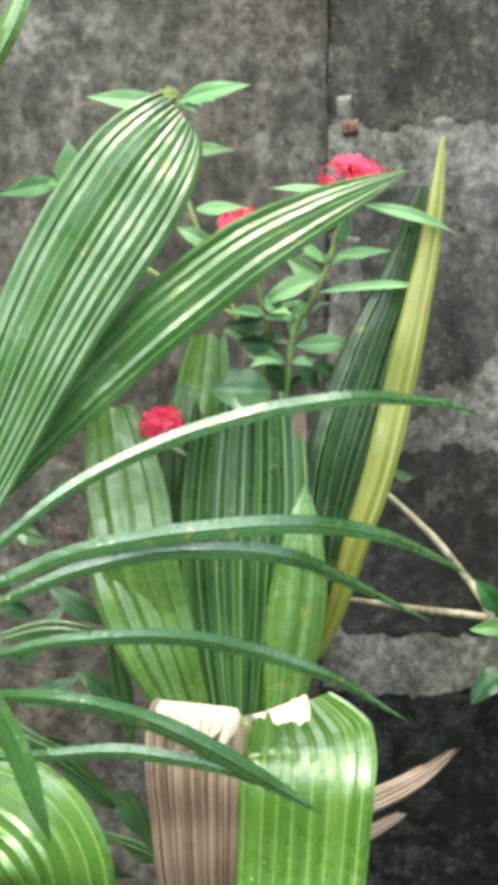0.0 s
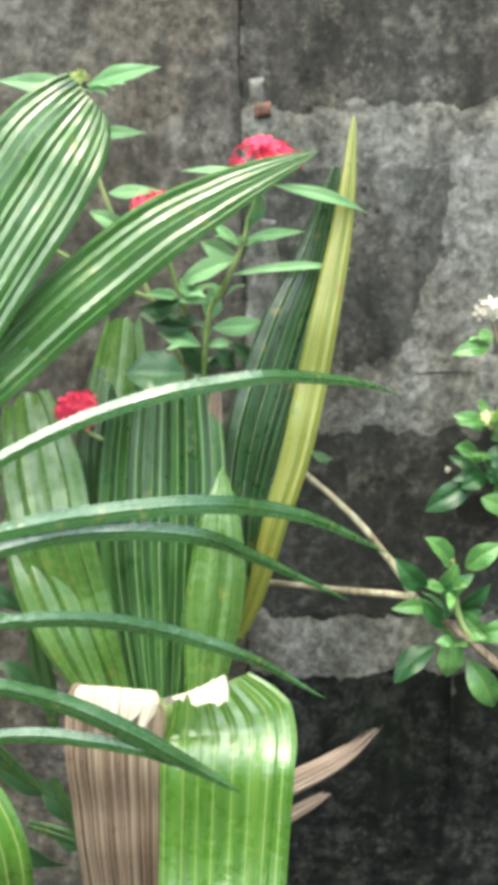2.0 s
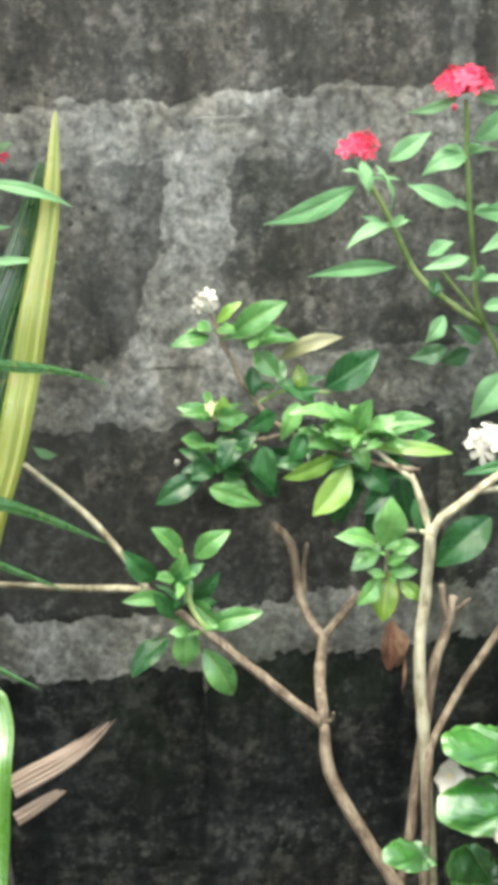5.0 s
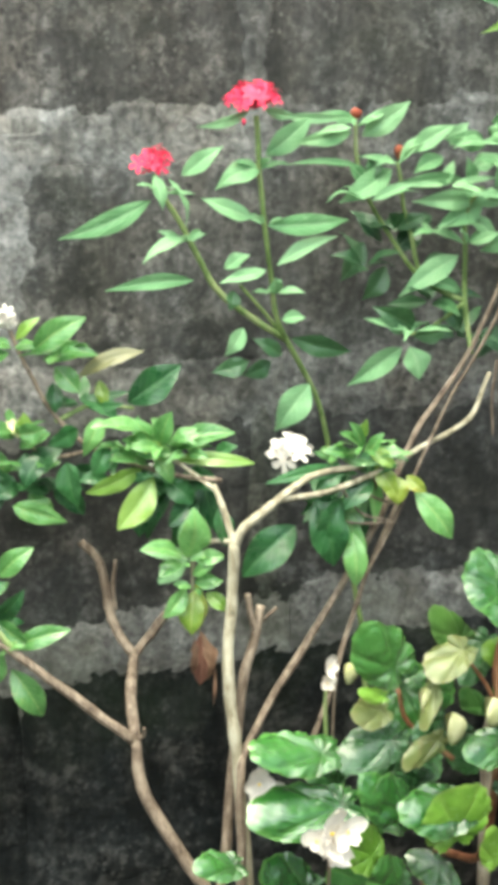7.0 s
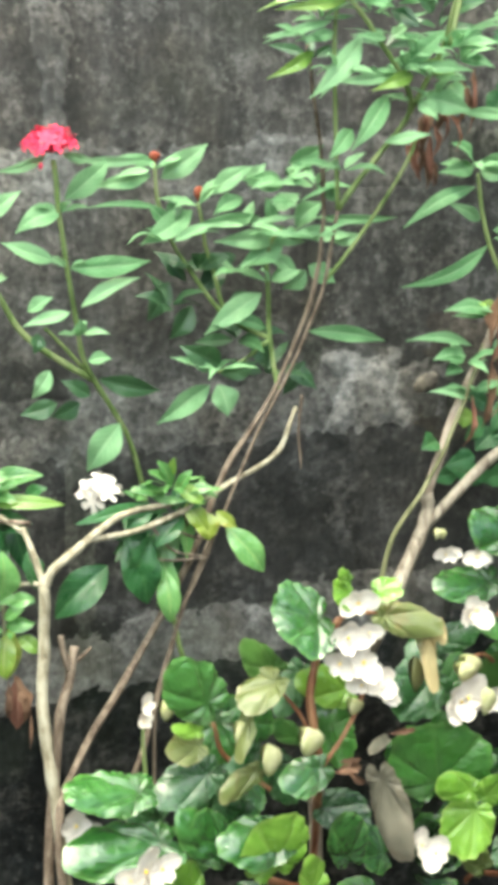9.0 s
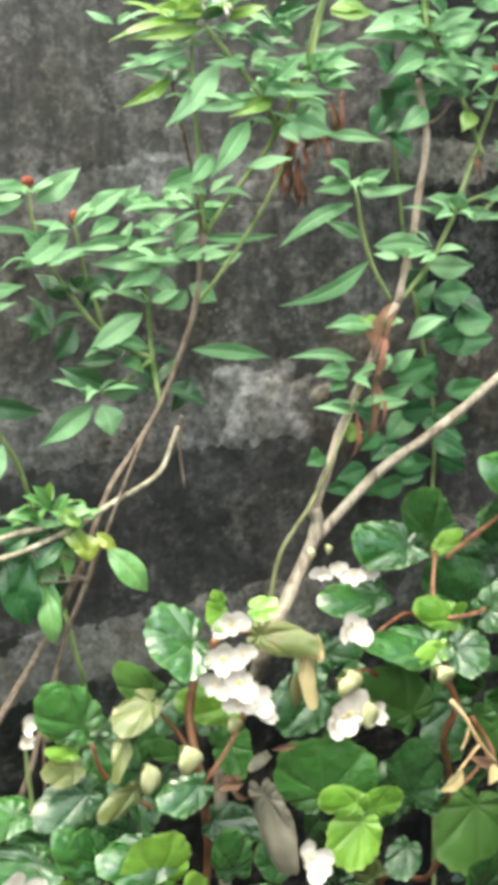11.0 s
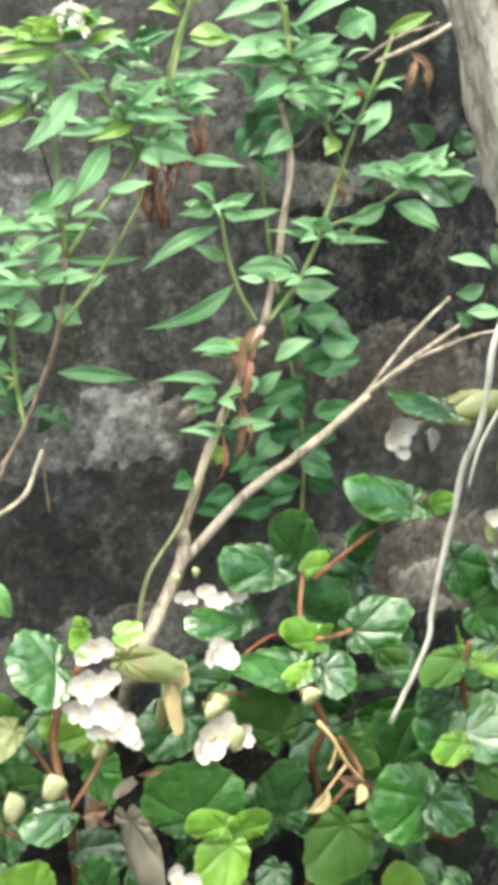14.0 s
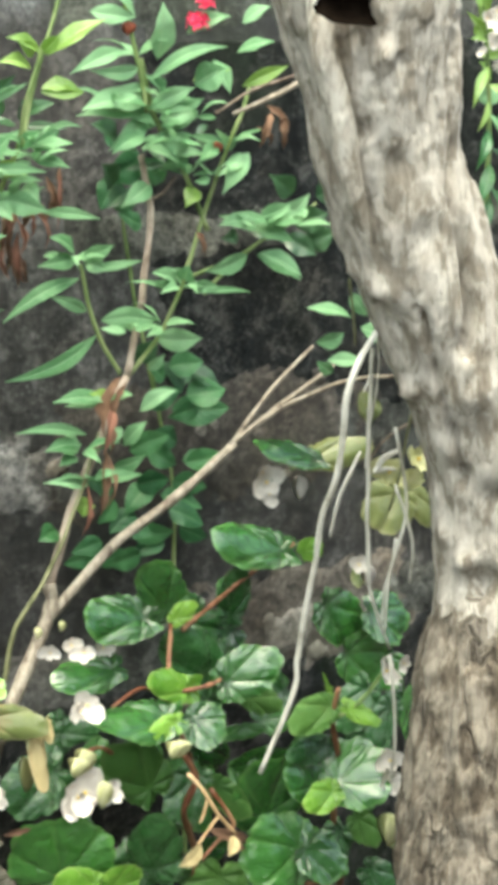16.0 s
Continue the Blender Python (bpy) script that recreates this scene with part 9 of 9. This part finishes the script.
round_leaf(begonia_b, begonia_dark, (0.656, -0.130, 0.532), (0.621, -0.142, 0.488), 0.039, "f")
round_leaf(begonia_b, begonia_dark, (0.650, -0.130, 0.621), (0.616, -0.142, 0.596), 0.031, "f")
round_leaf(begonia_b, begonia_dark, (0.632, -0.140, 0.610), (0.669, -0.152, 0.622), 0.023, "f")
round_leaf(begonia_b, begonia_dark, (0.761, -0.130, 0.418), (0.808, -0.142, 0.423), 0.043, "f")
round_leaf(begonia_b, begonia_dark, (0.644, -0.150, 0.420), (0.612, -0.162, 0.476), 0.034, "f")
round_leaf(begonia_b, begonia_mat, (0.795, -0.080, 0.663), (0.764, -0.080, 0.654), 0.042, "f")
round_leaf(begonia_b, begonia_mat, (0.806, -0.080, 0.641), (0.769, -0.080, 0.628), 0.043, "f")
round_leaf(begonia_b, begonia_mat, (0.828, -0.080, 0.663), (0.806, -0.080, 0.682), 0.038, "f")
round_leaf(begonia_b, begonia_mat, (0.827, -0.100, 0.557), (0.854, -0.100, 0.567), 0.043, "f")
round_leaf(begonia_b, begonia_mat, (0.866, -0.090, 0.577), (0.833, -0.090, 0.573), 0.048, "f")
stem(begonia_b, "stalk", tan_stalk, 0.0018, 0.0013, (0.716, -0.200, 0.584), (0.724, -0.205, 0.572), (0.733, -0.210, 0.553), (0.749, -0.210, 0.529))
stem(begonia_b, "stalk", tan_stalk, 0.0013, 0.0009, (0.735, -0.210, 0.548), (0.726, -0.212, 0.540), (0.715, -0.215, 0.532))
stem(begonia_b, "stalk", tan_stalk, 0.0011, 0.0009, (0.728, -0.206, 0.564), (0.723, -0.210, 0.553), (0.720, -0.210, 0.547))
leaf(begonia_b, tan_leaf, (0.718, -0.215, 0.531), (0.695, -0.220, 0.523), 0.013, "f", shape="ovate", name="bract")
leaf(begonia_b, tan_leaf, (0.747, -0.212, 0.529), (0.737, -0.220, 0.518), 0.011, "f", shape="ovate", name="bract")
begonia_flower(begonia_b, white_petal, (0.634, -0.200, 0.591), 0.0186)
begonia_flower(begonia_b, white_petal, (0.652, -0.200, 0.587), 0.0120)
begonia_flower(begonia_b, white_petal, (0.640, -0.200, 0.658), 0.0132)
begonia_flower(begonia_b, white_petal, (0.656, -0.130, 0.676), 0.0086)
begonia_flower(begonia_b, white_petal, (0.682, -0.130, 0.669), 0.0104)
begonia_flower(begonia_b, white_petal, (0.597, -0.200, 0.480), 0.0126)
begonia_flower(begonia_b, white_petal, (0.629, -0.200, 0.587), 0.0129)
bud(begonia_b, cream_petal, (0.634, -0.200, 0.616), 0.0161, 0.0185)
bud(begonia_b, cream_petal, (0.710, -0.200, 0.606), 0.0151, 0.0144)
bud(begonia_b, cream_petal, (0.649, -0.130, 0.693), 0.0058, 0.0085)
stem(begonia_b, "stem", red_stem, 0.0027, 0.0026, (0.745, 0.021, -0.020), (0.745, 0.021, 0.180), (0.746, 0.001, 0.300), (0.748, -0.100, 0.367), (0.751, -0.130, 0.463), (0.723, -0.175, 0.538), (0.730, -0.185, 0.570), (0.717, -0.190, 0.597))
stem(begonia_b, "stem", red_stem, 0.0020, 0.0013, (0.739, -0.190, 0.561), (0.755, -0.195, 0.531), (0.748, -0.195, 0.523), (0.725, -0.200, 0.510))
stem(begonia_b, "stem", red_stem, 0.0022, 0.0015, (0.730, -0.185, 0.570), (0.719, -0.170, 0.637), (0.734, -0.140, 0.680))
stem(begonia_b, "stem", red_stem, 0.0019, 0.0015, (0.719, -0.170, 0.637), (0.742, -0.180, 0.641), (0.757, -0.180, 0.643))
stem(begonia_b, "stem", red_stem, 0.0017, 0.0012, (0.718, -0.170, 0.633), (0.695, -0.170, 0.647), (0.663, -0.190, 0.647))
stem(begonia_b, "stem", red_stem, 0.0020, 0.0016, (0.744, -0.140, 0.673), (0.805, -0.120, 0.694), (0.852, -0.130, 0.722))
stem(begonia_b, "stem", red_stem, 0.0017, 0.0012, (0.661, -0.190, 0.611), (0.650, -0.195, 0.620), (0.637, -0.200, 0.623))
leaf(begonia_b, brown_mat, (0.733, -0.195, 0.531), (0.761, -0.195, 0.509), 0.015, "f", arch=0.35, fold=0.9, shape="oval")
leaf(begonia_b, brown_mat, (0.748, -0.195, 0.532), (0.758, -0.195, 0.508), 0.012, "f", arch=0.35, fold=0.9, shape="oval")
begonia_flower(begonia_b, white_petal, (0.841, -0.105, 0.769), 0.0149)
begonia_flower(begonia_b, white_petal, (0.844, -0.105, 0.758), 0.0115)
begonia_flower(begonia_b, white_petal, (0.838, -0.105, 0.778), 0.0085)
bud(begonia_b, white_petal, (0.872, -0.105, 0.760), 0.0126, 0.0208)
bud(begonia_b, white_petal, (0.860, -0.105, 0.774), 0.0070, 0.0074)
stem(begonia_b, "stem", green_stem, 0.0014, 0.0009, (0.874, -0.110, 0.781), (0.861, -0.105, 0.775), (0.845, -0.105, 0.770))

begonia_c = thing("begonia", (0.802, -0.240, 0.000), "begonia clump at the foot of the tree", "begonia", "begonias")
round_leaf(begonia_c, begonia_matte, (0.838, -0.220, 0.622), (0.786, -0.232, 0.616), 0.028, "l")
round_leaf(begonia_c, begonia_lime, (0.828, -0.235, 0.627), (0.858, -0.247, 0.608), 0.016, "s")
round_leaf(begonia_c, begonia_lime, (0.822, -0.235, 0.637), (0.807, -0.247, 0.661), 0.008, "r")
round_leaf(begonia_c, begonia_dark, (0.836, -0.215, 0.584), (0.787, -0.227, 0.590), 0.023, "s")
round_leaf(begonia_c, begonia_mat, (0.820, -0.225, 0.554), (0.872, -0.237, 0.575), 0.056, "u")
round_leaf(begonia_c, begonia_mat, (0.822, -0.220, 0.552), (0.782, -0.232, 0.577), 0.037, "u")
round_leaf(begonia_c, begonia_lime, (0.828, -0.235, 0.558), (0.789, -0.247, 0.556), 0.024, "s")
round_leaf(begonia_c, begonia_mat, (0.801, -0.210, 0.503), (0.839, -0.222, 0.481), 0.040, "s")
round_leaf(begonia_c, begonia_matte, (0.853, -0.210, 0.518), (0.872, -0.222, 0.490), 0.024, "f")
round_leaf(begonia_c, begonia_pale, (0.886, -0.215, 0.505), (0.884, -0.227, 0.481), 0.018, "r")
round_leaf(begonia_c, begonia_pale, (0.898, -0.225, 0.785), (0.853, -0.237, 0.766), 0.042, "s")
round_leaf(begonia_c, begonia_pale, (0.896, -0.220, 0.789), (0.918, -0.232, 0.752), 0.025, "f")
round_leaf(begonia_c, begonia_pale, (0.859, -0.220, 0.728), (0.847, -0.232, 0.716), 0.012, "f")
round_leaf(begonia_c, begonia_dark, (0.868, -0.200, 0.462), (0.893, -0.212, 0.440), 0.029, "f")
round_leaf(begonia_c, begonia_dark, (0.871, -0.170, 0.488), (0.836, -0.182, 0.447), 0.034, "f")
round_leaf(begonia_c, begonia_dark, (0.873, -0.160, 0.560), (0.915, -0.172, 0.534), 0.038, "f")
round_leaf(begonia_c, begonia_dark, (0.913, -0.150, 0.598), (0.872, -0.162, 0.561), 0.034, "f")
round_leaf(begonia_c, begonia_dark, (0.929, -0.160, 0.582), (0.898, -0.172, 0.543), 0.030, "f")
round_leaf(begonia_c, begonia_mat, (0.818, -0.100, 0.647), (0.759, -0.100, 0.639), 0.044, "f")
round_leaf(begonia_c, begonia_mat, (0.895, -0.090, 0.653), (0.940, -0.090, 0.612), 0.049, "f")
round_leaf(begonia_c, begonia_mat, (0.934, -0.100, 0.638), (0.982, -0.100, 0.617), 0.050, "f")
round_leaf(begonia_c, begonia_mat, (0.911, -0.100, 0.606), (0.957, -0.100, 0.580), 0.050, "f")
round_leaf(begonia_c, begonia_mat, (0.969, -0.100, 0.593), (0.939, -0.100, 0.568), 0.045, "f")
round_leaf(begonia_b, begonia_mat, (0.891, -0.120, 0.783), (0.821, -0.125, 0.810), 0.032, "u")
round_leaf(begonia_b, begonia_pale, (0.871, -0.105, 0.779), (0.938, -0.110, 0.787), 0.028, "s")
leaf(begonia_c, begonia_pale, (0.830, -0.270, 0.875), (0.830, -0.280, 0.851), 0.0150, "f", shape="ovate")
stem(begonia_c, "stalk", root_mat, 0.0010, 0.0008, (0.835, -0.275, 0.898), (0.835, -0.272, 0.886), (0.831, -0.270, 0.874))
begonia_flower(begonia_c, white_petal, (0.860, -0.250, 0.652), 0.0144)
begonia_flower(begonia_c, white_petal, (0.876, -0.250, 0.655), 0.0080)
begonia_flower(begonia_c, white_petal, (0.864, -0.250, 0.578), 0.0135)
begonia_flower(begonia_c, white_petal, (0.863, -0.250, 0.563), 0.0120)
begonia_flower(begonia_c, white_petal, (0.838, -0.250, 0.741), 0.0088)
bud(begonia_c, cream_petal, (0.862, -0.250, 0.519), 0.0187, 0.0277)
bud(begonia_c, cream_petal, (0.683, -0.250, 0.633), 0.0135, 0.0128)
bud(begonia_c, white_petal, (0.845, -0.250, 0.731), 0.0106, 0.0172)
begonia_flower(begonia_c, cream_petal, (0.852, -0.270, 0.814), 0.0151)
begonia_flower(begonia_c, cream_petal, (0.876, -0.270, 0.819), 0.0152)
begonia_flower(begonia_c, cream_petal, (0.864, -0.270, 0.806), 0.0126)
stem(begonia_c, "stem", red_stem, 0.0034, 0.0021, (0.916, -0.017, -0.020), (0.912, -0.017, 0.222), (0.899, -0.037, 0.342), (0.883, -0.140, 0.406), (0.860, -0.170, 0.491), (0.842, -0.210, 0.564), (0.832, -0.220, 0.609), (0.831, -0.230, 0.637))
stem(begonia_c, "stem", green_stem, 0.0017, 0.0013, (0.831, -0.230, 0.614), (0.845, -0.240, 0.628), (0.859, -0.250, 0.652))
stem(tree, "aerial_root", root_mat, 0.0017, 0.0013, (0.813, -0.310, 0.912), (0.823, -0.290, 0.853), (0.827, -0.280, 0.793), (0.835, -0.270, 0.730), (0.858, -0.260, 0.674))
stem(tree, "aerial_root", root_mat, 0.0013, 0.0010, (0.831, -0.310, 0.856), (0.846, -0.300, 0.795), (0.838, -0.290, 0.744), (0.840, -0.280, 0.698))
stem(tree, "aerial_root", root_mat, 0.0012, 0.0008, (0.816, -0.290, 0.838), (0.804, -0.280, 0.805), (0.802, -0.270, 0.774))
stem(tree, "aerial_root", root_mat, 0.0012, 0.0008, (0.837, -0.300, 0.813), (0.851, -0.300, 0.770), (0.855, -0.290, 0.736))
stem(tree, "aerial_root", root_mat, 0.0013, 0.0009, (0.858, -0.260, 0.669), (0.862, -0.260, 0.604), (0.863, -0.250, 0.552))


vine = thing("vine", (0.985, -0.190, 0.000), "pale-leaved vine with white blossoms behind the tree", "climber")
stem(vine, "stem", green_stem, 0.0030, 0.0014, (0.985, -0.190, -0.020), (0.985, -0.190, 0.50), (0.985, -0.195, 0.85), (0.999, -0.190, 1.032), (0.996, -0.190, 1.087), (0.993, -0.190, 1.152))
leaf(vine, lime_mat, (0.991, -0.195, 1.115), (0.965, -0.205, 1.131), 0.009, "f")
leaf(vine, lime_mat, (0.991, -0.195, 1.111), (0.968, -0.205, 1.111), 0.008, "f")
leaf(vine, lime_mat, (0.993, -0.195, 1.091), (0.972, -0.205, 1.062), 0.009, "f")
leaf(vine, lime_mat, (0.991, -0.195, 1.127), (0.977, -0.205, 1.151), 0.010, "f")
leaf(vine, lime_mat, (0.994, -0.195, 1.078), (1.007, -0.205, 1.067), 0.009, "f")
leaf(vine, lime_mat, (0.994, -0.195, 1.066), (0.976, -0.205, 1.044), 0.007, "f")
leaf(vine, pentas_mat, (0.994, -0.195, 1.058), (1.000, -0.205, 1.028), 0.010, "f")
# dark leaves stand in for the shaded gap beside the trunk
leaf(vine, glossy_shaded, (0.994, -0.195, 1.045), (0.976, -0.205, 1.016), 0.010, "f")
leaf(vine, glossy_shaded, (0.997, -0.195, 1.032), (1.006, -0.205, 0.998), 0.012, "f")
leaf(vine, glossy_shaded, (0.996, -0.195, 1.019), (0.977, -0.205, 0.987), 0.012, "f")
leaf(vine, glossy_shaded, (0.997, -0.195, 1.002), (1.001, -0.205, 0.964), 0.012, "f")
leaf(vine, glossy_shaded, (0.996, -0.195, 0.994), (0.979, -0.205, 0.961), 0.010, "f")
begonia_flower(vine, white_petal, (0.976, -0.215, 1.125), 0.0082)
begonia_flower(vine, white_petal, (0.981, -0.215, 1.107), 0.0068)
begonia_flower(vine, white_petal, (0.971, -0.215, 1.101), 0.0048)
begonia_flower(vine, white_petal, (0.985, -0.215, 1.130), 0.0075)

stem(tree, "aerial_root", root_mat, 0.0017, 0.0010, (0.835, -0.275, 0.817), (0.839, -0.280, 0.828), (0.851, -0.285, 0.833))
stem(tree, "aerial_root", root_mat, 0.0014, 0.0010, (0.834, -0.275, 0.817), (0.841, -0.280, 0.820), (0.848, -0.285, 0.819))
stem(tree, "aerial_root", brown_twig, 0.0012, 0.0008, (0.854, -0.300, 0.857), (0.844, -0.290, 0.848), (0.837, -0.280, 0.837), (0.828, -0.275, 0.820))
stem(tree, "aerial_root", olive_twig, 0.0010, 0.0007, (0.850, -0.300, 0.861), (0.851, -0.290, 0.833), (0.849, -0.285, 0.807), (0.845, -0.280, 0.789))
stem(tree, "aerial_root", root_mat, 0.0014, 0.0008, (0.817, -0.275, 0.820), (0.812, -0.270, 0.805), (0.808, -0.270, 0.794), (0.807, -0.265, 0.778))
stem(tree, "aerial_root", root_mat, 0.0012, 0.0007, (0.851, -0.280, 0.766), (0.851, -0.275, 0.746), (0.847, -0.270, 0.724), (0.848, -0.265, 0.694))
stem(tree, "aerial_root", olive_twig, 0.0010, 0.0008, (0.796, -0.310, 0.960), (0.805, -0.300, 0.934), (0.809, -0.295, 0.913))
stem(tree, "aerial_root", root_mat, 0.0009, 0.0006, (0.809, -0.320, 0.936), (0.818, -0.310, 0.903), (0.820, -0.300, 0.871), (0.828, -0.280, 0.838), (0.828, -0.275, 0.821))
stem(tree, "aerial_root", root_mat, 0.0016, 0.0009, (0.834, -0.277, 0.817), (0.841, -0.280, 0.826), (0.850, -0.282, 0.830))
stem(tree, "aerial_root", root_mat, 0.0013, 0.0008, (0.834, -0.277, 0.817), (0.846, -0.280, 0.818))

# deep shade leaves inside the begonia clumps
fill = random.Random(5)
for clump, x0, x1, count in ((begonia, 0.40, 0.66, 26), (begonia_b, 0.62, 0.92, 28), (begonia_c, 0.80, 1.05, 16)):
    for _ in range(count):
        at = Vector((fill.uniform(x0, x1), fill.uniform(-0.15, -0.06), fill.uniform(0.30, 0.58)))
        to = at + Vector((fill.uniform(-0.035, 0.035), -0.005, fill.uniform(-0.035, 0.02)))
        round_leaf(clump, begonia_mat, at, to, fill.uniform(0.04, 0.065), fill.choice("fulr"))
